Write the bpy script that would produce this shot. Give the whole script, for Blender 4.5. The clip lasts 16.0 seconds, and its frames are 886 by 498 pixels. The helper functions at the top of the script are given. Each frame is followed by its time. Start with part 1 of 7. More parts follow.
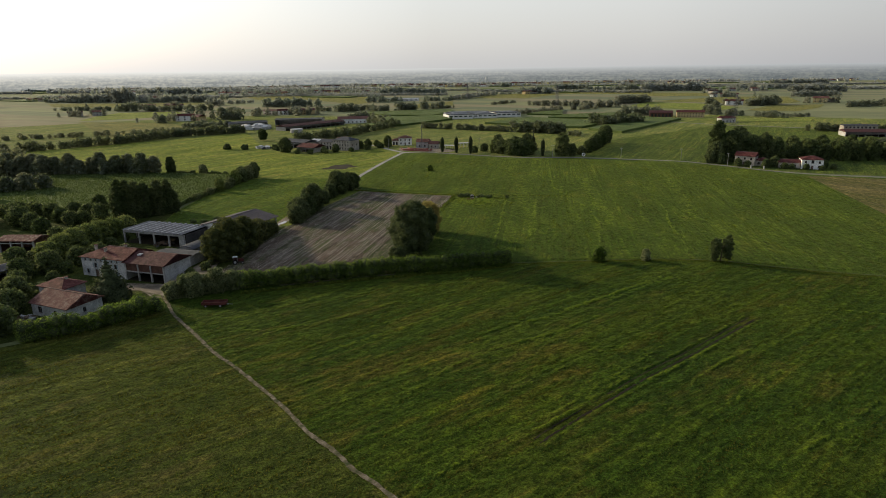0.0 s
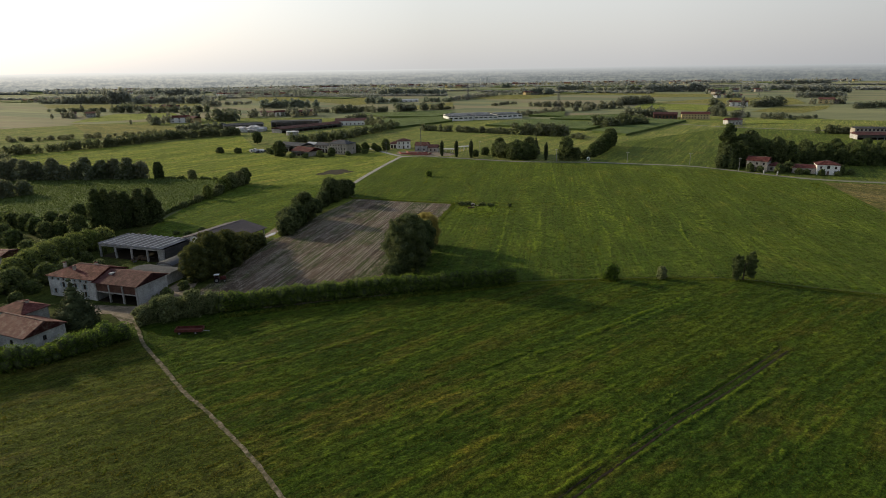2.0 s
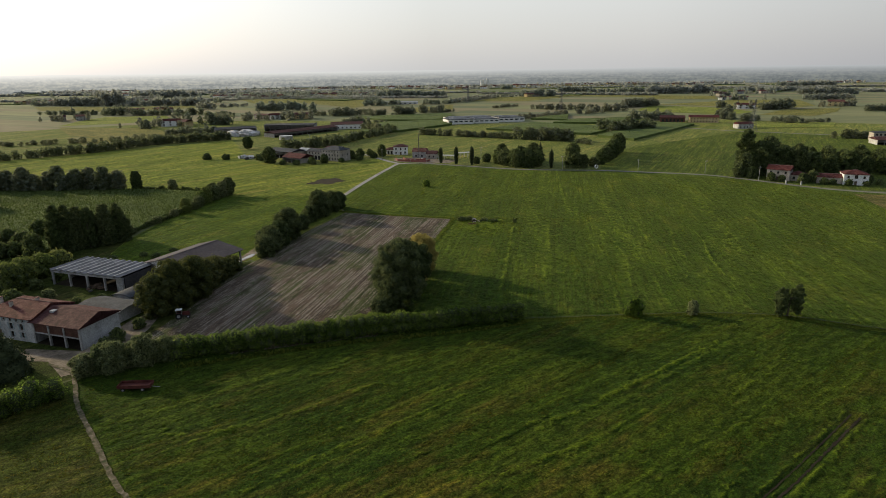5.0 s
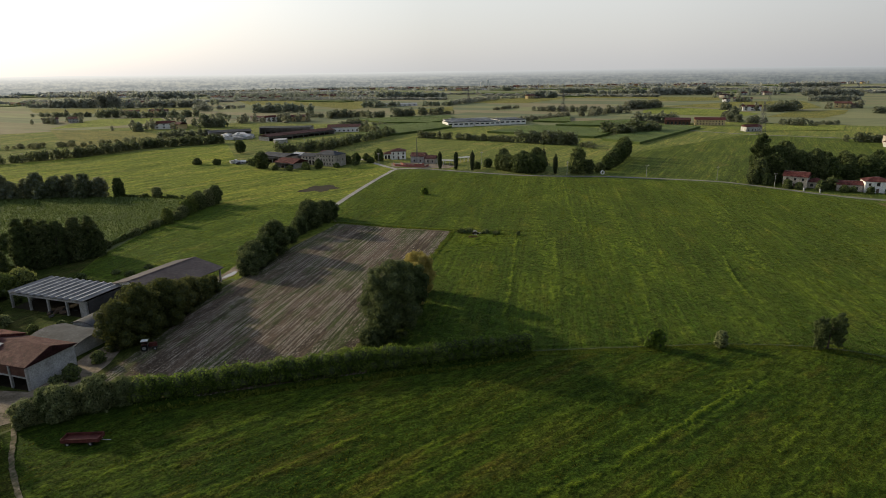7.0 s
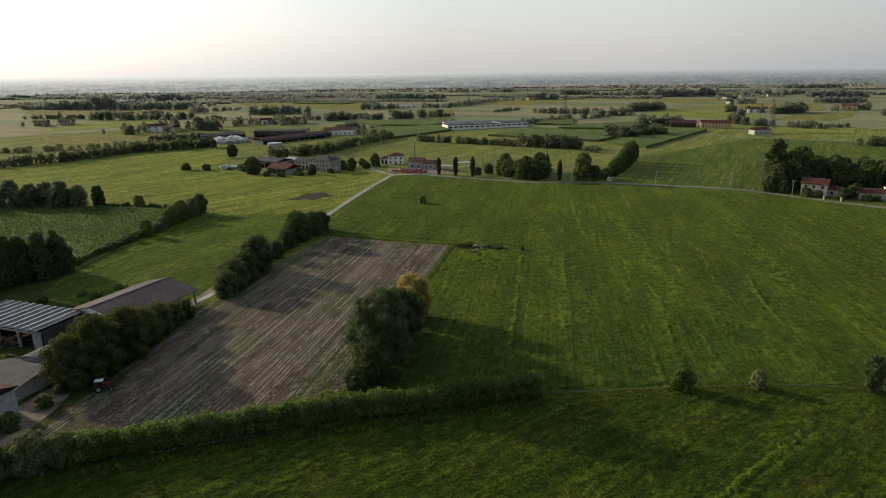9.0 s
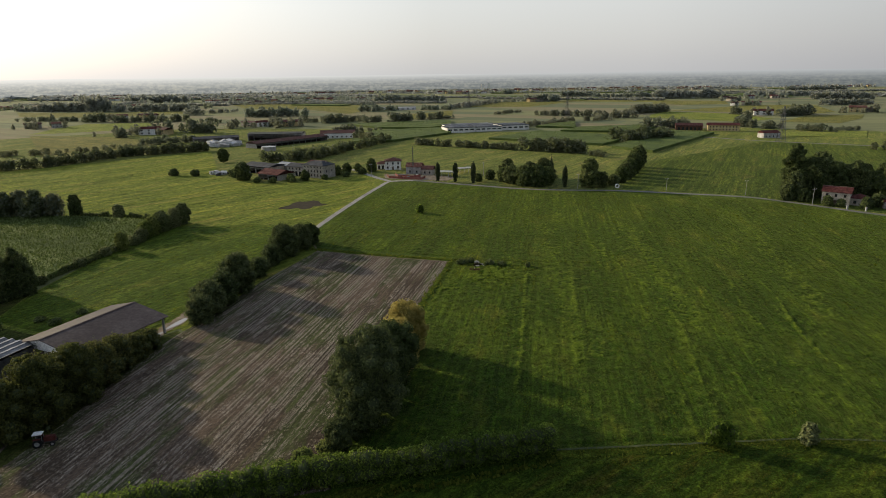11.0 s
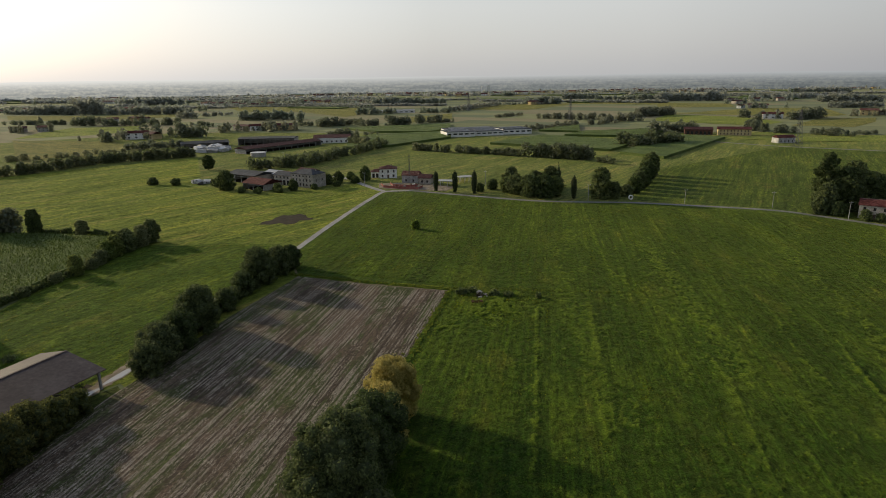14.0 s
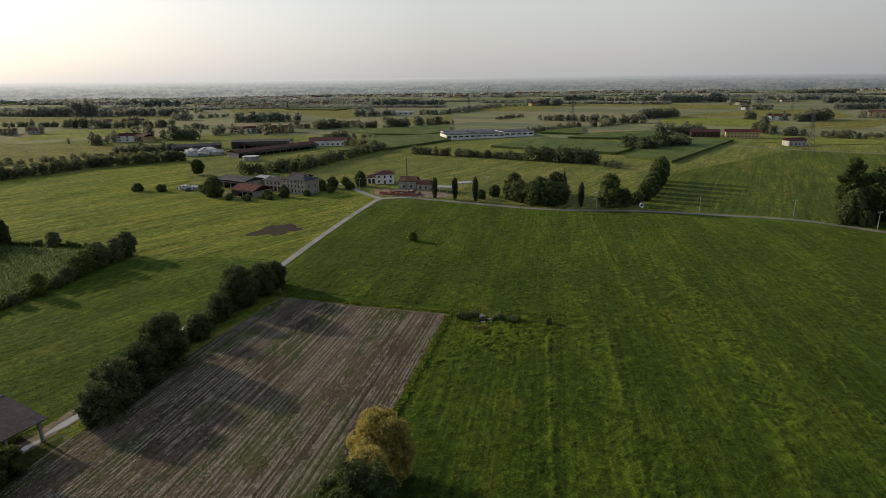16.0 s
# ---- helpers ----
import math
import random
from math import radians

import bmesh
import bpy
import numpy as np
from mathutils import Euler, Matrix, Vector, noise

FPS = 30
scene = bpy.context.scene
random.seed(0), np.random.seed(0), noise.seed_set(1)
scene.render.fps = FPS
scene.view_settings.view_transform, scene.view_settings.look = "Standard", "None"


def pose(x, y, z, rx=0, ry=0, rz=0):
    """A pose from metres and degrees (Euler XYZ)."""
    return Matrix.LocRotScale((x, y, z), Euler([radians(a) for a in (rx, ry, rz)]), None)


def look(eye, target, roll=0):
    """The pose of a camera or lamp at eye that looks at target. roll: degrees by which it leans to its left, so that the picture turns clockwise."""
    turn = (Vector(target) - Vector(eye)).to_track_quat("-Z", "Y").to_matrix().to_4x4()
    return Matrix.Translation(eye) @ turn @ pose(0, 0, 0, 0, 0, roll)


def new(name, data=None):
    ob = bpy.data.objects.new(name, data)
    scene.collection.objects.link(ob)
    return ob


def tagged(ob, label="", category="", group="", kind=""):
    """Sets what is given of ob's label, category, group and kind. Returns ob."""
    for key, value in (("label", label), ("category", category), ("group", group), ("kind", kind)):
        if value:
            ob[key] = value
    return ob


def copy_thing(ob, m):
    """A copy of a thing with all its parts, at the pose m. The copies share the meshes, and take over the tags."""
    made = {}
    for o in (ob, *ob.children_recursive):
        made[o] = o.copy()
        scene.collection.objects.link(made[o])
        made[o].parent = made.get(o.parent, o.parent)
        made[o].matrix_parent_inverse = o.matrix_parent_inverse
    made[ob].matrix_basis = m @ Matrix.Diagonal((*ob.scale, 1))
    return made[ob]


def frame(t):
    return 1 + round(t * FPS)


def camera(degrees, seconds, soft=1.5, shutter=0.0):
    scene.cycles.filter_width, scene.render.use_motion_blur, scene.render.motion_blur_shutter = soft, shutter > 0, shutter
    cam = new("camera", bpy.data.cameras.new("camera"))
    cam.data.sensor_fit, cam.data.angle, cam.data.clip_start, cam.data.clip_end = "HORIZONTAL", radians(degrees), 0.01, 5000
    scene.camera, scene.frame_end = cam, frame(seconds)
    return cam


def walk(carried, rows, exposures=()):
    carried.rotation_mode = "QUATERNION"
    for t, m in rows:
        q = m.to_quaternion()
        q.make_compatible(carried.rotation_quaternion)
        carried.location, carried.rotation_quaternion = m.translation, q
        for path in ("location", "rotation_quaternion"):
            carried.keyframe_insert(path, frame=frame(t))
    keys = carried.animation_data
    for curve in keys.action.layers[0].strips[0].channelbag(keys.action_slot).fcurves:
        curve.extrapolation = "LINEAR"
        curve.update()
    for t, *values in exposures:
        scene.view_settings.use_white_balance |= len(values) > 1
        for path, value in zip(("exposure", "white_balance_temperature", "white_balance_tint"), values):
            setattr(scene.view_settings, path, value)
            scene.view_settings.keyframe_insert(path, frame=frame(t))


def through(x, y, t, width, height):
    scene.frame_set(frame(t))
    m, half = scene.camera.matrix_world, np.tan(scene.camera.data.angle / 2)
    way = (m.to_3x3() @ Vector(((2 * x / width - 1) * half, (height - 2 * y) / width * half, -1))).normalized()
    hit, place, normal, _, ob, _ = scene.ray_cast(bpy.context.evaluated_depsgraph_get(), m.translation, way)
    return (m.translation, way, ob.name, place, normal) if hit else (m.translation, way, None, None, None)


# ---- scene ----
cam = camera(72, 16.0, soft=0.5)
# seconds, x, y, z, degrees down, degrees left, roll
PATH = [
    (0, 0.0, 0.0, 58.01, 16.46, -0.0, -0.77),
    (1, 0.2, 7.64, 58.27, 16.45, 0.01, -0.77),
    (2, 0.44, 15.5, 58.49, 16.43, 0.01, -0.77),
    (3, 0.72, 23.56, 58.69, 16.4, 0.02, -0.78),
    (4, 1.01, 31.79, 58.86, 16.36, 0.03, -0.78),
    (5, 1.33, 40.19, 59.01, 16.32, 0.03, -0.78),
    (6, 1.66, 48.73, 59.13, 16.27, 0.04, -0.79),
    (7, 2.0, 57.4, 59.22, 16.22, 0.05, -0.79),
    (8, 2.33, 66.17, 59.29, 16.16, 0.05, -0.79),
    (9, 2.67, 75.03, 59.33, 16.1, 0.05, -0.8),
    (10, 2.99, 83.96, 59.34, 16.04, 0.06, -0.8),
    (11, 3.29, 92.93, 59.32, 15.97, 0.06, -0.8),
    (12, 3.57, 101.94, 59.28, 15.91, 0.05, -0.81),
    (13, 3.82, 110.97, 59.22, 15.84, 0.05, -0.81),
    (14, 4.03, 119.99, 59.12, 15.78, 0.04, -0.81),
    (15, 4.2, 128.98, 59.0, 15.72, 0.03, -0.82),
    (16, 4.32, 137.94, 58.85, 15.67, 0.02, -0.82),
]
walk(cam, [(t, pose(x, y, z) @ pose(0, 0, 0, 0, 0, left) @ pose(0, 0, 0, 90 - down) @ pose(0, 0, 0, 0, 0, roll)) for t, x, y, z, down, left, roll in PATH],
     [(0, 0.0), (9, 0.0), (12, -0.09), (14, -0.19), (16, -0.25)])

# ---- light ----
SUN_LEFT, SUN_UP = 58.0, 17.0           # degrees left of +y, degrees above the horizon
world = bpy.data.worlds.new("sky")
scene.world = world
world.use_nodes = True
wn = world.node_tree.nodes
sky = wn.new("ShaderNodeTexSky")
sky.sky_type, sky.sun_disc = "NISHITA", False
sky.sun_elevation, sky.sun_rotation = radians(SUN_UP), radians(-SUN_LEFT)
sky.air_density, sky.dust_density, sky.ozone_density = 1.0, 3.0, 1.0
wl = world.node_tree.links
wl.new(sky.outputs[0], wn["Background"].inputs[0])
wn["Background"].inputs[1].default_value = 0.04
# thin summer haze: a pale veil over the whole sky, densest along the horizon
veil, veil_at, veil_part, veil_ramp, veil_sum = (wn.new("ShaderNode" + k) for k in ("Background", "TexCoord", "SeparateXYZ", "ValToRGB", "AddShader"))
veil_ramp.color_ramp.elements[0].color, veil_ramp.color_ramp.elements[1].color = (0.495, 0.495, 0.505, 1), (0.32, 0.37, 0.47, 1)
veil_ramp.color_ramp.elements[1].position = 0.9
for veil_z, veil_c in ((0.1, (0.57, 0.565, 0.563, 1)), (0.2, (0.53, 0.54, 0.56, 1)), (0.38, (0.42, 0.45, 0.51, 1))):
    veil_ramp.color_ramp.elements.new(veil_z).color = veil_c
wl.new(veil_at.outputs["Generated"], veil_part.inputs[0])
wl.new(veil_part.outputs["Z"], veil_ramp.inputs[0])
# paler towards the sun, duller on the far side of the sky
veil_dot, veil_side, veil_mix = wn.new("ShaderNodeVectorMath"), wn.new("ShaderNodeValToRGB"), wn.new("ShaderNodeMix")
veil_dot.operation = "DOT_PRODUCT"
veil_dot.inputs[1].default_value = (-0.5 * math.sin(radians(SUN_LEFT)), 0.5 * math.cos(radians(SUN_LEFT)), 0)
veil_add = wn.new("ShaderNodeMath")
veil_add.inputs[1].default_value = 0.5
veil_side.color_ramp.elements[0].color, veil_side.color_ramp.elements[1].color = (0.46, 0.475, 0.5, 1), (0.84, 0.85, 0.87, 1)
veil_side.color_ramp.elements[0].position, veil_side.color_ramp.elements[1].position = 0.1, 0.46
for veil_z, veil_c in ((0.62, (1.04, 1.05, 1.05, 1)), (0.77, (1.07, 1.09, 1.09, 1)), (0.97, (1.5, 1.56, 1.6, 1))):
    veil_side.color_ramp.elements.new(veil_z).color = veil_c
veil_mix.data_type, veil_mix.blend_type = "RGBA", "MULTIPLY"
veil_mix.inputs[0].default_value = 1.0
wl.new(veil_at.outputs["Generated"], veil_dot.inputs[0])
wl.new(veil_dot.outputs["Value"], veil_add.inputs[0])
wl.new(veil_add.outputs[0], veil_side.inputs[0])
wl.new(veil_ramp.outputs[0], veil_mix.inputs[6])
wl.new(veil_side.outputs[0], veil_mix.inputs[7])
wl.new(veil_mix.outputs[2], veil.inputs[0])
wl.new(wn["Background"].outputs[0], veil_sum.inputs[0])
wl.new(veil.outputs[0], veil_sum.inputs[1])
wl.new(veil_sum.outputs[0], wn["World Output"].inputs[0])
sun = new("sun", bpy.data.lights.new("sun", "SUN"))
sun.data.energy, sun.data.angle, sun.data.color = 4.7, radians(2.0), (1.0, 0.84, 0.55)
sun_way = Vector((-math.sin(radians(SUN_LEFT)) * math.cos(radians(SUN_UP)), math.cos(radians(SUN_LEFT)) * math.cos(radians(SUN_UP)), math.sin(radians(SUN_UP))))
sun.matrix_world = look(sun_way * 300, (0, 0, 0))
scene.view_settings.exposure = 0.0

rng = np.random.default_rng(7)

# ---- materials ----
def nodes_of(name):
    m = bpy.data.materials.new(name)
    m.use_nodes = True
    return m, m.node_tree.nodes, m.node_tree.links, m.node_tree.nodes["Principled BSDF"]


def ramp(n, stops, kind="LINEAR"):
    r = n.new("ShaderNodeValToRGB")
    r.color_ramp.interpolation = kind
    e = r.color_ramp.elements
    while len(e) < len(stops):
        e.new(0.5)
    for el, (p, c) in zip(e, stops):
        el.position, el.color = p, (*c, 1)
    return r


def mapped(n, l, along=0.0, stretch=(1, 1, 1)):
    tc, mp = n.new("ShaderNodeTexCoord"), n.new("ShaderNodeMapping")
    mp.vector_type = "TEXTURE"
    mp.inputs["Rotation"].default_value, mp.inputs["Scale"].default_value = (0, 0, radians(along)), stretch
    l.new(tc.outputs["Object"], mp.inputs[0])
    return mp.outputs[0]


def noise_of(n, l, vec, scale, detail=4, rough=0.55):
    t = n.new("ShaderNodeTexNoise")
    t.inputs["Scale"].default_value, t.inputs["Detail"].default_value, t.inputs["Roughness"].default_value = scale, detail, rough
    l.new(vec, t.inputs["Vector"])
    return t.outputs[0]


def mixed(n, l, fac, a, b, how="MIX"):
    m = n.new("ShaderNodeMix")
    m.data_type, m.blend_type = "RGBA", how
    for sock, v in ((m.inputs[0], fac), (m.inputs[6], a), (m.inputs[7], b)):
        if hasattr(v, "links"):
            l.new(v, sock)
        elif isinstance(v, tuple):
            sock.default_value = (*v, 1)
        else:
            sock.default_value = v
    return m.outputs[2]


def surface(name, dark, mid, light, big=0.2, fine=2.0, rough=0.85, bump=0.3, depth=0.05, metal=0.0, along=0.0, stretch=(1, 1, 1), by="", spread=0.25):
    """A weathered surface: large stains over fine grain, with relief; by: "object" or "island" varies its brightness piece by piece."""
    m, n, l, b = nodes_of(name)
    v = mapped(n, l, along, stretch)
    n1, n2 = noise_of(n, l, v, big, 5), noise_of(n, l, v, fine, 6, 0.65)
    r1 = ramp(n, [(0.3, dark), (0.5, mid), (0.72, light)])
    l.new(n1, r1.inputs[0])
    r2 = ramp(n, [(0.25, (0.55,) * 3), (0.75, (1.35,) * 3)])
    l.new(n2, r2.inputs[0])
    col = mixed(n, l, 1.0, r1.outputs[0], r2.outputs[0], "MULTIPLY")
    if by:
        src = n.new("ShaderNodeObjectInfo").outputs["Random"] if by == "object" else n.new("ShaderNodeNewGeometry").outputs["Random Per Island"]
        r3 = ramp(n, [(0, (1 - spread,) * 3), (1, (1 + spread,) * 3)])
        l.new(src, r3.inputs[0])
        col = mixed(n, l, 1.0, col, r3.outputs[0], "MULTIPLY")
    l.new(col, b.inputs["Base Color"])
    b.inputs["Roughness"].default_value, b.inputs["Metallic"].default_value = rough, metal
    b.inputs["Specular IOR Level"].default_value = 0.12
    bp = n.new("ShaderNodeBump")
    bp.inputs["Strength"].default_value, bp.inputs["Distance"].default_value = bump, depth
    l.new(n2, bp.inputs["Height"])
    l.new(bp.outputs[0], b.inputs["Normal"])
    return m


def leaves(name, dark, light, through=0.3, sheen=0.0, gaps=0.0):
    """Foliage: each leaf clump has its own green, lets some light through and, where it is loose, some of what lies behind."""
    m, n, l, b = nodes_of(name)
    geo, info = n.new("ShaderNodeNewGeometry"), n.new("ShaderNodeObjectInfo")
    r = ramp(n, [(0, dark), (0.6, tuple((a + c) / 2 for a, c in zip(dark, light))), (1, light)])
    l.new(geo.outputs["Random Per Island"], r.inputs[0])
    r2 = ramp(n, [(0, (0.75, 0.8, 0.7)), (1, (1.25, 1.15, 1.2))])
    l.new(info.outputs["Random"], r2.inputs[0])
    col = mixed(n, l, 1.0, r.outputs[0], r2.outputs[0], "MULTIPLY")
    l.new(col, b.inputs["Base Color"])
    b.inputs["Roughness"].default_value = 0.7
    b.inputs["Specular IOR Level"].default_value = 0.06
    # far foliage gets more sheen, a pale film in place of haze
    b.inputs["Sheen Weight"].default_value, b.inputs["Sheen Roughness"].default_value = sheen, 0.5
    tr, mx = n.new("ShaderNodeBsdfTranslucent"), n.new("ShaderNodeMixShader")
    l.new(col, tr.inputs[0])
    mx.inputs[0].default_value = through
    l.new(b.outputs[0], mx.inputs[1])
    l.new(tr.outputs[0], mx.inputs[2])
    if gaps:
        hole, loose = n.new("ShaderNodeBsdfTransparent"), n.new("ShaderNodeMixShader")
        loose.inputs[0].default_value = gaps
        l.new(mx.outputs[0], loose.inputs[1])
        l.new(hole.outputs[0], loose.inputs[2])
        mx = loose
    l.new(mx.outputs[0], n["Material Output"].inputs[0])
    return m


def grass(name, along, dark, mid, light, dry, streak=(30, 1.2, 1), dryness=0.6, bands=0.5, sheen=0.05, drier=None, rank=None):
    """Mown meadow: drifts of colour, mowing streaks along one direction, dry spots, clumps, tufts and short relief."""
    m, n, l, b = nodes_of(name)
    flat = mapped(n, l)

    def times(col, fac, stops):
        r = ramp(n, stops)
        l.new(fac, r.inputs[0])
        return mixed(n, l, 1.0, col, r.outputs[0], "MULTIPLY")

    r1 = ramp(n, [(0.36, dark), (0.5, mid), (0.62, light)])
    l.new(noise_of(n, l, mapped(n, l, along, (2.5, 1, 1)), 0.06, 8, 0.7), r1.inputs[0])
    col = r1.outputs[0]
    rd = ramp(n, [(dryness - 0.05, (0, 0, 0)), (dryness + 0.07, (0.75,) * 3)])
    parched = noise_of(n, l, mapped(n, l, along, (3.0, 1, 1)), 0.09, 9, 0.76)
    if drier:
        # a poorer corner of the field, where more of the grass has dried
        far, span, more = n.new("ShaderNodeVectorMath"), n.new("ShaderNodeMapRange"), n.new("ShaderNodeMath")
        far.operation, far.inputs[1].default_value = "DISTANCE", (drier[0], drier[1], 0)
        l.new(flat, far.inputs[0])
        l.new(far.outputs["Value"], span.inputs[0])
        span.inputs[2].default_value, span.inputs[3].default_value, span.inputs[4].default_value = drier[2], 0.085, 0.0
        l.new(parched, more.inputs[0])
        l.new(span.outputs[0], more.inputs[1])
        parched = more.outputs[0]
    l.new(parched, rd.inputs[0])
    col = mixed(n, l, rd.outputs[0], col, dry)
    col = times(col, noise_of(n, l, mapped(n, l, along, streak), 1.0, 7, 0.7), [(0.4, (1 - 0.3 * bands, 1 - 0.22 * bands, 1 - 0.22 * bands)), (0.5, (1, 1, 1)), (0.57, (1 + 0.22 * bands, 1 + 0.18 * bands, 1.02)), (0.66, (1 + 0.6 * bands, 1 + 0.5 * bands, 1 + 0.1 * bands))])
    col = times(col, noise_of(n, l, mapped(n, l, along, (110, 5.0, 1)), 1.0, 3, 0.5), [(0.38, (1 - 0.13 * bands, 1 - 0.1 * bands, 1 - 0.1 * bands)), (0.5, (1,) * 3), (0.62, (1 + 0.16 * bands, 1 + 0.1 * bands, 1.0))])
    clump = noise_of(n, l, mapped(n, l, along, (1.7, 1, 1)), 0.55, 9, 0.8)
    col = times(col, clump, [(0.41, (0.5, 0.55, 0.55)), (0.5, (1,) * 3), (0.6, (1.6, 1.52, 1.35))])
    if rank:
        # taller grass turns lime: its own fresh green, and the lit ridge edges painted in
        part_z, span = n.new("ShaderNodeSeparateXYZ"), n.new("ShaderNodeMapRange")
        l.new(flat, part_z.inputs[0])
        l.new(part_z.outputs["Z"], span.inputs[0])
        span.inputs[1].default_value, span.inputs[2].default_value, span.inputs[4].default_value = rank[0], rank[1], 0.85
        col = mixed(n, l, span.outputs[0], col, rank[2])
    tuft = noise_of(n, l, flat, 2.8, 4, 0.75)
    col = times(col, tuft, [(0.4, (0.5,) * 3), (0.5, (1,) * 3), (0.6, (1.6,) * 3)])
    l.new(col, b.inputs["Base Color"])
    b.inputs["Roughness"].default_value = 0.9
    b.inputs["Specular IOR Level"].default_value = 0.03
    b.inputs["Sheen Weight"].default_value, b.inputs["Sheen Roughness"].default_value, b.inputs["Sheen Tint"].default_value = sheen, 0.45, (0.7, 0.8, 0.2, 1)
    relief = n.new("ShaderNodeMath")
    relief.operation = "MULTIPLY_ADD"
    relief.inputs[1].default_value = 0.35
    l.new(tuft, relief.inputs[0])
    l.new(clump, relief.inputs[2])
    bp = n.new("ShaderNodeBump")
    bp.inputs["Strength"].default_value, bp.inputs["Distance"].default_value = 1.0, 0.5
    l.new(relief.outputs[0], bp.inputs["Height"])
    l.new(bp.outputs[0], b.inputs["Normal"])
    return m


def parcels(name):
    """Far farmland: a patchwork of long parcels in greens and straws, greyed to stand for haze."""
    m, n, l, b = nodes_of(name)
    br = n.new("ShaderNodeTexBrick")
    br.offset, br.squash = 0.37, 1.0
    for k, v in (("Scale", 1.0), ("Mortar Size", 2.0), ("Mortar Smooth", 0.3), ("Bias", 0.0), ("Brick Width", 230.0), ("Row Height", 55.0)):
        br.inputs[k].default_value = v
    br.inputs["Color1"].default_value, br.inputs["Color2"].default_value, br.inputs["Mortar"].default_value = (0, 0, 0, 1), (1, 1, 1, 1), (0.12, 0.12, 0.12, 1)
    l.new(mapped(n, l, -30), br.inputs["Vector"])
    r = ramp(n, [(0.0, (0.11, 0.125, 0.05)), (0.2, (0.08, 0.1, 0.045)), (0.36, (0.14, 0.15, 0.06)), (0.5, (0.115, 0.13, 0.055)), (0.58, (0.138, 0.13, 0.06)), (0.72, (0.095, 0.115, 0.05)), (0.82, (0.15, 0.132, 0.068))], "CONSTANT")
    l.new(br.outputs[0], r.inputs[0])
    flat = mapped(n, l)
    r2 = ramp(n, [(0.3, (0.7,) * 3), (0.7, (1.3,) * 3)])
    l.new(noise_of(n, l, mapped(n, l, -30, (14, 1, 1)), 0.08, 6, 0.7), r2.inputs[0])
    r3 = ramp(n, [(0.3, (0.75,) * 3), (0.7, (1.25,) * 3)])
    fine = noise_of(n, l, flat, 0.9, 6, 0.7)
    l.new(fine, r3.inputs[0])
    col = mixed(n, l, 1.0, mixed(n, l, 1.0, r.outputs[0], r2.outputs[0], "MULTIPLY"), r3.outputs[0], "MULTIPLY")
    l.new(col, b.inputs["Base Color"])
    b.inputs["Roughness"].default_value = 0.9
    b.inputs["Specular IOR Level"].default_value = 0.05
    # pale sheen at flat viewing angles adds to the haze on far ground
    b.inputs["Sheen Weight"].default_value, b.inputs["Sheen Roughness"].default_value, b.inputs["Sheen Tint"].default_value = 0.06, 0.4, (0.85, 0.86, 0.78, 1)
    return m


def stubble(name, along):
    """Bare field: pale straw drill rows on grey-brown soil, with weedy patches."""
    m, n, l, b = nodes_of(name)
    flat = mapped(n, l)

    def times(col, fac, stops):
        r = ramp(n, stops)
        l.new(fac, r.inputs[0])
        return mixed(n, l, 1.0, col, r.outputs[0], "MULTIPLY")

    broad = ramp(n, [(0.38, (0.05, 0.039, 0.029)), (0.5, (0.079, 0.06, 0.044)), (0.62, (0.115, 0.085, 0.064))])
    l.new(noise_of(n, l, mapped(n, l, along, (5, 1, 1)), 0.06, 6, 0.65), broad.inputs[0])
    rw = ramp(n, [(0.47, (0, 0, 0)), (0.55, (0.85,) * 3)])
    l.new(noise_of(n, l, mapped(n, l, along, (3.5, 1, 1)), 0.09, 8, 0.75), rw.inputs[0])
    col = mixed(n, l, rw.outputs[0], broad.outputs[0], (0.05, 0.064, 0.022))
    col = times(col, noise_of(n, l, mapped(n, l, along, (120, 0.32, 1)), 1.0, 2, 0.5), [(0.36, (0.9,) * 3), (0.5, (1,) * 3), (0.62, (1.15, 1.14, 1.12))])
    col = times(col, noise_of(n, l, mapped(n, l, along, (50, 1.5, 1)), 1.0, 5, 0.7), [(0.4, (0.82,) * 3), (0.5, (1,) * 3), (0.57, (1.15, 1.14, 1.12)), (0.63, (1.4, 1.37, 1.33))])
    clod = noise_of(n, l, flat, 1.6, 8, 0.85)
    col = times(col, clod, [(0.41, (0.5,) * 3), (0.5, (0.92,) * 3), (0.57, (1.35,) * 3), (0.64, (1.8, 1.75, 1.7))])
    l.new(col, b.inputs["Base Color"])
    b.inputs["Roughness"].default_value = 0.95
    b.inputs["Specular IOR Level"].default_value = 0.04
    bp = n.new("ShaderNodeBump")
    bp.inputs["Strength"].default_value, bp.inputs["Distance"].default_value = 0.35, 0.06
    l.new(clod, bp.inputs["Height"])
    l.new(bp.outputs[0], b.inputs["Normal"])
    return m


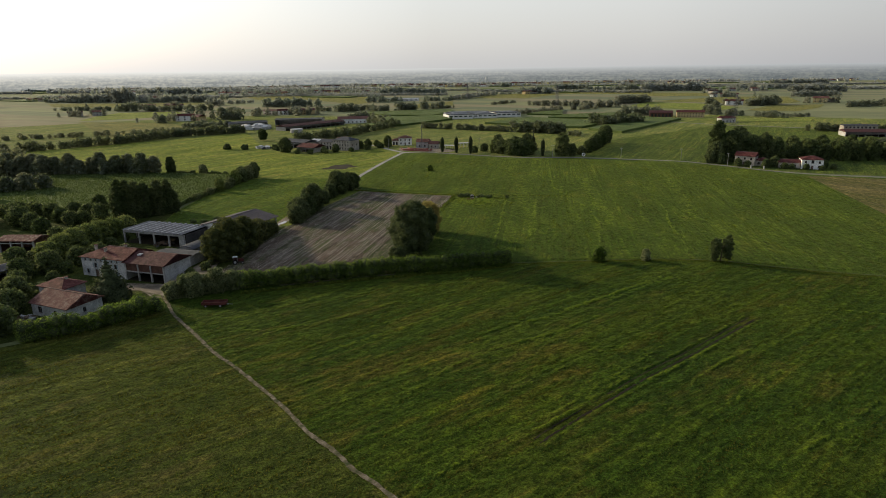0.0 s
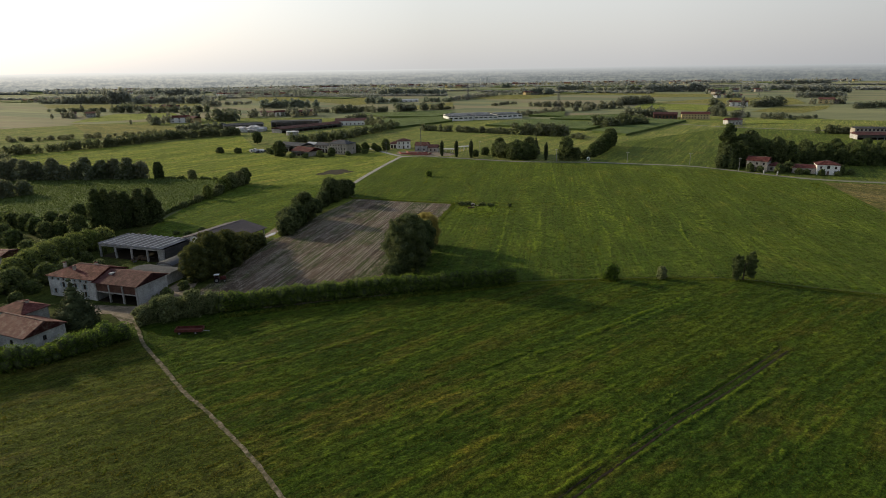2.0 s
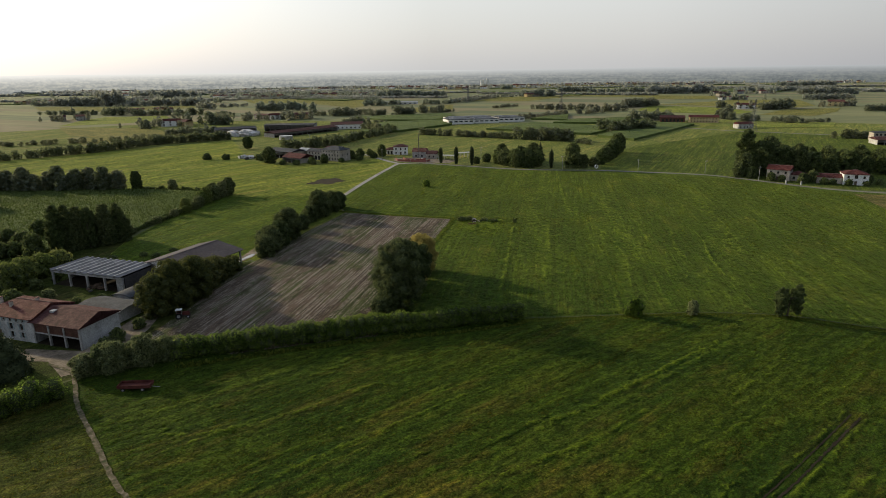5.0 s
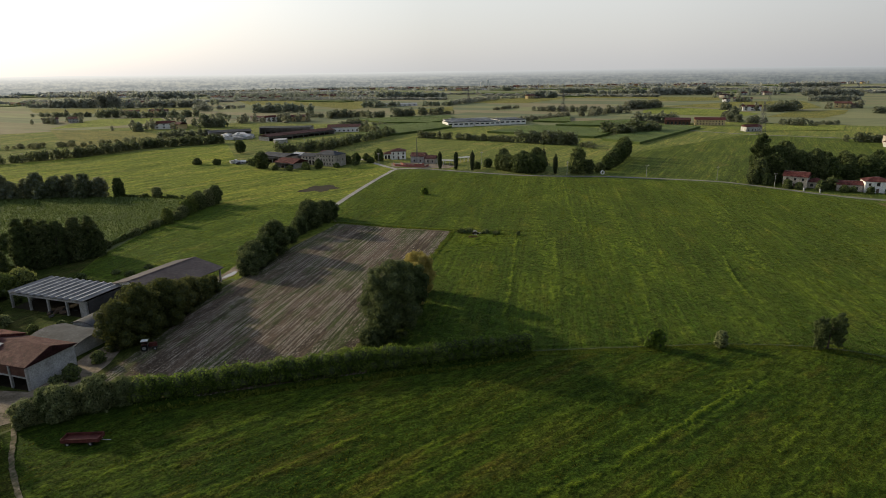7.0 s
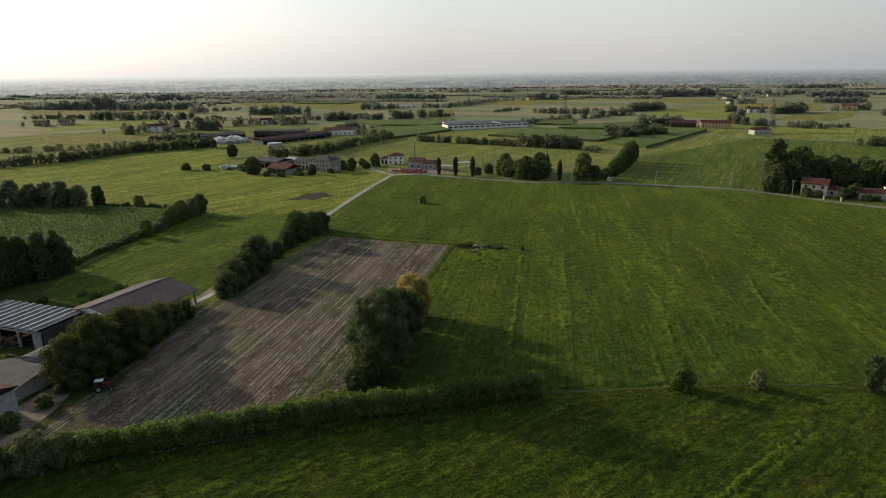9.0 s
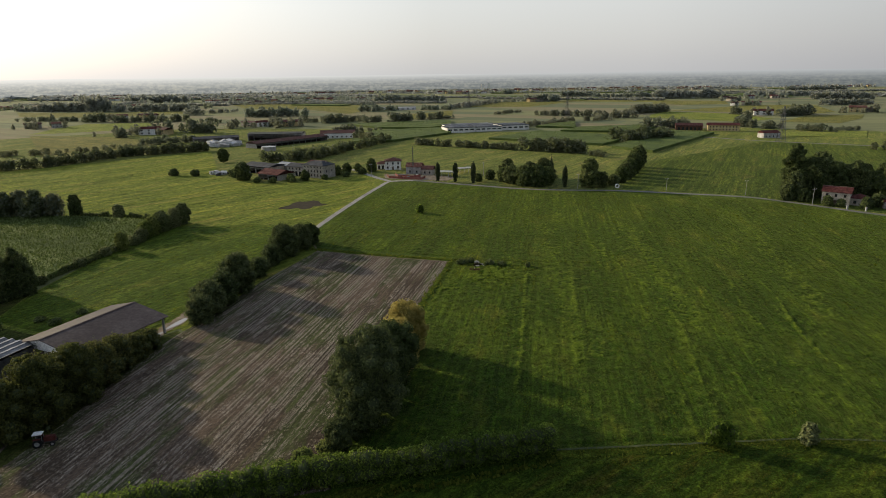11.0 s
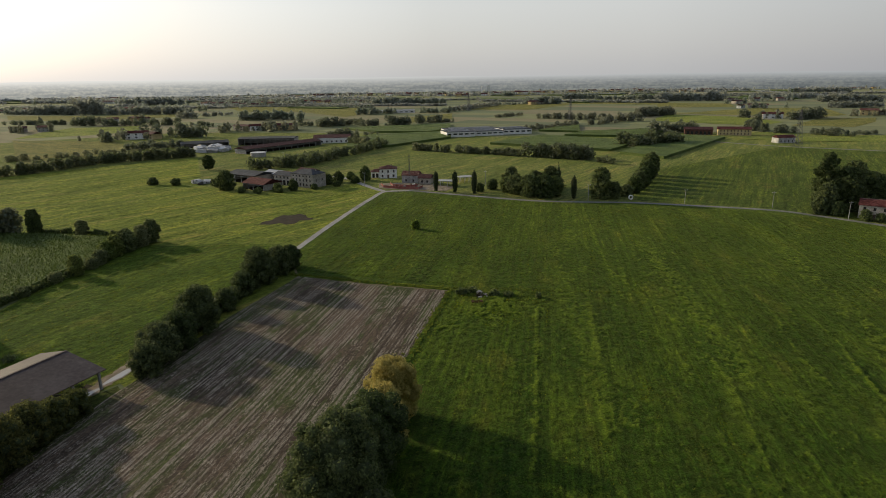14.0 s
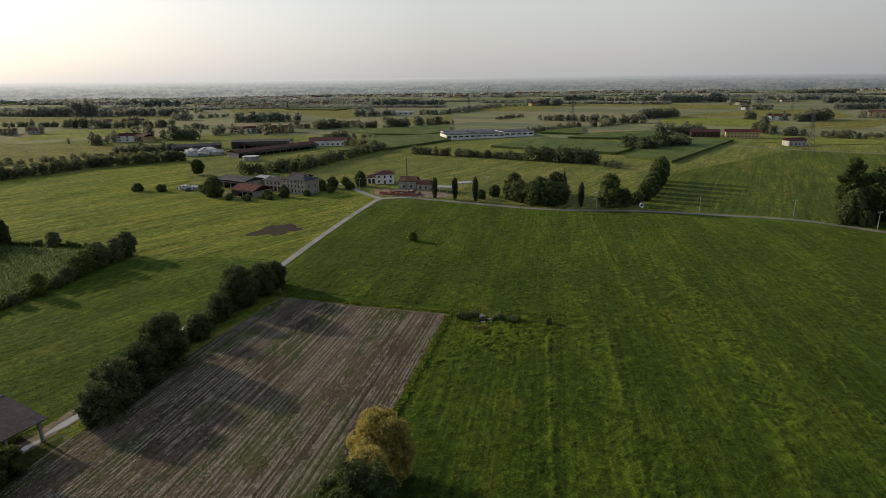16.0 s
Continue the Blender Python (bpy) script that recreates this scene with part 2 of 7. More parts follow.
def tiles(name, dark, mid, light):
    """Pantiles: courses down the slope as relief, weathered from piece to piece."""
    m, n, l, b = nodes_of(name)
    v = mapped(n, l)
    w = n.new("ShaderNodeTexWave")
    w.bands_direction = "X"
    w.inputs["Scale"].default_value, w.inputs["Distortion"].default_value, w.inputs["Detail"].default_value = 1.25, 0.6, 2
    l.new(v, w.inputs[0])
    r = ramp(n, [(0.4, dark), (0.5, mid), (0.62, light)])
    l.new(noise_of(n, l, v, 0.7, 8, 0.78), r.inputs[0])
    r2 = ramp(n, [(0.25, (0.6,) * 3), (0.75, (1.3,) * 3)])
    l.new(noise_of(n, l, v, 3.0, 5, 0.7), r2.inputs[0])
    r3 = ramp(n, [(0, (0.7,) * 3), (1, (1.15,) * 3)])
    l.new(w.outputs[1], r3.inputs[0])
    col = mixed(n, l, 1.0, mixed(n, l, 1.0, r.outputs[0], r2.outputs[0], "MULTIPLY"), r3.outputs[0], "MULTIPLY")
    l.new(col, b.inputs["Base Color"])
    b.inputs["Roughness"].default_value = 0.85
    b.inputs["Specular IOR Level"].default_value = 0.1
    bp = n.new("ShaderNodeBump")
    bp.inputs["Strength"].default_value, bp.inputs["Distance"].default_value = 0.6, 0.06
    l.new(w.outputs[1], bp.inputs["Height"])
    l.new(bp.outputs[0], b.inputs["Normal"])
    return m


M_GROUND = parcels("far_farmland")
M_FRONT = grass("mown_meadow", 38, (0.016, 0.036, 0.005), (0.025, 0.046, 0.005), (0.042, 0.061, 0.007), (0.076, 0.061, 0.012), (45, 1.0, 1), 0.585, 1.0, drier=(-12, 108, 55), rank=(0.22, 0.36, (0.08, 0.113, 0.008)))
M_FRONT_DRY = grass("dry_meadow", 38, (0.022, 0.036, 0.006), (0.037, 0.05, 0.008), (0.058, 0.068, 0.012), (0.085, 0.072, 0.02), (25, 1.6, 1), 0.56)
M_EAST = grass("east_meadow", 80, (0.009, 0.028, 0.003), (0.018, 0.041, 0.004), (0.037, 0.062, 0.006), (0.064, 0.07, 0.01), (40, 0.8, 1), 0.59, bands=1.3, sheen=0.13, rank=(0.25, 0.42, (0.082, 0.118, 0.009)))
M_WEST = grass("west_meadow", 52, (0.058, 0.083, 0.013), (0.095, 0.12, 0.019), (0.135, 0.15, 0.026), (0.19, 0.162, 0.046), (40, 1.4, 1), 0.57, bands=1.1, sheen=0.14, rank=(0.36, 0.62, (0.2, 0.2, 0.03)))
M_PASTURE = grass("green_pasture", 60, (0.025, 0.052, 0.006), (0.04, 0.071, 0.009), (0.063, 0.092, 0.012), (0.085, 0.088, 0.018), (12, 1.6, 1), 0.6, bands=0.7, sheen=0.1, rank=(0.26, 0.4, (0.115, 0.125, 0.023)))
# blue raised in these greens, haze put into the field's colour
M_NORTH = grass("north_fields", 58, (0.058, 0.077, 0.022), (0.087, 0.105, 0.032), (0.120, 0.129, 0.042), (0.177, 0.148, 0.064), (40, 2.0, 1), 0.56, bands=1.0, sheen=0.1)
M_NORTHEAST = grass("northeast_meadow", 62, (0.03, 0.05, 0.011), (0.047, 0.07, 0.015), (0.07, 0.09, 0.018), (0.09, 0.085, 0.026), (40, 1.6, 1), 0.58, bands=1.1, sheen=0.06)
M_ROUGH = grass("rough_farm_grass", 60, (0.018, 0.031, 0.007), (0.03, 0.044, 0.010), (0.047, 0.058, 0.014), (0.066, 0.058, 0.022), (6, 2.0, 1), 0.55)
M_STUBBLE = stubble("stubble_soil", 77.5)
M_STALK = surface("cut_straw", (0.16, 0.135, 0.105), (0.25, 0.21, 0.165), (0.37, 0.32, 0.26), 0.5, 3.0, 0.9, by="island", spread=0.4)
M_STRAW = grass("dry_straw_field", -60, (0.045, 0.052, 0.016), (0.075, 0.068, 0.026), (0.105, 0.086, 0.04), (0.14, 0.108, 0.055), (20, 1.5, 1), 0.52, bands=0.8)
M_RIPE = grass("ripening_crop", -30, (0.1, 0.1, 0.036), (0.128, 0.12, 0.042), (0.155, 0.142, 0.052), (0.185, 0.155, 0.065), (60, 3.0, 1), 0.58, bands=0.7)
M_LIME = grass("young_crop", -30, (0.1, 0.13, 0.03), (0.14, 0.165, 0.038), (0.18, 0.19, 0.05), (0.2, 0.18, 0.06), (60, 4.0, 1), 0.6)
M_DIRT = surface("dry_dirt", (0.08, 0.07, 0.045), (0.19, 0.155, 0.115), (0.3, 0.25, 0.195), 0.3, 2.5, 0.95, 0.6)
M_SOIL = surface("dark_soil", (0.016, 0.012, 0.007), (0.026, 0.02, 0.012), (0.042, 0.033, 0.022), 0.3, 2.5, 0.95, 0.8)
M_ROAD = surface("pale_asphalt", (0.2, 0.19, 0.18), (0.27, 0.26, 0.245), (0.34, 0.33, 0.31), 0.1, 3.0, 0.85)
M_ASPHALT = surface("worn_asphalt", (0.1, 0.1, 0.095), (0.15, 0.148, 0.14), (0.21, 0.2, 0.19), 0.1, 3.0, 0.85)
M_VERGE = grass("rank_verge", 0, (0.035, 0.06, 0.007), (0.055, 0.085, 0.01), (0.085, 0.11, 0.013), (0.1, 0.1, 0.02), (8, 1.5, 1), 0.66)
M_CORN = leaves("maize_leaves", (0.058, 0.084, 0.023), (0.125, 0.158, 0.046), 0.45, 0.06)
M_CROP = surface("crop_mass", (0.055, 0.08, 0.022), (0.084, 0.118, 0.03), (0.12, 0.15, 0.042), 0.05, 0.7, 0.9, 0.8, 0.5)
M_LEAF = leaves("dark_leaves", (0.047, 0.067, 0.025), (0.138, 0.172, 0.062), 0.36, 0.05)
M_LEAF_OLIVE = leaves("walnut_leaves", (0.052, 0.064, 0.021), (0.155, 0.164, 0.048), 0.42, 0.04)
M_LEAF_MID = leaves("mid_leaves", (0.058, 0.084, 0.028), (0.165, 0.205, 0.063), 0.38, 0.1)
M_LEAF_HEDGE = leaves("laurel_leaves", (0.055, 0.092, 0.02), (0.2, 0.285, 0.05), 0.6)
M_LEAF_GREY = leaves("grey_green_leaves", (0.101, 0.128, 0.050), (0.250, 0.284, 0.122), 0.35, 0.12)
M_LEAF_PALE = leaves("pale_leaves", (0.110, 0.144, 0.042), (0.264, 0.306, 0.085), 0.36)
M_LEAF_GOLD = leaves("willow_leaves", (0.22, 0.205, 0.055), (0.42, 0.375, 0.12), 0.48)
M_NEEDLE = leaves("conifer_needles", (0.021, 0.032, 0.017), (0.063, 0.081, 0.036), 0.18)
# Far foliage: paler and greyer step by step, haze put into the colour.
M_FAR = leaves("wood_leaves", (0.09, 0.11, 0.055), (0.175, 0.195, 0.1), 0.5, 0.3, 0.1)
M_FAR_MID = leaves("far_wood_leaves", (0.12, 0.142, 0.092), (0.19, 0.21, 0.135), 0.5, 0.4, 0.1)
M_FAR_HAZED = leaves("hazed_wood_leaves", (0.21, 0.235, 0.185), (0.28, 0.305, 0.24), 0.5, 0.5, 0.1)
M_FAR_HAZE_GREY = leaves("haze_grey_wood_leaves", (0.25, 0.28, 0.24), (0.32, 0.345, 0.295), 0.5, 0.4, 0.1)
M_FAR_HAZE_PALE = leaves("haze_pale_wood_leaves", (0.31, 0.34, 0.31), (0.37, 0.4, 0.365), 0.5, 0.45, 0.1)
M_TRACK = surface("trodden_track", (0.03, 0.045, 0.011), (0.1, 0.085, 0.05), (0.22, 0.185, 0.14), 0.9, 2.4, 0.95, 0.4)
M_TUFT = leaves("grass_tufts", (0.05, 0.075, 0.011), (0.14, 0.165, 0.026), 0.5)
M_BLADE = leaves("meadow_blades", (0.034, 0.058, 0.007), (0.085, 0.115, 0.013), 0.5)
M_BLADE_DRY = leaves("dry_meadow_blades", (0.051, 0.059, 0.008), (0.116, 0.115, 0.021), 0.5)
M_BLADE_LONG = leaves("long_meadow_blades", (0.072, 0.098, 0.008), (0.160, 0.184, 0.016), 0.55)
M_BLADE_SWATH = leaves("swath_blades", (0.09, 0.14, 0.009), (0.17, 0.215, 0.015), 0.55)
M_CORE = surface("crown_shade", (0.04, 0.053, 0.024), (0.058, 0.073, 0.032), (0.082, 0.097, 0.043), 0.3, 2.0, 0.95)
# inner crown lightened: haze put into its colour
M_CORE_HAZED = surface("hazed_crown_shade", (0.108, 0.130, 0.090), (0.140, 0.163, 0.115), (0.179, 0.202, 0.147), 0.3, 2.0, 0.95)
M_BARK = surface("bark", (0.05, 0.04, 0.03), (0.085, 0.07, 0.055), (0.13, 0.11, 0.09), 0.5, 5.0, 0.95, 0.8)
M_PLASTER = surface("old_white_plaster", (0.26, 0.26, 0.25), (0.4, 0.4, 0.39), (0.52, 0.52, 0.51), 0.35, 3.0, 0.9)
M_WHITE = surface("white_render", (0.68, 0.67, 0.64), (0.76, 0.75, 0.73), (0.82, 0.81, 0.79), 0.2, 2.0, 0.85)
M_YELLOW = surface("yellow_render", (0.4, 0.31, 0.15), (0.5, 0.39, 0.2), (0.58, 0.47, 0.27), 0.2, 2.0, 0.85)
M_STONE = surface("grey_beige_plaster", (0.26, 0.23, 0.2), (0.36, 0.33, 0.28), (0.46, 0.42, 0.37), 0.3, 2.5, 0.9)
M_CONCRETE = surface("stained_concrete", (0.2, 0.195, 0.185), (0.3, 0.295, 0.285), (0.42, 0.41, 0.39), 0.4, 3.0, 0.9)
M_BRICK = surface("red_brown_brick", (0.06, 0.032, 0.024), (0.092, 0.048, 0.035), (0.13, 0.072, 0.055), 0.6, 5.0, 0.9)
M_TILE = tiles("clay_tiles", (0.048, 0.014, 0.012), (0.098, 0.03, 0.026), (0.165, 0.075, 0.066))
M_TILE_OLD = tiles("lichened_tiles", (0.075, 0.026, 0.022), (0.115, 0.047, 0.04), (0.21, 0.14, 0.118))
M_RIDGE = surface("mortared_ridge_tiles", (0.1, 0.06, 0.05), (0.17, 0.115, 0.098), (0.26, 0.2, 0.175), 0.8, 5.0, 0.9)
M_TILE_BROWN = tiles("brown_tiles", (0.054, 0.024, 0.022), (0.083, 0.036, 0.034), (0.113, 0.057, 0.053))
M_SHEET = surface("brown_sheet_roof", (0.033, 0.023, 0.024), (0.045, 0.033, 0.034), (0.059, 0.046, 0.047), 0.15, 1.2, 0.55, 0.15)
M_GREYROOF = surface("grey_fibre_roof", (0.028, 0.031, 0.036), (0.048, 0.052, 0.06), (0.078, 0.083, 0.093), 0.25, 2.0, 0.8)
M_RIB = surface("grey_roof_beam", (0.115, 0.115, 0.119), (0.173, 0.173, 0.176), (0.245, 0.245, 0.245), 0.3, 1.5, 0.6)
M_SKYLIGHT = surface("pale_roof_sheet", (0.195, 0.203, 0.210), (0.270, 0.277, 0.285), (0.345, 0.352, 0.360), 0.4, 2.0, 0.4)
M_DARKWALL = surface("dark_sheet_wall", (0.05, 0.048, 0.046), (0.07, 0.067, 0.065), (0.1, 0.095, 0.09), 0.3, 2.0, 0.7)
M_WOOD = surface("old_wood", (0.07, 0.05, 0.035), (0.12, 0.085, 0.06), (0.18, 0.135, 0.1), 0.8, 6.0, 0.85)
M_SHUTTER = surface("pale_blue_shutter_paint", (0.22, 0.26, 0.27), (0.3, 0.34, 0.35), (0.38, 0.42, 0.43), 1.0, 6.0, 0.6)
M_RED = surface("faded_red_paint", (0.055, 0.018, 0.015), (0.09, 0.027, 0.022), (0.14, 0.05, 0.04), 0.7, 4.0, 0.6)
M_RUST = surface("rusty_iron", (0.03, 0.014, 0.01), (0.06, 0.026, 0.016), (0.1, 0.048, 0.03), 1.0, 6.0, 0.85)
M_NET = surface("orange_red_netting", (0.2, 0.07, 0.055), (0.28, 0.1, 0.08), (0.36, 0.16, 0.13), 0.4, 3.0, 0.7)
M_RUBBER = surface("tyre_rubber", (0.012, 0.012, 0.012), (0.02, 0.02, 0.02), (0.035, 0.033, 0.03), 1.0, 6.0, 0.9)
M_METAL = surface("galvanised_steel", (0.3, 0.3, 0.3), (0.4, 0.4, 0.4), (0.5, 0.5, 0.5), 0.6, 4.0, 0.5, 0.1, metal=0.6)
M_STEEL = surface("dull_lattice_steel", (0.09, 0.09, 0.095), (0.13, 0.13, 0.135), (0.18, 0.18, 0.185), 0.6, 4.0, 0.7, 0.1)
M_PLASTIC = surface("white_plastic_sheet", (0.36, 0.36, 0.36), (0.48, 0.48, 0.48), (0.6, 0.6, 0.59), 0.3, 1.5, 0.5)
M_GLASS, _n, _l, _b = nodes_of("window_glass")
_b.inputs["Base Color"].default_value, _b.inputs["Roughness"].default_value = (0.02, 0.025, 0.03, 1), 0.08
# pale base: muddy water, with the bright sky's reflection put into its colour
M_WATER, _n, _l, _b = nodes_of("puddle_water")
_b.inputs["Base Color"].default_value, _b.inputs["Roughness"].default_value = (0.3, 0.285, 0.27, 1), 0.05
_b.inputs["Specular IOR Level"].default_value = 0.6


# ---- building blocks ----
class Geo:
    """Collects boxes, prisms and sheets of one mesh."""

    def __init__(self):
        self.v, self.f = [], []

    def add(self, verts, faces):
        k = len(self.v)
        self.v += [tuple(p) for p in verts]
        self.f += [tuple(i + k for i in q) for q in faces]
        return self

    def box(self, x, y, z, sx, sy, sz, turn=0.0):
        """A box on its base centre."""
        c, s = math.cos(radians(turn)), math.sin(radians(turn))
        p = [(a * sx / 2, b * sy / 2, d * sz) for d in (0, 1) for a, b in ((-1, -1), (1, -1), (1, 1), (-1, 1))]
        return self.add([(x + a * c - b * s, y + a * s + b * c, z + d) for a, b, d in p], [(3, 2, 1, 0), (4, 5, 6, 7), (0, 1, 5, 4), (1, 2, 6, 5), (2, 3, 7, 6), (3, 0, 4, 7)])

    def tube(self, a, b, ra, rb, n=7):
        a, b = Vector(a), Vector(b)
        q = (b - a).to_track_quat("Z", "Y")
        ring = [Vector((math.cos(6.2832 * i / n), math.sin(6.2832 * i / n), 0)) for i in range(n)]
        return self.add([a + q @ (p * ra) for p in ring] + [b + q @ (p * rb) for p in ring], [(i, (i + 1) % n, n + (i + 1) % n, n + i) for i in range(n)] + [tuple(range(n))[::-1], tuple(range(n, 2 * n))])

    def mesh(self, name):
        me = bpy.data.meshes.new(name)
        me.from_pydata(self.v, [], self.f)
        return me


def part(name, geo, material, parent=None, label=""):
    me = geo.mesh(name) if isinstance(geo, Geo) else geo
    if material is not None and not me.materials:
        for one in (material if isinstance(material, (list, tuple)) else [material]):
            me.materials.append(one)
    ob = new(name, me)
    if parent is not None:
        ob.parent = parent
    return tagged(ob, label)


def thing(name, m, label, category, group=""):
    ob = new(name)
    ob.empty_display_size = 0.5
    ob.matrix_basis = m
    return tagged(ob, label, category, group)


def array_mesh(name, verts, faces, mats, which=None):
    """A mesh from arrays of vertices and of quads (or triangles)."""
    verts, faces = np.asarray(verts, np.float32), np.asarray(faces, np.int32)
    me = bpy.data.meshes.new(name)
    k = faces.shape[1]
    me.vertices.add(len(verts))
    me.vertices.foreach_set("co", verts.ravel())
    me.loops.add(faces.size)
    me.loops.foreach_set("vertex_index", faces.ravel())
    me.polygons.add(len(faces))
    me.polygons.foreach_set("loop_start", np.arange(0, faces.size, k, dtype=np.int32))
    for one in mats:
        me.materials.append(one)
    if which is not None:
        me.polygons.foreach_set("material_index", np.asarray(which, np.int32))
    me.update(calc_edges=True)
    me.validate()
    return me


def sheet(name, outline, z, material, label, category):
    """A flat piece of ground."""
    g = Geo().add([(x, y, z) for x, y in outline], [tuple(range(len(outline)))])
    ob = part(name, g, material)
    if g.v and ob.data.polygons[0].normal.z < 0:
        ob.data.flip_normals()
    return tagged(ob, label, category, kind="structure")


def smooth_line(pts, step):
    """Points every step metres along a rounded line through pts."""
    p = [Vector((*a, 0)) for a in pts]
    p = [2 * p[0] - p[1]] + p + [2 * p[-1] - p[-2]]
    out = []
    for i in range(1, len(p) - 2):
        a, b, c, d = p[i - 1:i + 3]
        k = max(1, round((c - b).length / step))
        for j in range(k):
            t = j / k
            out.append(0.5 * (2 * b + (c - a) * t + (2 * a - 5 * b + 4 * c - d) * t * t + (3 * b - a - 3 * c + d) * t ** 3))
    return out + [p[-2]]


def ribbon(name, pts, width, z, material, label, category, step=2.0, rag=0.12):
    """A path or road with uneven edges along a rounded line."""
    line, left, right = smooth_line(pts, step), [], []
    for i, p in enumerate(line):
        d = (line[min(i + 1, len(line) - 1)] - line[max(i - 1, 0)]).normalized()
        s = Vector((-d.y, d.x, 0))
        w = width / 2
        left.append(p + s * w * (1 + rag * random.uniform(-1, 1)) + Vector((0, 0, z)))
        right.append(p - s * w * (1 + rag * random.uniform(-1, 1)) + Vector((0, 0, z)))
    k = len(line)
    g = Geo().add(left + right, [(i, k + i, k + i + 1, i + 1) for i in range(k - 1)])
    return tagged(part(name, g, material), label, category, kind="structure")


# ---- trees ----
def ball_template():
    bm = bmesh.new()
    bmesh.ops.create_icosphere(bm, subdivisions=1, radius=1)
    v = np.array([p.co[:] for p in bm.verts])
    f = np.array([[q.index for q in p.verts] for p in bm.faces])
    bm.free()
    return v, f


BALL_V, BALL_F = ball_template()


def unit(a):
    return a / np.maximum(np.linalg.norm(a, axis=-1, keepdims=True), 1e-6)


def foliage(r, blobs, count, size, core=0.74, lean=0.7):
    """Leaf clumps spread over lumps (x, y, z, radius, squash), round dark cores: vertices, quads and which of two materials."""
    blobs = np.asarray(blobs, float)
    pick = r.choice(len(blobs), count, p=blobs[:, 3] ** 2 / (blobs[:, 3] ** 2).sum())
    b = blobs[pick]
    out = unit(r.normal(size=(count, 3)))
    rad = b[:, 3:4] * r.uniform(0.7, 1.0, (count, 1)) ** 0.6 * np.where(r.random((count, 1)) < 0.16, r.uniform(1.05, 1.45, (count, 1)), 1.1)
    pos = b[:, :3] + out * rad * np.stack([np.ones(count), np.ones(count), b[:, 4]], 1)
    nor = unit(out + lean * r.normal(size=(count, 3)))
    ta = unit(np.cross(nor, r.normal(size=(count, 3))))
    tb = np.cross(nor, ta)
    s = size * r.uniform(0.55, 1.25, (count, 1))
    quad = np.stack([pos - ta * s, pos - tb * s * 0.55 + nor * s * 0.2, pos + ta * s, pos + tb * s * 0.55 + nor * s * 0.2], 1).reshape(-1, 3)
    faces = np.arange(4 * count).reshape(-1, 4)
    vs, fs = [quad], [faces]
    # added dark balls stand for the shade inside the crown
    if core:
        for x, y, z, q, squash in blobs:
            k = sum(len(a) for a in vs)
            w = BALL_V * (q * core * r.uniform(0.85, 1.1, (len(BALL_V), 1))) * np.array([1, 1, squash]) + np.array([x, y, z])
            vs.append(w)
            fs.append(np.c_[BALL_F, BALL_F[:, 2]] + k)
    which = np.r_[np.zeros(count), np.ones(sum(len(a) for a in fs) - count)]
    return np.concatenate(vs), np.concatenate(fs), which


def foliage_mesh(name, r, blobs, count, size, leaf, core=0.74, lean=0.7, inner=None):
    v, f, w = foliage(r, blobs, count, size, core, lean)
    tri = f[:, 2] == f[:, 3]
    # cores as triangles, leaves as quads, in one mesh
    me = bpy.data.meshes.new(name)
    sizes = np.where(tri, 3, 4).astype(np.int32)
    loops = np.concatenate([f[~tri].ravel(), f[tri][:, :3].ravel()]).astype(np.int32)
    me.vertices.add(len(v))
    me.vertices.foreach_set("co", v.astype(np.float32).ravel())
    me.loops.add(len(loops))
    me.loops.foreach_set("vertex_index", loops)
    me.polygons.add(len(f))
    me.polygons.foreach_set("loop_start", np.r_[0, np.cumsum(np.sort(sizes)[::-1])[:-1]].astype(np.int32))
    me.materials.append(leaf)
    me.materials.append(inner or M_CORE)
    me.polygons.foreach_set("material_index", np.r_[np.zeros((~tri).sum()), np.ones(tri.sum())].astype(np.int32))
    me.update(calc_edges=True)
    me.validate()
    return me


def lumps(r, radius, low, high, count, fill=0.36, peak=0.42, foot=0.69):
    """Lumps of a full, uneven crown between two heights."""
    out, turn = [], r.uniform(0, 6.28)
    for i in range(count):
        t = (i + r.uniform(0.1, 0.9)) / count
        wide = max(0.0, 1 - abs((t - peak) / (1.02 - peak)) ** 2.2) ** 0.6 if t > peak else 1 - (1 - foot) * (1 - t / peak) ** 2
        rr = radius * fill * r.uniform(0.6, 1.3) * (0.7 + 0.3 * wide)
        a = turn + 2.4 * i + r.normal() * 0.3
        q = max(0.0, radius * wide - rr * 0.8) * r.uniform(0.7, 1.12)
        z = min(max(low + (high - low) * t, low + rr * 0.5), high - rr * 0.85)
        out.append((math.cos(a) * q, math.sin(a) * q, z, rr, 0.92))
    for t in (0.2, 0.45, 0.68):
        out.append((0, 0, low + (high - low) * t, radius * (0.8 - 0.3 * t) * (foot if t < 0.3 else 1), min(1.2, 0.3 * (high - low) / (radius * 0.5))))
    return out


def trunk_geo(r, height, girth, reach):
    g = Geo()
    bend = Vector((r.normal() * 0.03 * height, r.normal() * 0.03 * height, height))
    g.tube((0, 0, -0.1), bend * 0.45, girth * 1.25, girth * 0.8)
    g.tube(bend * 0.44, bend, girth * 0.8, girth * 0.35)
    for i in range(5):
        a, z = r.uniform(0, 6.28), r.uniform(0.4, 0.85)
        p = bend * z
        g.tube(p, p + Vector((math.cos(a) * reach, math.sin(a) * reach, height * 0.28)), girth * 0.45, girth * 0.12, 5)
    return g


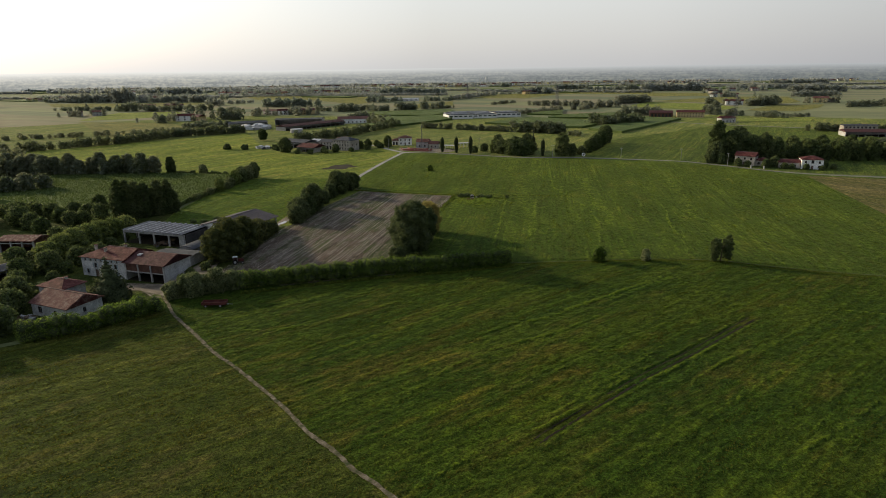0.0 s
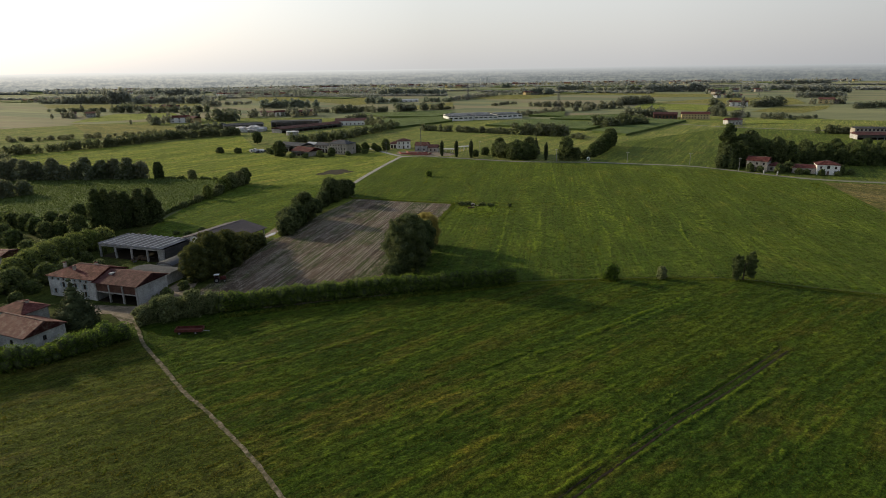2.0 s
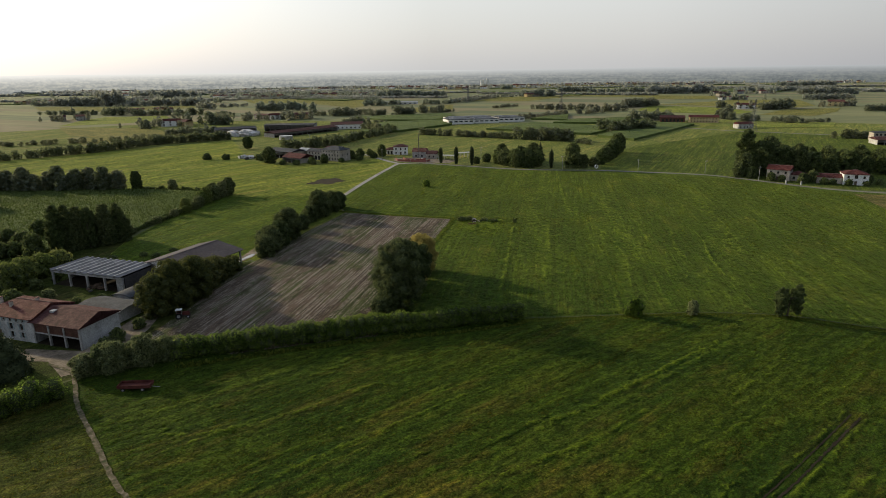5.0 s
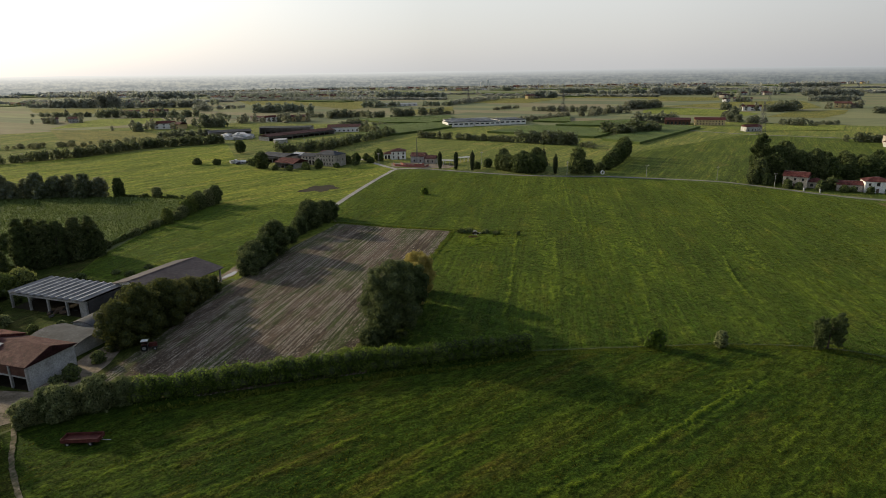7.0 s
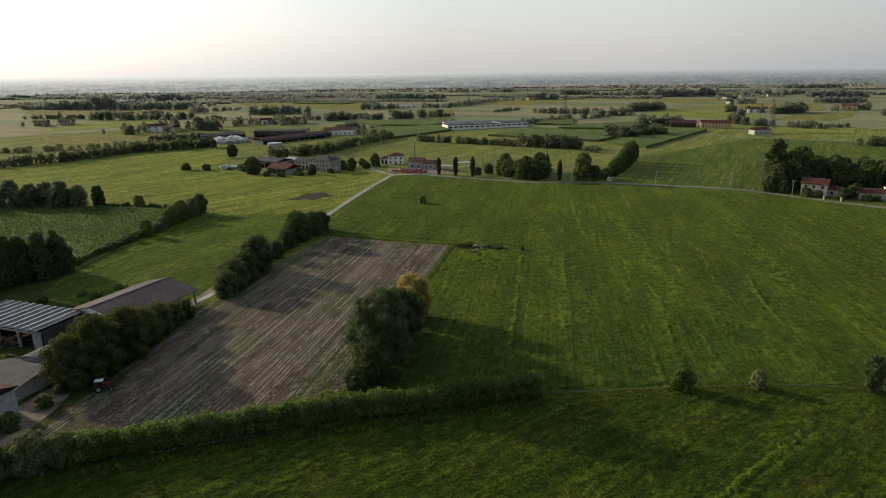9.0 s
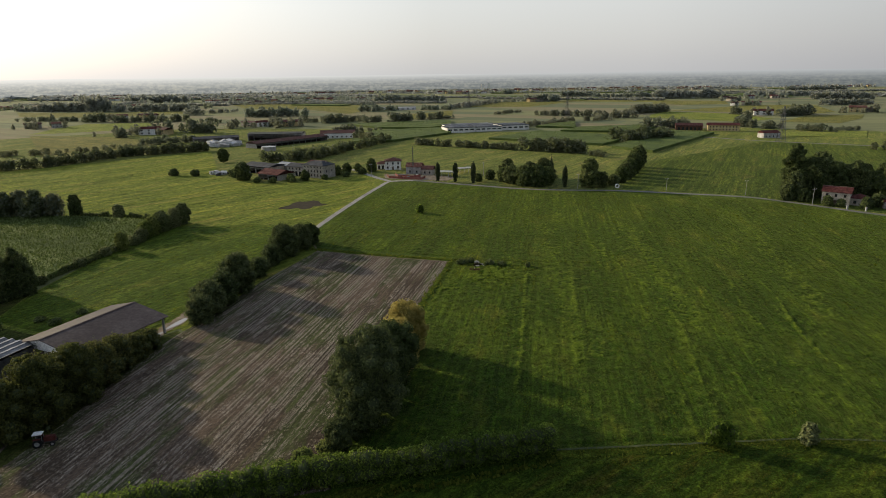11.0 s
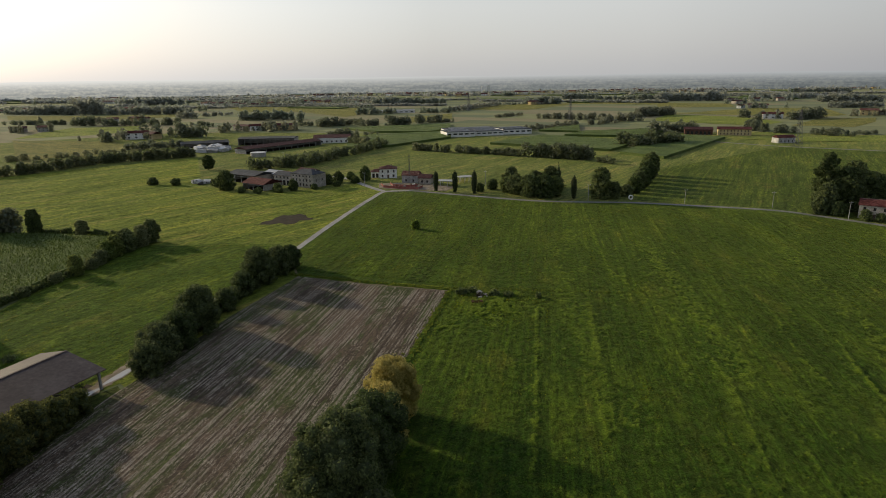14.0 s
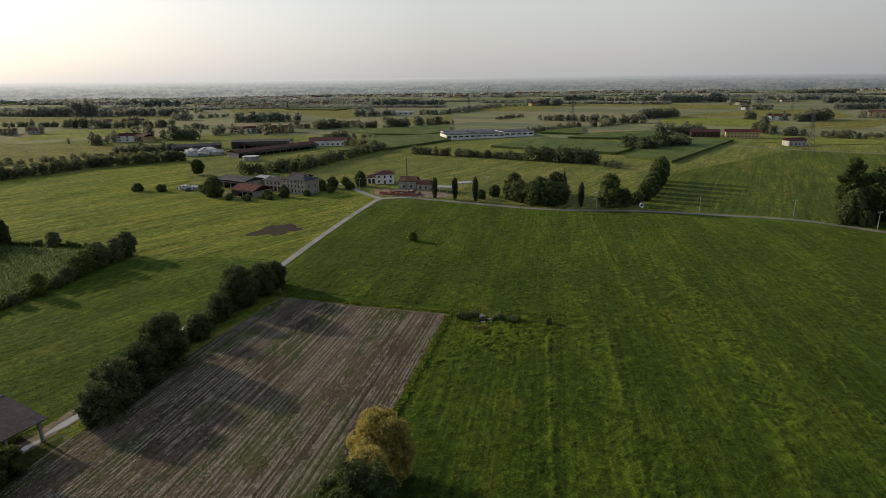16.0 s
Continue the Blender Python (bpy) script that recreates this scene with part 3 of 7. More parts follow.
TREE_KINDS = {
    # leaf material, lumps, fill, lowest leaf as a share of the height
    "dark": (M_LEAF, 44, 0.26, 0.0), "olive": (M_LEAF_OLIVE, 44, 0.26, 0.0), "mid": (M_LEAF_MID, 40, 0.26, 0.02), "pale": (M_LEAF_PALE, 40, 0.26, 0.0), "airy": (M_LEAF, 30, 0.24, 0.16), "round": (M_LEAF, 64, 0.22, 0.03), "loose": (M_LEAF_GREY, 46, 0.2, 0.0), "forked": (M_LEAF, 22, 0.26, 0.06), "poplar": (M_LEAF, 50, 0.32, 0.0), "willow": (M_LEAF_GOLD, 54, 0.24, 0.0), "grey": (M_LEAF_GREY, 36, 0.26, 0.0),
    # first kind below: leaves and inner crown paled to stand for haze
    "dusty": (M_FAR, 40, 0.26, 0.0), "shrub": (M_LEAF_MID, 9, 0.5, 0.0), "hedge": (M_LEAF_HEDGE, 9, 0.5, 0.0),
}


def tree(kind, x, y, height, radius, label, category="tree", name="tree", leafy=1.0, size=0.42, seed=None, group=""):
    r = np.random.default_rng(int(abs(x) * 31 + abs(y) * 17 + height * 7) if seed is None else seed)
    top = thing(name, pose(x, y, 0), label, category, group)
    leaf, count, fill, low = TREE_KINDS[kind]
    part("trunk", trunk_geo(r, height * 0.7, max(0.08, height * 0.022), radius * 0.6), M_BARK, top)
    area = 4 * radius * height
    blobs = lumps(r, radius, height * low, height, count, fill, *{"round": (0.52, 0.42), "willow": (0.5, 0.6), "loose": (0.55, 0.7), "poplar": (0.62, 0.8)}.get(kind, ()))
    if kind == "forked":
        blobs = [(x0 * 0.75 + k * radius * 0.48, y0 * 0.75, z * (0.94 + 0.06 * k), q * 0.75, w) for k in (-1, 1) for x0, y0, z, q, w in lumps(r, radius * 0.7, height * low, height, count, fill, 0.6, 0.6)]
    n = int(min(26000, area * 26 * leafy * (0.42 / size) ** 2))
    part("crown", foliage_mesh("crown", r, blobs, n, size, leaf, inner={"willow": leaf, "dusty": M_CORE_HAZED}.get(kind)), None, top)
    return top


def spire(x, y, height, radius, label, name="cypress_tree", leaf=None, cone=False, leafy=1.0):
    """A cypress or a conifer: stacked lumps that taper to the tip."""
    r = np.random.default_rng(int(abs(x) * 13 + y * 7))
    top = thing(name, pose(x, y, 0), label, "tree")
    g = Geo().tube((0, 0, -0.1), (0, 0, height * 0.9), radius * 0.16, radius * 0.05)
    part("trunk", g, M_BARK, top)
    blobs, k = [], 11
    for i in range(k):
        t = i / (k - 1)
        w = radius * ((1.02 - t) if cone else (0.55 + 1.5 * t * (1 - t)) * (1.0 if t < 0.8 else 1 - (t - 0.8) * 3.0))
        w = max(w, radius * 0.12)
        for j in range(3 if cone else 1):
            a = r.uniform(0, 6.28)
            o = w * 0.35 if cone else w * 0.08
            blobs.append((math.cos(a) * o, math.sin(a) * o, height * (0.06 + 0.9 * t), w * (0.75 if cone else 1.0), 0.8))
    part("crown", foliage_mesh("crown", r, blobs, int(1500 * leafy), 0.34, leaf or M_NEEDLE, 0.82), None, top)
    return top


def hedge(name, pts, height, width, leaf, label, density=14, size=0.38, step=1.6, rough=0.22, kind=""):
    """A long bank of foliage along a rounded line."""
    r = np.random.default_rng(int(abs(pts[0][0]) * 11 + abs(pts[0][1])))
    blobs = []
    for p in smooth_line(pts, step):
        h = height * (1 + rough * r.uniform(-1, 1))
        w = width / 2 * (1 + rough * r.uniform(-1, 1))
        for z, k in ((0.28, 1.0), (0.66, 0.86)):
            rr = max(0.3, min(w * k, h * 0.36))
            blobs.append((p.x + r.normal() * 0.07 * width, p.y + r.normal() * 0.07 * width, h * z, rr, h * 0.36 / rr))
    if kind:
        length = step * len(blobs) / 2
        ob = part(name, foliage_mesh(name, r, blobs, int(length * (2 * height + width) * density), size, leaf, 0.86, 0.6), None)
        return tagged(ob, label, "hedge", kind=kind)
    # plant by plant
    top = thing(name, pose(pts[0][0], pts[0][1], 0), label, "hedge")
    each = max(2, 2 * round(2.6 / step))
    for k in range(0, len(blobs), each):
        some = [(b[0] - pts[0][0], b[1] - pts[0][1], *b[2:]) for b in blobs[k:k + each]]
        part("shrub", foliage_mesh("shrub", r, some, int(step * len(some) / 2 * (2 * height + width) * density), size, leaf, 0.84, 0.6), None, top)
    return top


# far trees: a few low shapes, repeated with their own turn and size in one mesh
def far_template(seed, n, size):
    r = np.random.default_rng(seed)
    b = lumps(r, 0.5, 0.0, 1.0, 7, 0.46)
    b[-3:] = [(x, y, z, q * 0.8, k) for x, y, z, q, k in b[-3:]]
    return foliage(r, b, n, size, 0.0, 1.2)


FAR_TREES = {k: [far_template(100 + i, n, size) for i in range(8)] for k, n, size in (("loose", 170, 0.14), ("plain", 60, 0.24), ("coarse", 24, 0.38))}


def woods(name, places, label, leaf=None, category="trees", detail="loose"):
    """Far trees at (x, y, height, width), one object of countless trees."""
    r = np.random.default_rng(len(places))
    vs, qs, k = [], [], 0
    for x, y, h, w in places:
        v, q, _ = FAR_TREES[detail][r.integers(8)]
        a = r.uniform(0, 6.28)
        c, s = math.cos(a), math.sin(a)
        p = v * np.array([w, w, h])
        vs.append(np.stack([p[:, 0] * c - p[:, 1] * s + x, p[:, 0] * s + p[:, 1] * c + y, p[:, 2]], 1))
        qs.append(q + k)
        k += len(v)
    v, q = np.concatenate(vs), np.concatenate(qs)
    me = array_mesh(name, v, q, [leaf or M_FAR])
    return tagged(part(name, me, None), label, category, kind="stuff")


# ---- buildings ----
def wall_geo(g, x0, y0, x1, y1, z0, z1, openings=(), thick=0.35):
    """A wall from (x0, y0) to (x1, y1); openings (along, sill, width, height) go through it."""
    length = math.hypot(x1 - x0, y1 - y0)
    turn = math.degrees(math.atan2(y1 - y0, x1 - x0))
    us = sorted({0.0, length, *[o[0] - o[2] / 2 for o in openings], *[o[0] + o[2] / 2 for o in openings]})
    zs = sorted({z0, z1, *[o[1] for o in openings], *[o[1] + o[3] for o in openings]})
    ux, uy = (x1 - x0) / length, (y1 - y0) / length
    for a, b in zip(us, us[1:]):
        for c, d in zip(zs, zs[1:]):
            m, h = (a + b) / 2, (c + d) / 2
            if b - a < 1e-4 or d - c < 1e-4 or any(abs(m - o[0]) < o[2] / 2 and o[1] < h < o[1] + o[3] for o in openings):
                continue
            g.box(x0 + ux * m, y0 + uy * m, c, b - a, thick, d - c, turn)
    return g


def roof_geo(length, depth, eave, rise, kind, over=0.45, thick=0.16, ridge=0.5):
    """A closed roof over a plan centred on the origin. kind: gable, hip, or hip_left (hipped at one end)."""
    a, b = length / 2 + over, depth / 2 + over
    drop = over * rise / (depth / 2)
    z, t = eave - drop, thick
    y = -b + 2 * b * ridge
    run = min(b, a * 0.95)
    e0 = -a + (run if kind in ("hip", "hip_left") else 0)
    e1 = a - (run if kind == "hip" else 0)
    top = eave + rise + t
    g = Geo()
    g.add([(-a, -b, z), (a, -b, z), (a, b, z), (-a, b, z), (-a, -b, z + t), (a, -b, z + t), (a, b, z + t), (-a, b, z + t), (e0, y, top), (e1, y, top), (e0, y, top - t * 1.6), (e1, y, top - t * 1.6)],
          [(0, 1, 5, 4), (2, 3, 7, 6), (4, 5, 9, 8), (6, 7, 8, 9), (5, 6, 9), (7, 4, 8), (1, 0, 10, 11), (3, 2, 11, 10), (1, 2, 6, 5), (3, 0, 4, 7), (2, 1, 11), (0, 3, 10)])
    return g


def window_parts(top, x, y, turn, sill, w, h, shutters=None, frame_mat=None):
    """A window in a wall's opening: frame, pane, sill and, where there are any, shutters."""
    c, s = math.cos(radians(turn)), math.sin(radians(turn))
    def at(u, v):
        return x + u * c - v * s, y + u * s + v * c
    g = Geo()
    for u, ww, z, hh in ((-w / 2 + 0.04, 0.08, 0, h), (w / 2 - 0.04, 0.08, 0, h), (0, w, h - 0.08, 0.08), (0, w, 0, 0.08), (0, 0.06, 0, h)):
        px, py = at(u, 0.0)
        g.box(px, py, sill + z, ww, 0.08, hh, turn)
    win = part("window", g, frame_mat or M_WOOD, top)
    px, py = at(0, 0.03)
    part("pane", Geo().box(px, py, sill + 0.04, w - 0.1, 0.02, h - 0.08, turn), M_GLASS, win)
    px, py = at(0, -0.2)
    part("sill", Geo().box(px, py, sill - 0.09, w + 0.25, 0.3, 0.085, turn), M_CONCRETE, win)
    if shutters:
        for k in (-1, 1):
            px, py = at(k * (w * 0.75 + 0.05), -0.215)
            part("shutter", Geo().box(px, py, sill, w * 0.5, 0.05, h, turn), shutters, win)


def house(name, x, y, turn, length, depth, eave, rise, kind, wall, roof, label, front=(), right=(), left=(), back=(), chimneys=(), shutters=None, over=0.45, doors=(), category="house"):
    """A plastered house. Openings on each side are (along, sill, width, height), doors on the front the same."""
    top = thing(name, pose(x, y, 0, 0, 0, turn), label, category)
    a, b, t = length / 2, depth / 2, 0.35
    g = Geo()
    sides = ((-a, -b, a, -b, (*front, *doors), 0), (a, -b, a, b, right, 90), (a, b, -a, b, back, 180), (-a, b, -a, -b, left, 270))
    for x0, y0, x1, y1, holes, ang in sides:
        ux, uy = (x1 - x0), (y1 - y0)
        n = math.hypot(ux, uy)
        ux, uy = ux / n, uy / n
        ix, iy = -uy * t / 2, ux * t / 2
        sh = t if ang in (90, 270) else 0.0
        wall_geo(g, x0 + ix + ux * sh, y0 + iy + uy * sh, x1 + ix - ux * sh, y1 + iy - uy * sh, 0.0, eave, [(o[0] - sh, *o[1:]) for o in holes], t)
    if kind in ("gable", "hip_left"):
        for e in ((a - 0.18, -a + 0.18) if kind == "gable" else (a - 0.18,)):
            g.add([(e - 0.17, -b, eave), (e - 0.17, b, eave), (e - 0.17, 0, eave + rise - 0.05), (e + 0.17, -b, eave), (e + 0.17, b, eave), (e + 0.17, 0, eave + rise - 0.05)], [(0, 2, 1), (3, 4, 5), (0, 3, 5, 2), (1, 2, 5, 4), (0, 1, 4, 3)])
    part("wall", g, wall, top)
    part("floor_slab", Geo().box(0, 0, 0.0, length - 0.8, depth - 0.8, 0.1), M_CONCRETE, top)
    part("roof", roof_geo(length, depth, eave, rise, kind, over), roof, top)
    run = min(b + over, (a + over) * 0.95)
    e0, e1 = -a - over + (run if kind in ("hip", "hip_left") else 0), a + over - (run if kind == "hip" else 0)
    part("ridge_cap", Geo().tube((e0, 0, eave + rise + 0.12), (e1, 0, eave + rise + 0.12), 0.17, 0.17, 8), M_RIDGE, top, "pale mortared ridge tiles")
    for x0, y0, x1, y1, holes, ang in sides:
        n = math.hypot(x1 - x0, y1 - y0)
        ux, uy = (x1 - x0) / n, (y1 - y0) / n
        for o in holes:
            px, py = x0 + ux * o[0] - uy * 0.17, y0 + uy * o[0] + ux * 0.17
            if o in doors and ang == 0:
                part("door", Geo().box(px, py, 0.0, o[2], 0.08, o[1] + o[3] - 0.02), M_WOOD, top)
            else:
                window_parts(top, px, py, ang, o[1], o[2], o[3], shutters)
    for cx, cy, h in chimneys:
        ch = part("chimney", Geo().box(cx, cy, eave + rise * 0.35, 0.65, 0.65, h), M_STONE, top)
        part("cap", Geo().box(cx, cy, eave + rise * 0.35 + h, 0.85, 0.85, 0.12), M_TILE_OLD, ch)
    return top


def open_barn(name, x, y, turn, length, depth, eave, rise, bays, roof, label, infill=0.45, infill_mat=None, wall=None, post=0.45, kind="gable", back=True, right_wall=True, left_wall=True, over=0.5, ridge=0.5):
    """A farm building with an open front between posts; infill: the share of the height closed over the openings."""
    top = thing(name, pose(x, y, 0, 0, 0, turn), label, "barn")
    a, b = length / 2, depth / 2
    wall = wall or M_PLASTER
    part("floor_slab", Geo().box(0, 0, 0.0, length - 0.1, depth - 0.1, 0.06), M_SOIL, top)
    for i in range(bays + 1):
        part("post", Geo().box(-a + post / 2 + (length - post) * i / bays, -b + post / 2, 0.0, post, post, eave - 0.05), M_CONCRETE, top)
    part("beam", Geo().box(0, -b + post / 2, eave * (1 - infill) - 0.3, length - 2 * post, post * 0.8, 0.3), M_CONCRETE, top)
    if infill_mat:
        step = (length - post) / bays
        for i in range(bays):
            part("panel", Geo().box(-a + post / 2 + step * (i + 0.5), -b + post / 2 + 0.05, eave * (1 - infill) + 0.004, step - post - 0.01, 0.2, eave * infill - 0.06), infill_mat, top)
    def side(sx):
        g = wall_geo(Geo(), sx, -b + post + 0.01, sx, b, 0.0, eave, (), 0.3)
        if kind == "gable":
            y = -b + 2 * b * ridge
            g.add([(sx - 0.15, -b, eave), (sx - 0.15, b, eave), (sx - 0.15, y, eave + rise - 0.04), (sx + 0.15, -b, eave), (sx + 0.15, b, eave), (sx + 0.15, y, eave + rise - 0.04)], [(0, 2, 1), (3, 4, 5), (0, 3, 5, 2), (1, 2, 5, 4), (0, 1, 4, 3)])
        part("side_wall", g, wall, top)
    if right_wall:
        side(a - 0.16)
    if left_wall:
        side(-a + 0.16)
    if back:
        part("back_wall", Geo().box(0, b - 0.16, 0.0, length - 0.7, 0.3, eave - 0.02), wall, top)
    if kind == "gable":
        part("roof", roof_geo(length, depth, eave, rise, "gable", over, 0.14, ridge), roof, top)
    return top


def vault(name, x, y, turn, length, depth, eave, rise, label, wall=None):
    """A store under a barrel roof."""
    top = thing(name, pose(x, y, 0, 0, 0, turn), label, "shed")
    a, b = length / 2, depth / 2
    g = wall_geo(Geo(), -a, -b + 0.15, a, -b + 0.15, 0, eave, [(length * 0.3, 0.0, 2.6, 2.4), (length * 0.7, 0.9, 2.0, 1.0)], 0.3)
    wall_geo(g, -a, b - 0.15, a, b - 0.15, 0, eave, (), 0.3)
    n = 14
    arc = [(-b + depth * i / n, eave + rise * math.sin(math.pi * i / n)) for i in range(n + 1)]
    for e in (-a + 0.15, a - 0.15):
        wall_geo(g, e, -b + 0.31, e, b - 0.31, 0, eave, (), 0.3)
        g.add([(e, p, q) for p, q in arc] + [(e + 0.12, p, q) for p, q in arc], [tuple(range(n + 1)), tuple(range(2 * n + 1, n, -1))])
    part("wall", g, wall or M_CONCRETE, top)
    g = Geo()
    o, t = 0.4, 0.12
    ring = [(p * (1 + 0.6 / depth), q + 0.02) for p, q in arc]
    low = [(-a - o, p, q) for p, q in ring] + [(a + o, p, q) for p, q in ring]
    k = n + 1
    g.add(low + [(p[0], p[1] * 1.01, p[2] + t) for p in low],
          [(i, i + 1, k + i + 1, k + i) for i in range(n)] + [(2 * k + i, 3 * k + i, 3 * k + i + 1, 2 * k + i + 1) for i in range(n)] + [(i, 2 * k + i, 2 * k + i + 1, i + 1) for i in range(n)] + [(k + i, k + i + 1, 3 * k + i + 1, 3 * k + i) for i in range(n)] + [(0, k, 3 * k, 2 * k), (n, 2 * k + n, 3 * k + n, k + n)])
    part("roof", g, M_GREYROOF, top)
    return top


# ---- ground and fields ----
def ground_sheet():
    g = Geo()
    n = 20
    xs = [-6000 + 600 * i for i in range(n + 1)]
    ys = [-5000 + 600 * i for i in range(n + 1)]
    g.add([(x, y, 0) for y in ys for x in xs], [(j * (n + 1) + i, j * (n + 1) + i + 1, (j + 1) * (n + 1) + i + 1, (j + 1) * (n + 1) + i) for j in range(n) for i in range(n)])
    tagged(part("ground", g, M_GROUND), "flat farmland of green and straw-coloured parcels", "ground", kind="structure")


ground_sheet()
DITCH = [(21, 178.5), (49, 180), (66, 180.5), (85, 178), (102, 170), (125, 162), (190, 146), (320, 118)]
HEDGE = [(19.8, 179.6), (3, 175.3), (-14, 172), (-30, 168), (-45, 163.5), (-56, 160.5)]
ROAD = [(330, 285), (235, 318), (202, 332), (186, 345), (174, 360), (163, 373), (150, 385), (120, 397), (93, 406), (70, 409), (48, 414), (20, 428), (-2, 440), (-14, 446), (-27, 444)]
LANE = [(-14, 446), (-27, 444), (-32, 426), (-37, 402), (-44, 363), (-49, 331), (-54, 305), (-59, 282), (-62, 255), (-64, 238), (-68, 222)]
sheet("meadow_front", [(-420, -320), (420, -320), (420, 95), *DITCH[::-1], *HEDGE[1:], (-74, 151), (-93, 127), (-130, 105), (-420, 40)], 0.03, M_FRONT, "mown green meadow with dry streaks and wheel marks", "meadow")
sheet("meadow_left", [(-420, -320), (40, -320), (40, 20), (10, 52), (-8, 73), (-23, 89), (-43, 113), (-67, 141), (-73, 147), (-93, 127), (-130, 105), (-420, 40)], 0.036, M_FRONT_DRY, "dull olive meadow beside the track", "meadow")
sheet("meadow_east", [*DITCH, (420, 95), (420, 262), *ROAD, (-32, 426), (-37, 402), (-44, 363), (-49, 331), (-45, 312), (-41, 300), (6, 285), (-16, 186), (-14, 170.2), (3, 173.7)], 0.035, M_EAST, "wide green meadow with faint mowing stripes", "meadow")
STUBBLE = [(-66, 164), (-45, 162), (-30, 166.5), (-14, 170.5), (-16, 186), (6, 284.5), (-18, 291), (-41, 300), (-52, 266), (-58.5, 236), (-61.5, 226), (-64.2, 205), (-65.5, 188), (-68.5, 172)]
sheet("stubble_field", STUBBLE, 0.05, M_STUBBLE, "bare grey-brown field with pale straw rows", "field")
WEST_MEADOW = [(-62, 232), (-58, 228), (-41.5, 300), (-46, 312), (-49, 331), (-44, 363), (-37, 402), (-27, 444), (-45, 473), (-66, 452), (-98, 443), (-135, 470), (-190, 606), (-276, 523), (-330, 470), (-215, 372), (-160, 358), (-108, 346), (-116, 300), (-116, 258), (-112, 236), (-88, 226), (-74, 214)]
sheet("meadow_west", WEST_MEADOW, 0.04, M_WEST, "sunlit yellow-green meadow west of the lane", "meadow")
PASTURE = [(-71, 222), (-66.2, 238), (-64.2, 255), (-61.2, 282), (-56.4, 305), (-51.6, 331), (-56, 338), (-79, 341.5), (-97, 338), (-108, 341), (-114.5, 300), (-115.5, 258), (-112, 238), (-88, 227.5), (-74, 215.5)]
sheet("pasture", PASTURE, 0.046, M_PASTURE, "fresh green pasture behind the barns", "meadow")
sheet("north_fields", [(-460, 430), (-330, 470), (-276, 523), (-190, 606), (-135, 470), (-98, 443), (-66, 452), (-45, 473), (-27, 444), (-14, 446), (-2, 440), (20, 428), (48, 414), (93, 406), (150, 385), (186, 345), (330, 285), (480, 300), (520, 640), (330, 760), (60, 745), (-60, 800), (-300, 850), (-520, 700)], 0.02, M_NORTH, "open yellow-green fields beyond the road", "field")
sheet("meadow_northeast", [(131, 500), (122, 462), (108, 438), (98, 411), (122, 400.5), (152, 388), (176, 363), (188, 348), (203, 335), (236, 322), (330, 290), (480, 302), (520, 560), (430, 514), (332, 586), (280, 622), (205, 560)], 0.045, M_NORTHEAST, "green striped meadow beyond the road", "meadow")
sheet("farm_green", [(-420, 42), (-130, 107), (-94, 129), (-74, 152), (-66, 164), (-61, 190), (-58, 226), (-62, 231), (-74, 214), (-88, 226), (-112, 236), (-116, 258), (-118.5, 261), (-138, 241), (-165, 263), (-250, 313), (-420, 400)], 0.025, M_ROUGH, "rough shaded grass and orchard ground round the farm", "ground")
sheet("straw_field", [(197, 326), (176, 234), (205, 205), (330, 240), (330, 275), (236, 312)], 0.06, M_STRAW, "dry tan field with a grassy edge", "field")
sheet("farm_yard", [(-84, 159.5), (-77, 152.5), (-72, 156), (-71, 166), (-70, 176), (-72, 192), (-77, 182), (-79.5, 164.5), (-93, 166), (-92, 160)], 0.055, M_DIRT, "pale gravel farm yard", "yard")
TRACK = [(-83, 158), (-77, 155), (-74, 152), (-67, 141), (-58, 130), (-49, 119), (-43, 113), (-35, 104), (-29, 97), (-23, 89), (-18, 84), (-14, 79), (-8, 73), (10, 52), (40, 20)]
RUT = [(14.8, 85.7), (20.3, 90.8), (31, 100), (40.2, 107.8), (51, 116), (64.5, 127), (73, 134)]
BARE_LINES = [(TRACK, 0.55), ([(x - 0.45, y + 0.6) for x, y in RUT], 0.45), ([(x + 0.45, y - 0.6) for x, y in RUT], 0.5)]
ribbon("dirt_track", TRACK, 0.8, 0.2, M_TRACK, "worn pale dirt track through the grass", "path", 0.9, 0.3)
ribbon("road", ROAD, 3.2, 0.08, M_ASPHALT, "narrow pale asphalt country road", "road", 3, 0.03)
ribbon("far_road", [(230, 690), (249, 666), (283, 627), (334, 591), (430, 520)], 4.5, 0.08, M_ASPHALT, "grey country road across the far fields", "road", 4, 0.02)
ribbon("lane", LANE[:-2], 2.5, 0.085, M_ROAD, "pale gravel lane beside the field", "road", 2, 0.08)
ribbon("lane_end", LANE[-3:], 3.4, 0.09, M_DIRT, "muddy brown end of the lane by the barn", "road", 1, 0.25)
ribbon("villa_drive", [(-27, 444), (-35, 456), (-45, 474), (-54, 490), (-64, 500)], 3.4, 0.09, M_ROAD, "pale drive to the farmstead", "road", 2, 0.05)
for k in (-0.7, 0.7):
    ribbon("wheel_rut", [(x + k * 0.6, y - k * 0.8) for x, y in RUT], 0.2 if k < 0 else 0.34, 0.13, M_SOIL, "dark wheel rut pressed into the meadow", "track", 0.6, 0.9)
SWATHS = []
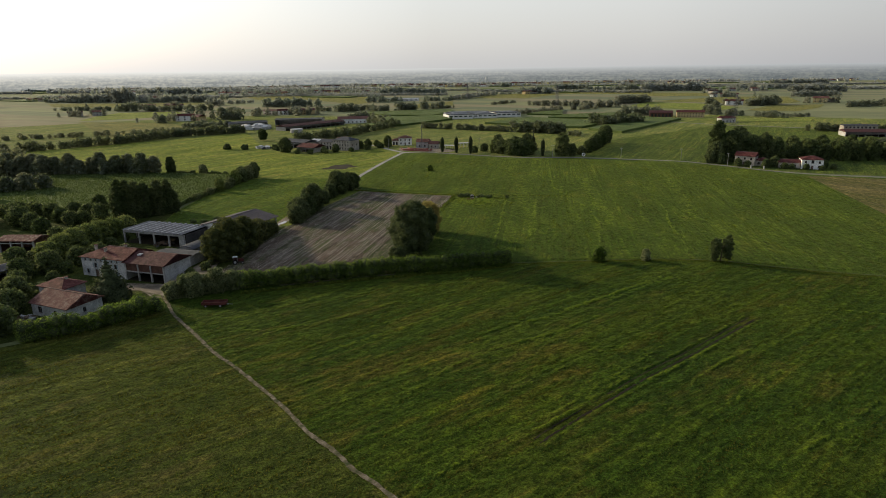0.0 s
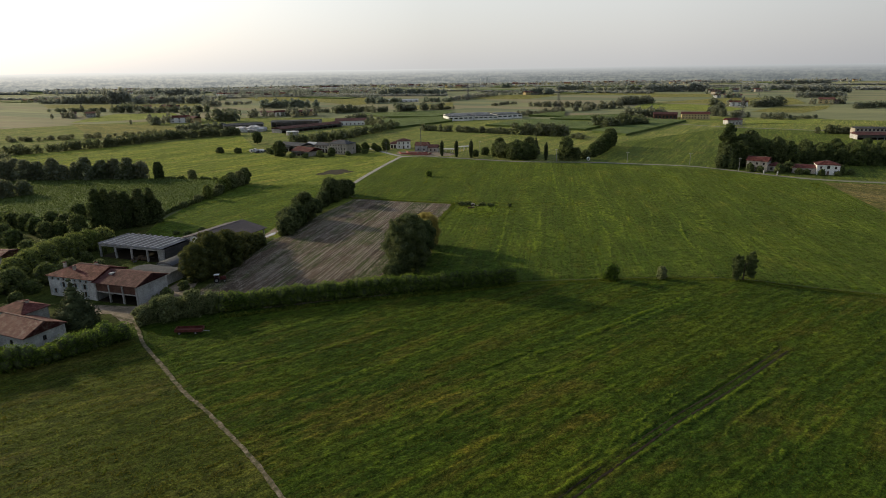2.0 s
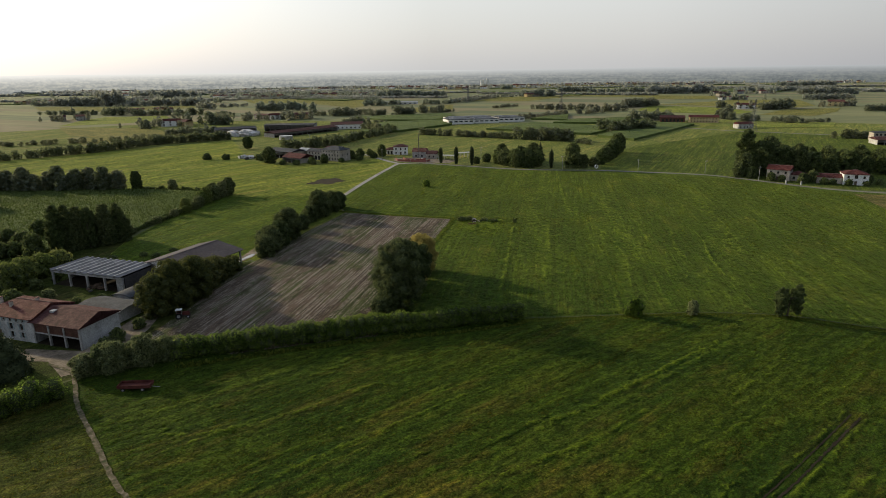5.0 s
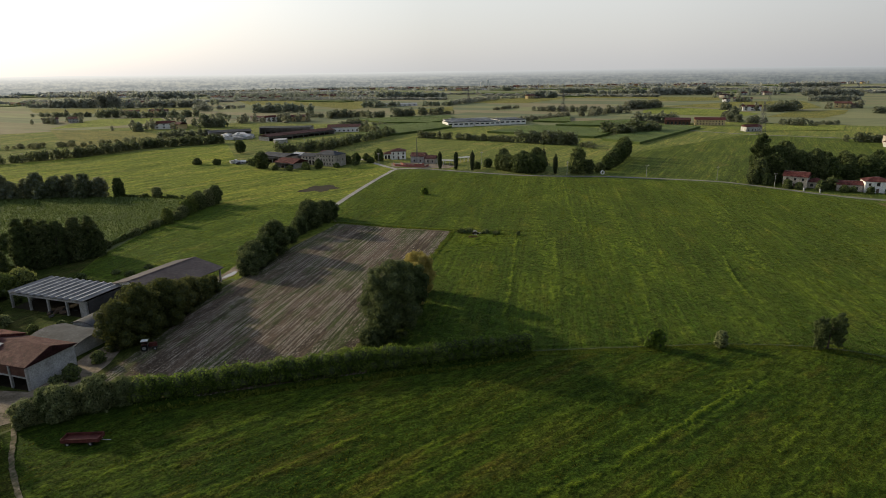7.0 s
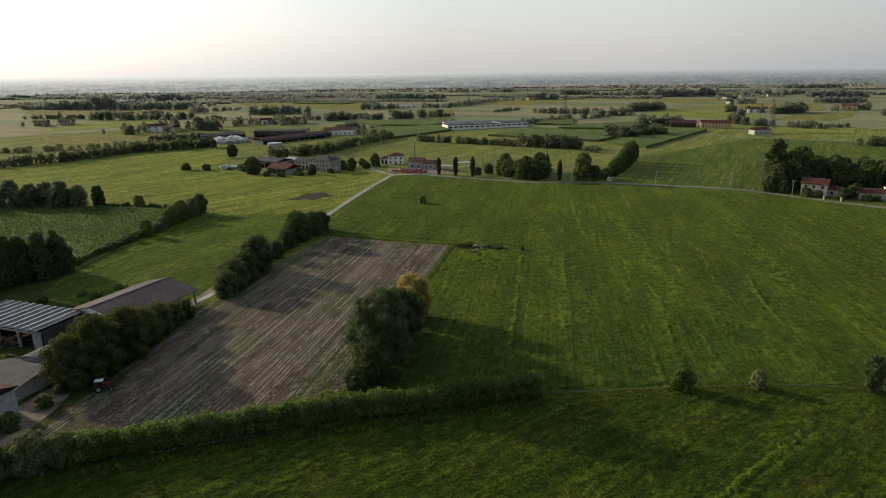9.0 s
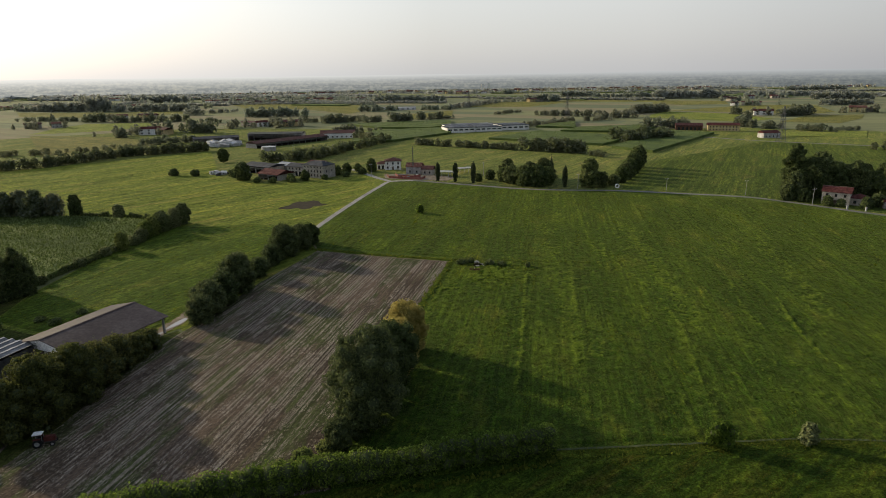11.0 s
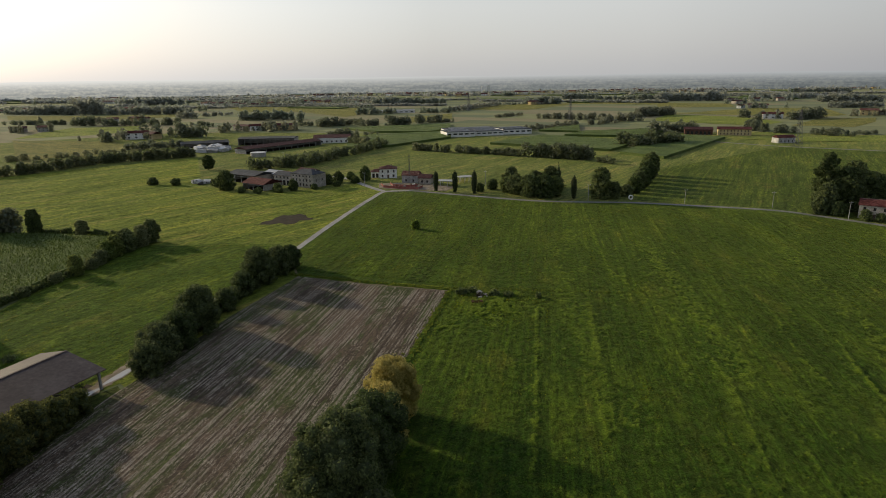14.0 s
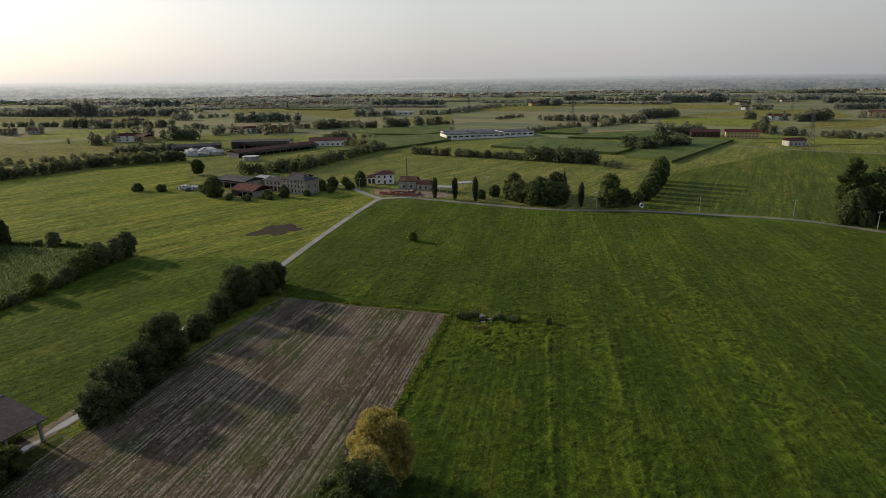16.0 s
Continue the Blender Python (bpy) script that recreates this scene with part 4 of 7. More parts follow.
for pts, wide in (([(13, 131.7), (25.9, 137), (43.7, 150.8), (62.2, 164.1)], 0.9), ([(-28.2, 116), (-21.8, 121.8), (-8.7, 132.3), (5.5, 143.7)], 1.0), ([(-9.9, 97), (1.5, 111.8), (10.1, 119.3), (24.9, 127.6), (37.6, 137.1)], 0.8), ([(-4.8, 74), (5.5, 83.2), (16.4, 90), (33.1, 101.9), (46.9, 110.5)], 0.8), ([(-47, 131), (-36.4, 132), (-20.4, 141), (-12.8, 148)], 0.9), ([(55.6, 82.1), (67.6, 89.7), (80.3, 98.6)], 0.7), ([(83.5, 140.9), (95, 139), (118, 131)], 0.8)):
    SWATHS.append((pts, wide))
for pts, wide in (([(55.8, 302), (61.1, 262), (61.3, 246), (59.3, 224.5), (54, 202.4), (50.9, 186)], 1.2), ([(70.4, 408), (58.2, 320), (52.7, 276)], 0.8), ([(93.4, 248.6), (86.4, 223.7), (84, 209.5)], 0.8), ([(37, 213), (39.9, 222)], 0.9), ([(31.4, 211), (33, 226)], 0.7)):
    SWATHS.append((pts, wide))
SWATHS += [(pts, 0.8) for pts in ([(30.0, 140.7), (37.7, 146.0), (45.3, 151.7), (54.4, 159.3), (62.7, 165.6)], [(54.9, 141.4), (63.5, 148.6), (73.3, 156.7)], [(46.5, 103.5), (54.6, 110.6), (62.5, 116.2), (72.4, 121.5)], [(88.1, 265.4), (80.5, 239.7), (79.0, 226.2)], [(90.2, 239.4), (86.2, 222.9)], [(18.2, 92.7), (25.9, 100.3), (34.7, 108.5), (46.5, 119.1)])]
# Not dug: a flat strip whose shade-dark colour stands for the ditch's depth.
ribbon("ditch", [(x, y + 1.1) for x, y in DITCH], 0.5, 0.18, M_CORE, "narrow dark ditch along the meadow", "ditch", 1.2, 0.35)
ribbon("ditch_bank", DITCH, 2.2, 0.07, M_VERGE, "rank grass bank along a ditch", "bank", 1.5, 0.3)
ribbon("field_edge", [(-15, 190), (-6, 232), (6, 286)], 1.3, 0.16, M_VERGE, "bright grass strip at the field edge", "bank", 3, 0.2)
ribbon("field_edge", [(-46, 303), (-18, 293.5), (6, 287), (30, 283), (60, 280)], 2.4, 0.066, M_VERGE, "grassy field boundary with dry stalks", "bank", 1.5, 0.4)
BARE = [(-74, 371), (-73.5, 376), (-70.5, 379), (-70, 384), (-68, 388.5), (-64, 388), (-61, 391), (-57.5, 388), (-56, 383.5), (-52.5, 381), (-54, 378), (-58, 377.5), (-58.5, 372), (-62, 370), (-65, 373), (-69, 370.5)]
sheet("bare_patch", BARE, 0.07, M_SOIL, "dark bare earth patch in the meadow", "soil")

# ---- crops between the far hedges ----
for i, (crop, about, outline) in enumerate((
    (M_RIPE, "brown strip of bare crop land", [(-706, 1141), (-563, 1083), (-438, 1166), (-479, 1248), (-624, 1243), (-798, 1272)]),
    (M_RIPE, "olive-tan hay meadow", [(-453, 777), (-327, 745), (-261, 660), (-287, 583), (-313, 576)]),
    (M_LIME, "bright yellow-green field", [(-463, 792), (-402, 824), (-359, 882), (-408, 965), (-489, 949), (-487, 885)]),
    (M_RIPE, "olive-tan field of ripening crop", [(-459, 1485), (-359, 1725), (-169, 1441), (-132, 1155), (-148, 1102), (-271, 1291), (-375, 1299)]),
    (M_RIPE, "olive-tan strip of ripening crop", [(-79, 1020), (22, 1160), (19, 1023), (-41, 952)]),
    (M_RIPE, "tan field of ripening crop", [(457, 1433), (578, 1365), (530, 1240), (443, 1239), (404, 1278)]),
    (M_RIPE, "tan field of ripening crop", [(358, 1073), (432, 1015), (515, 955), (571, 991), (645, 1167), (553, 1194)]),
    (M_RIPE, "tan field of ripening crop", [(402, 825), (456, 797), (525, 864), (570, 928), (491, 924)]),
    (M_LIME, "bright strip of young crop", [(300, 979), (349, 1056), (419, 976), (423, 878), (367, 831), (281, 922)]),
    (M_RIPE, "olive-tan strip of ripening crop", [(58, 1268), (130, 1451), (509, 1515), (458, 1345), (283, 1428), (163, 1239)]),
    (M_RIPE, "pale olive field far out in the plain", [(219, 1979), (320, 2540), (826, 2333), (651, 1864), (444, 2239)]),
    (M_LIME, "pale field far out in the plain", [(-1378, 2106), (-1085, 2200), (-1150, 2320), (-1450, 2210)]),
    (M_LIME, "bright strip of young crop", [(275, 691), (313, 665), (384, 645), (423, 702), (342, 697)]),
)):
    sheet("crop_strip", outline, 0.07 + 0.02 * i, crop, about, "field")


LEFT_MEADOW = [(-100, 62), (0, 62), (-9.5, 73), (-24, 89), (-44, 113), (-68, 141), (-73, 146), (-90, 124), (-100, 120)]
FRONT_MEADOW = [(-65.5, 141), (-42, 113), (-22, 89), (-7, 73), (2, 62), (75, 62), (130, 130), (130, 158), (102, 168.5), (85, 176.5), (49, 178.5), (21, 177), (3, 171), (-14, 167.5), (-30, 163.5), (-55, 155.5), (-70, 148.5)]
EAST_MEADOW = [(-14, 188), (-13, 173.2), (3, 176.5), (20, 181), (49, 182), (85, 180), (104, 172), (135, 163), (188, 150), (174, 234), (195, 322), (180, 344), (160, 368), (120, 392), (93, 402), (48, 409), (-2, 434), (-28, 424), (-42, 363), (-47, 325), (-43, 306), (8, 289)]


def inside_of(outline, X, Y):
    o = np.array(outline, float)
    inside = np.zeros(X.shape, bool)
    for (ax, ay), (bx, by) in zip(o, np.roll(o, -1, 0)):
        inside ^= ((ay > Y) != (by > Y)) & (X < (bx - ax) * (Y - ay) / (by - ay + 1e-9) + ax)
    return inside


def turf(name, x0, x1, y0, y1, step, tall, along, outline, material, label, seed, ridges=None, lines=(), mounds=(), holes=()):
    """The uneven top of the grass, clumped and combed along the mowing direction; ridges (least gap, widest gap, height, reach) of longer grass are left between the swaths, and along lines (points, half width, height) and on mounds (x, y, radius, height) it stands taller."""
    r = np.random.default_rng(seed)
    nx, ny = int((x1 - x0) / step), int((y1 - y0) / step)
    kx, ky = np.meshgrid(np.fft.fftfreq(nx, step), np.fft.fftfreq(ny, step))
    c, s = math.cos(radians(along)), math.sin(radians(along))
    k = np.sqrt(((kx * c + ky * s) * 1.7) ** 2 + (-kx * s + ky * c) ** 2)
    f = np.fft.ifft2(np.fft.fft2(r.normal(size=(ny, nx))) * (k ** 2 + 0.2 ** 2) ** -0.3).real
    f = (f - f.mean()) / f.std()
    z = 0.055 + tall * np.clip(0.5 + 0.3 * f, 0, 1.3)
    X, Y = np.meshgrid(x0 + step * np.arange(nx), y0 + step * np.arange(ny))
    if ridges:
        U, W = X * c + Y * s, -X * s + Y * c
        at = W.min()
        while at < W.max():
            at += r.uniform(ridges[0], ridges[1])
            wide, up, shift = r.uniform(0.8, 1.7) * step, ridges[2] * r.uniform(0.15, 1.0) ** 1.6, r.uniform(0, 500)
            near = np.abs(W - at) < 4
            u, w = U[near], W[near]
            reach = np.clip(0.45 + 0.75 * np.sin(u / ridges[3] + shift) + 0.4 * np.sin(u / ridges[3] * 2.7 + shift * 3), 0, 1) * (0.75 + 0.25 * np.sin(u * 1.9 + shift))
            off = w - at - 0.25 * np.sin(u / 17 + shift)
            z[near] += up * reach * np.exp(-(off / wide) ** 2) - 0.35 * up * reach * np.exp(-((off + 1.9 * wide) / wide) ** 2)
    for pts, half, up in lines:
        way = [(q.x, q.y) for q in smooth_line(pts, 4.0)]
        far = np.full(X.shape, 99.0)
        for (ax, ay), (bx, by) in zip(way, way[1:]):
            j0, j1 = (int((v - y0) / step) for v in (min(ay, by) - 3 * half, max(ay, by) + 3 * half))
            i0, i1 = (int((v - x0) / step) for v in (min(ax, bx) - 3 * half, max(ax, bx) + 3 * half))
            box = np.s_[max(0, j0):max(0, j1 + 2), max(0, i0):max(0, i1 + 2)]
            u = np.clip(((X[box] - ax) * (bx - ax) + (Y[box] - ay) * (by - ay)) / ((bx - ax) ** 2 + (by - ay) ** 2 + 1e-9), 0, 1)
            far[box] = np.minimum(far[box], np.hypot(X[box] - ax - u * (bx - ax), Y[box] - ay - u * (by - ay)))
        z += up * np.exp(-(far / half) ** 2) * np.clip(0.9 + 0.2 * f, 0.4, 1.4)
    for mx, my, rad, up in mounds:
        z += up * np.exp(-((X - mx) ** 2 + (Y - my) ** 2) / rad ** 2) * np.clip(0.7 + 0.5 * f, 0, 1.8)
    z = np.maximum(z, 0.05)
    inside = inside_of(outline, X, Y)
    for hole in holes:
        inside &= ~inside_of(hole, X, Y)
    ids = np.arange(nx * ny).reshape(ny, nx)
    q = np.stack([ids[:-1, :-1], ids[:-1, 1:], ids[1:, 1:], ids[1:, :-1]], -1)
    ok = inside[:-1, :-1] & inside[:-1, 1:] & inside[1:, 1:] & inside[1:, :-1]
    q = q[ok]
    keep = np.unique(q)
    back = np.zeros(nx * ny, np.int32)
    back[keep] = np.arange(len(keep))
    edge = (np.bincount(q.ravel(), minlength=nx * ny) < 4).reshape(ny, nx)
    z[edge] = 0.038
    v = np.stack([X.ravel(), Y.ravel(), z.ravel()], 1)[keep]
    me = array_mesh(name, v, back[q], [material])
    me.polygons.foreach_set("use_smooth", np.ones(len(q), bool))
    tagged(part(name, me, None), label, "grass", kind="stuff")


turf("meadow_turf", -100, 8, 56, 152, 0.42, 0.13, 38, [(-100, 56), (6.5, 56), (-8, 73), (-23, 89), (-43, 113), (-67, 141), (-73, 147), (-90, 124), (-100, 120)], M_FRONT_DRY, "dull olive clumped grass beside the track", 13)
turf("meadow_turf", -80, 130, 56, 184, 0.42, 0.2, 38, [(-67, 141), (-43, 113), (-23, 89), (-8, 73), (6.5, 56), (130, 56), (130, 158), (102, 168.5), (85, 176.5), (49, 178.5), (21, 177), (3, 171), (-14, 167.5), (-30, 163.5), (-55, 155.5), (-70, 148.5)], M_FRONT, "uneven clumped grass of the mown meadow", 11, (1.4, 6.0, 0.17, 19), [(pts, 0.5, 0.14) for pts, wide in SWATHS if pts[0][1] < 180] + [([(x + k * 0.6, y - k * 0.8) for x, y in RUT], 0.45, 0.14 if abs(k) > 1 else -0.2) for k in (-1.7, -0.7, 0.7, 1.6)])
turf("meadow_turf", -50, 190, 150, 436, 0.55, 0.26, 80, EAST_MEADOW, M_EAST, "uneven clumped grass of the wide meadow", 12, (1.4, 6.5, 0.17, 26), [(pts, 0.55, 0.16) for pts, wide in SWATHS if pts[0][1] > 180] + [([(33, 214), (44, 333)], 4.0, 0.1), ([(65, 231), (76, 331)], 4.0, 0.12), ([(100, 235), (120, 319)], 3.5, 0.1), ([(51, 339), (62, 400)], 4.0, 0.1), ([(29.4, 272), (28.1, 267.7), (23.4, 237.3), (19.3, 212), (17, 200)], 0.6, 0.24), ([(-12, 192), (-4.5, 232), (7, 284)], 1.4, 0.2)], [(19, 272, 8, 0.2), (12, 268, 5, 0.16), (4, 258, 5, 0.1)])
turf("meadow_turf", -330, -26, 212, 604, 0.85, 0.22, 52, [(-58, 341), (-53, 342), (-48.5, 364), (-41, 402), (-33, 436), (-47, 470), (-66, 450), (-98, 441), (-135, 468), (-190, 604), (-276, 521), (-328, 470), (-215, 374), (-160, 360), (-106, 350), (-106, 343), (-97, 340), (-79, 343.5)], M_WEST, "sunlit grass standing in mown rows", 15, (2.0, 5.0, 0.42, 40), holes=[BARE])

def blades(name, outline, per, tall, along, mats, label, seed, dry=0.2, comb=40):
    """Countless small tufts standing in the meadow, thicker and drier along the mowing lines."""
    r = np.random.default_rng(seed)
    o = np.array(outline, float)
    (x0, y0), (x1, y1) = o.min(0), o.max(0)
    n = int(per * (x1 - x0) * (y1 - y0))
    X, Y = r.uniform(x0, x1, n), r.uniform(y0, y1, n)
    step = 0.6
    nx, ny = int((x1 - x0) / step) + 2, int((y1 - y0) / step) + 2
    kx, ky = np.meshgrid(np.fft.fftfreq(nx, step), np.fft.fftfreq(ny, step))
    c, s = math.cos(radians(along)), math.sin(radians(along))
    k = np.sqrt(((kx * c + ky * s) * comb) ** 2 + (-kx * s + ky * c) ** 2)
    f = np.fft.ifft2(np.fft.fft2(r.normal(size=(ny, nx))) * (k ** 2 + 0.08 ** 2) ** -0.4).real
    f = (f - f.mean()) / f.std()
    at = f[((Y - y0) / step).astype(int), ((X - x0) / step).astype(int)]
    ok = inside_of(outline, X, Y) & (r.random(n) < np.clip(0.55 + 0.3 * at, 0.12, 1))
    for line, gap in BARE_LINES:
        for (ax, ay), (bx, by) in zip(line, line[1:]):
            u = np.clip(((X - ax) * (bx - ax) + (Y - ay) * (by - ay)) / ((bx - ax) ** 2 + (by - ay) ** 2), 0, 1)
            ok &= np.hypot(X - ax - u * (bx - ax), Y - ay - u * (by - ay)) > gap
    X, Y, at = X[ok], Y[ok], at[ok]
    n = len(X)
    a = r.uniform(0, 6.28, n)
    h = tall * r.uniform(0.5, 1.3, n) * np.clip(1 + 0.15 * at, 0.7, 1.5)
    w = r.uniform(0.05, 0.14, n)
    side = np.c_[np.cos(a) * w, np.sin(a) * w, np.zeros(n)]
    tip = np.c_[r.normal(0, 0.5, (n, 2)) * h[:, None], h]
    base = np.c_[X, Y, np.full(n, 0.1)]
    v = np.stack([base - side, base + side, base + side * 0.7 + tip, base - side * 0.6 + tip * 0.9], 1).reshape(-1, 3)
    which = (at + r.normal(0, 0.45, n) > 1.9 - 4 * dry).astype(int)
    tagged(part(name, array_mesh(name, v, np.arange(4 * n).reshape(-1, 4), mats, which), None), label, "grass", kind="stuff")


def straw_rows(outline, along, gap, per, seed):
    """Cut straw lying in drill rows on bare soil, thick here and thin there."""
    r = np.random.default_rng(seed)
    o = np.array(outline, float)
    c, s = math.cos(radians(along)), math.sin(radians(along))
    u, w = o @ np.array([c, s]), o @ np.array([-s, c])
    rows = np.arange(w.min(), w.max(), gap)
    step = 1.0
    nu, nw = int((u.max() - u.min()) / step) + 2, len(rows)
    ku, kw = np.meshgrid(np.fft.fftfreq(nu, step), np.fft.fftfreq(nw, gap))
    f = np.fft.ifft2(np.fft.fft2(r.normal(size=(nw, nu))) * ((ku * 2.5) ** 2 + kw ** 2 + 0.05 ** 2) ** -0.55).real
    f = (f - f.mean()) / f.std()
    n = int(per * nu * step * nw)
    k, U = r.integers(0, nw, n), r.uniform(u.min(), u.max(), n)
    strength = r.uniform(0.1, 1.0, nw)
    ok = r.random(n) < np.clip(0.5 + 0.4 * f[k, ((U - u.min()) / step).astype(int)], 0.04, 1) * strength[k]
    k, U = k[ok], U[ok]
    W = rows[k] + r.normal(0, 0.13, len(k)) + r.uniform(-0.25, 0.25, nw)[k] + 0.1 * np.sin(U * 0.11 + k)
    X, Y = U * c - W * s, U * s + W * c
    ok = inside_of(outline, X, Y)
    X, Y = X[ok], Y[ok]
    n = len(X)
    a = radians(along) + r.normal(0, 0.35, n)
    q, b = r.uniform(0.12, 0.4, n), r.uniform(0.02, 0.05, n)
    d, e = np.c_[np.cos(a) * q, np.sin(a) * q, r.normal(0, 0.006, n)], np.c_[-np.sin(a) * b, np.cos(a) * b, r.uniform(-0.004, 0.008, n)]
    base = np.c_[X, Y, r.uniform(0.066, 0.085, n)]
    v = np.stack([base - d, base - e, base + d, base + e], 1).reshape(-1, 3)
    tagged(part("straw", array_mesh("straw", v, np.arange(4 * n).reshape(-1, 4), [M_STALK]), None), "pale cut straw lying in rows on the field", "straw", kind="stuff")


straw_rows(STUBBLE, 77.5, 0.7, 46, 51)
blades("meadow_tufts", LEFT_MEADOW, 13, 0.15, 38, [M_BLADE, M_BLADE_DRY], "small olive tufts of mown grass", 21, 0.42)
blades("meadow_tufts", FRONT_MEADOW, 12, 0.15, 38, [M_BLADE, M_BLADE_DRY], "small green tufts of mown grass", 22, 0.22)
blades("meadow_tufts", EAST_MEADOW, 6, 0.15, 80, [M_BLADE, M_BLADE_LONG], "small green tufts of mown grass", 23, 0.14, 12)
blades("lush_tufts", [(8, 287), (30, 279), (28, 262), (16, 257), (5, 270)], 7, 0.22, 80, [M_BLADE_LONG, M_BLADE_SWATH], "lush bright grass round the overgrown heap", 47, 0.4, 3)
turf("pasture_turf", -116, -46, 214, 344, 0.6, 0.16, 60, PASTURE, M_PASTURE, "uneven clumped grass of the green pasture", 14, None, [([(-110.8, 256.8), (-104.2, 286.6), (-95.6, 325.8), (-79.2, 338), (-53, 334)], 0.7, 0.2), ([(-66, 250), (-92, 330)], 0.7, 0.14), ([(-84, 236), (-100, 300)], 0.6, 0.1)])
blades("pasture_tufts", PASTURE, 4, 0.16, 60, [M_BLADE, M_BLADE_LONG], "small green tufts in the pasture", 24, 0.3, 5)

# ---- far backdrop ----
def backdrop(far=2620.0):
    """A self-lit sheet for the hazy plain beyond the last fields: flat woods and fields painted as seen from this
    height, melting into the sky.
    """
    m, n, l, b = nodes_of("far_haze")
    tc, sp, at = n.new("ShaderNodeTexCoord"), n.new("ShaderNodeSeparateXYZ"), n.new("ShaderNodeSeparateXYZ")
    l.new(tc.outputs["Generated"], sp.inputs[0])
    l.new(tc.outputs["Object"], at.inputs[0])

    def calc(how, a, c):
        k = n.new("ShaderNodeMath")
        k.operation = how
        for sock, v in zip(k.inputs, (a, c)):
            if hasattr(v, "links"):
                l.new(v, sock)
            else:
                sock.default_value = v
        return k.outputs[0]

    def spots(wide, high, shift):
        """A point that runs along the horizon and, more slowly, up it."""
        k = n.new("ShaderNodeCombineXYZ")
        l.new(calc("MULTIPLY", at.outputs["X"], 1 / wide), k.inputs[0])
        l.new(calc("MULTIPLY", calc("POWER", calc("MAXIMUM", at.outputs["Z"], 0.0), 1.15), 1 / high), k.inputs[2])
        k.inputs[1].default_value = shift
        return k.outputs[0]

    # belts of woodland between pale fields, with ragged crowns
    belts = noise_of(n, l, spots(120, 13, 3.1), 1.0, 2, 0.5)
    clumps = noise_of(n, l, spots(15, 15, 7.7), 1.0, 3, 0.6)
    crowns = noise_of(n, l, spots(6, 9, 1.3), 1.0, 2, 0.5)
    plain = calc("ADD", calc("ADD", calc("MULTIPLY", belts, 0.36), calc("MULTIPLY", clumps, 0.4)), calc("MULTIPLY", crowns, 0.24))
    # brighter towards the sun on the left, paler upwards: glow and haze painted in
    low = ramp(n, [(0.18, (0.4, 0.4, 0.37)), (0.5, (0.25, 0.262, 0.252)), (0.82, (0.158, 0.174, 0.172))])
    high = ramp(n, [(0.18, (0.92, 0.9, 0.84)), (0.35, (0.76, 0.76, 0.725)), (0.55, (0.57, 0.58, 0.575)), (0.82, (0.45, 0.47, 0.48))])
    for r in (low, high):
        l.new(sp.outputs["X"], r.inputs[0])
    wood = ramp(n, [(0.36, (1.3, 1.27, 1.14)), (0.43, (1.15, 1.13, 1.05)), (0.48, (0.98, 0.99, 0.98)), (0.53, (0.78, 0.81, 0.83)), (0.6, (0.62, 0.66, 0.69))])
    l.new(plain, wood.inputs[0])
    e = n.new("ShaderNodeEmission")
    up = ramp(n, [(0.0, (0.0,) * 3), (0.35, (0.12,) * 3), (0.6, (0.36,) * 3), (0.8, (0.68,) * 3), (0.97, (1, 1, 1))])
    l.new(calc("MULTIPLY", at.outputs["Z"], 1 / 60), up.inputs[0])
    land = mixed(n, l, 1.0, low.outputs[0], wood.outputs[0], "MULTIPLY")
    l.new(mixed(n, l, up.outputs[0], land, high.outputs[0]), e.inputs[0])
    l.new(e.outputs[0], n["Material Output"].inputs[0])
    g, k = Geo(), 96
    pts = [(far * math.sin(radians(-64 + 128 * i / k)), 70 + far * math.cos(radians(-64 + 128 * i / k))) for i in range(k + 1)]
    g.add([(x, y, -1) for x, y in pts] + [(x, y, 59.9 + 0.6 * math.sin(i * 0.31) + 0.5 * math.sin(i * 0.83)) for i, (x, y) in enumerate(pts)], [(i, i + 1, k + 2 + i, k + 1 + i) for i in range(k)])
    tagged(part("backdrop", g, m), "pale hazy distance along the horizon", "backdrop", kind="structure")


backdrop()

# ---- trees near the flight ----
hedge("hedge", HEDGE, 4.7, 3.5, M_LEAF_HEDGE, "long dense dark-green laurel hedge beside the stubble", 50, 0.21, 1.3, 0.12)
hedge("hedge", [(-95, 127), (-86, 130.5), (-80, 136), (-72.5, 144)], 4.4, 4.0, M_LEAF_HEDGE, "overgrown leafy hedge before a ruined house", 40, 0.2, 1.6, 0.26)
for x, y, h, r in ((-72.5, 152.8, 4.6, 2.6), (-70, 155, 6.0, 2.4), (-67, 154.6, 6.6, 3.0), (-64.5, 157.6, 5.2, 2.3), (-62, 157.4, 7.0, 2.9), (-58.5, 159.8, 5.4, 2.6), (-60, 161, 4.2, 2.2)):
    tree("loose", x, y, h, r, "grey-green shrubby tree by the farm track", "shrub", "shrub", 0.75, 0.17)
tree("round", -10.2, 188.2, 18.2, 7.0, "broad dark-green tree standing behind the hedge", size=0.22, leafy=0.8)
for x, y, h, r in ((-11.8, 184.6, 9.5, 3.9), (-8.6, 195.5, 14.2, 5.2), (-7.0, 202.5, 13.4, 5.3), (-14.5, 181, 5.5, 2.6)):
    tree("round", x, y, h, r, "lower dark-green tree behind the hedge", size=0.22, leafy=0.8)
tree("willow", -5.3, 217.5, 11.8, 4.9, "yellowish willow with soft foliage at the field edge", size=0.2, leafy=0.8)
tree("willow", -6.4, 208, 11.6, 4.3, "lower yellow-green willow beside a dark tree", size=0.2, leafy=0.8)
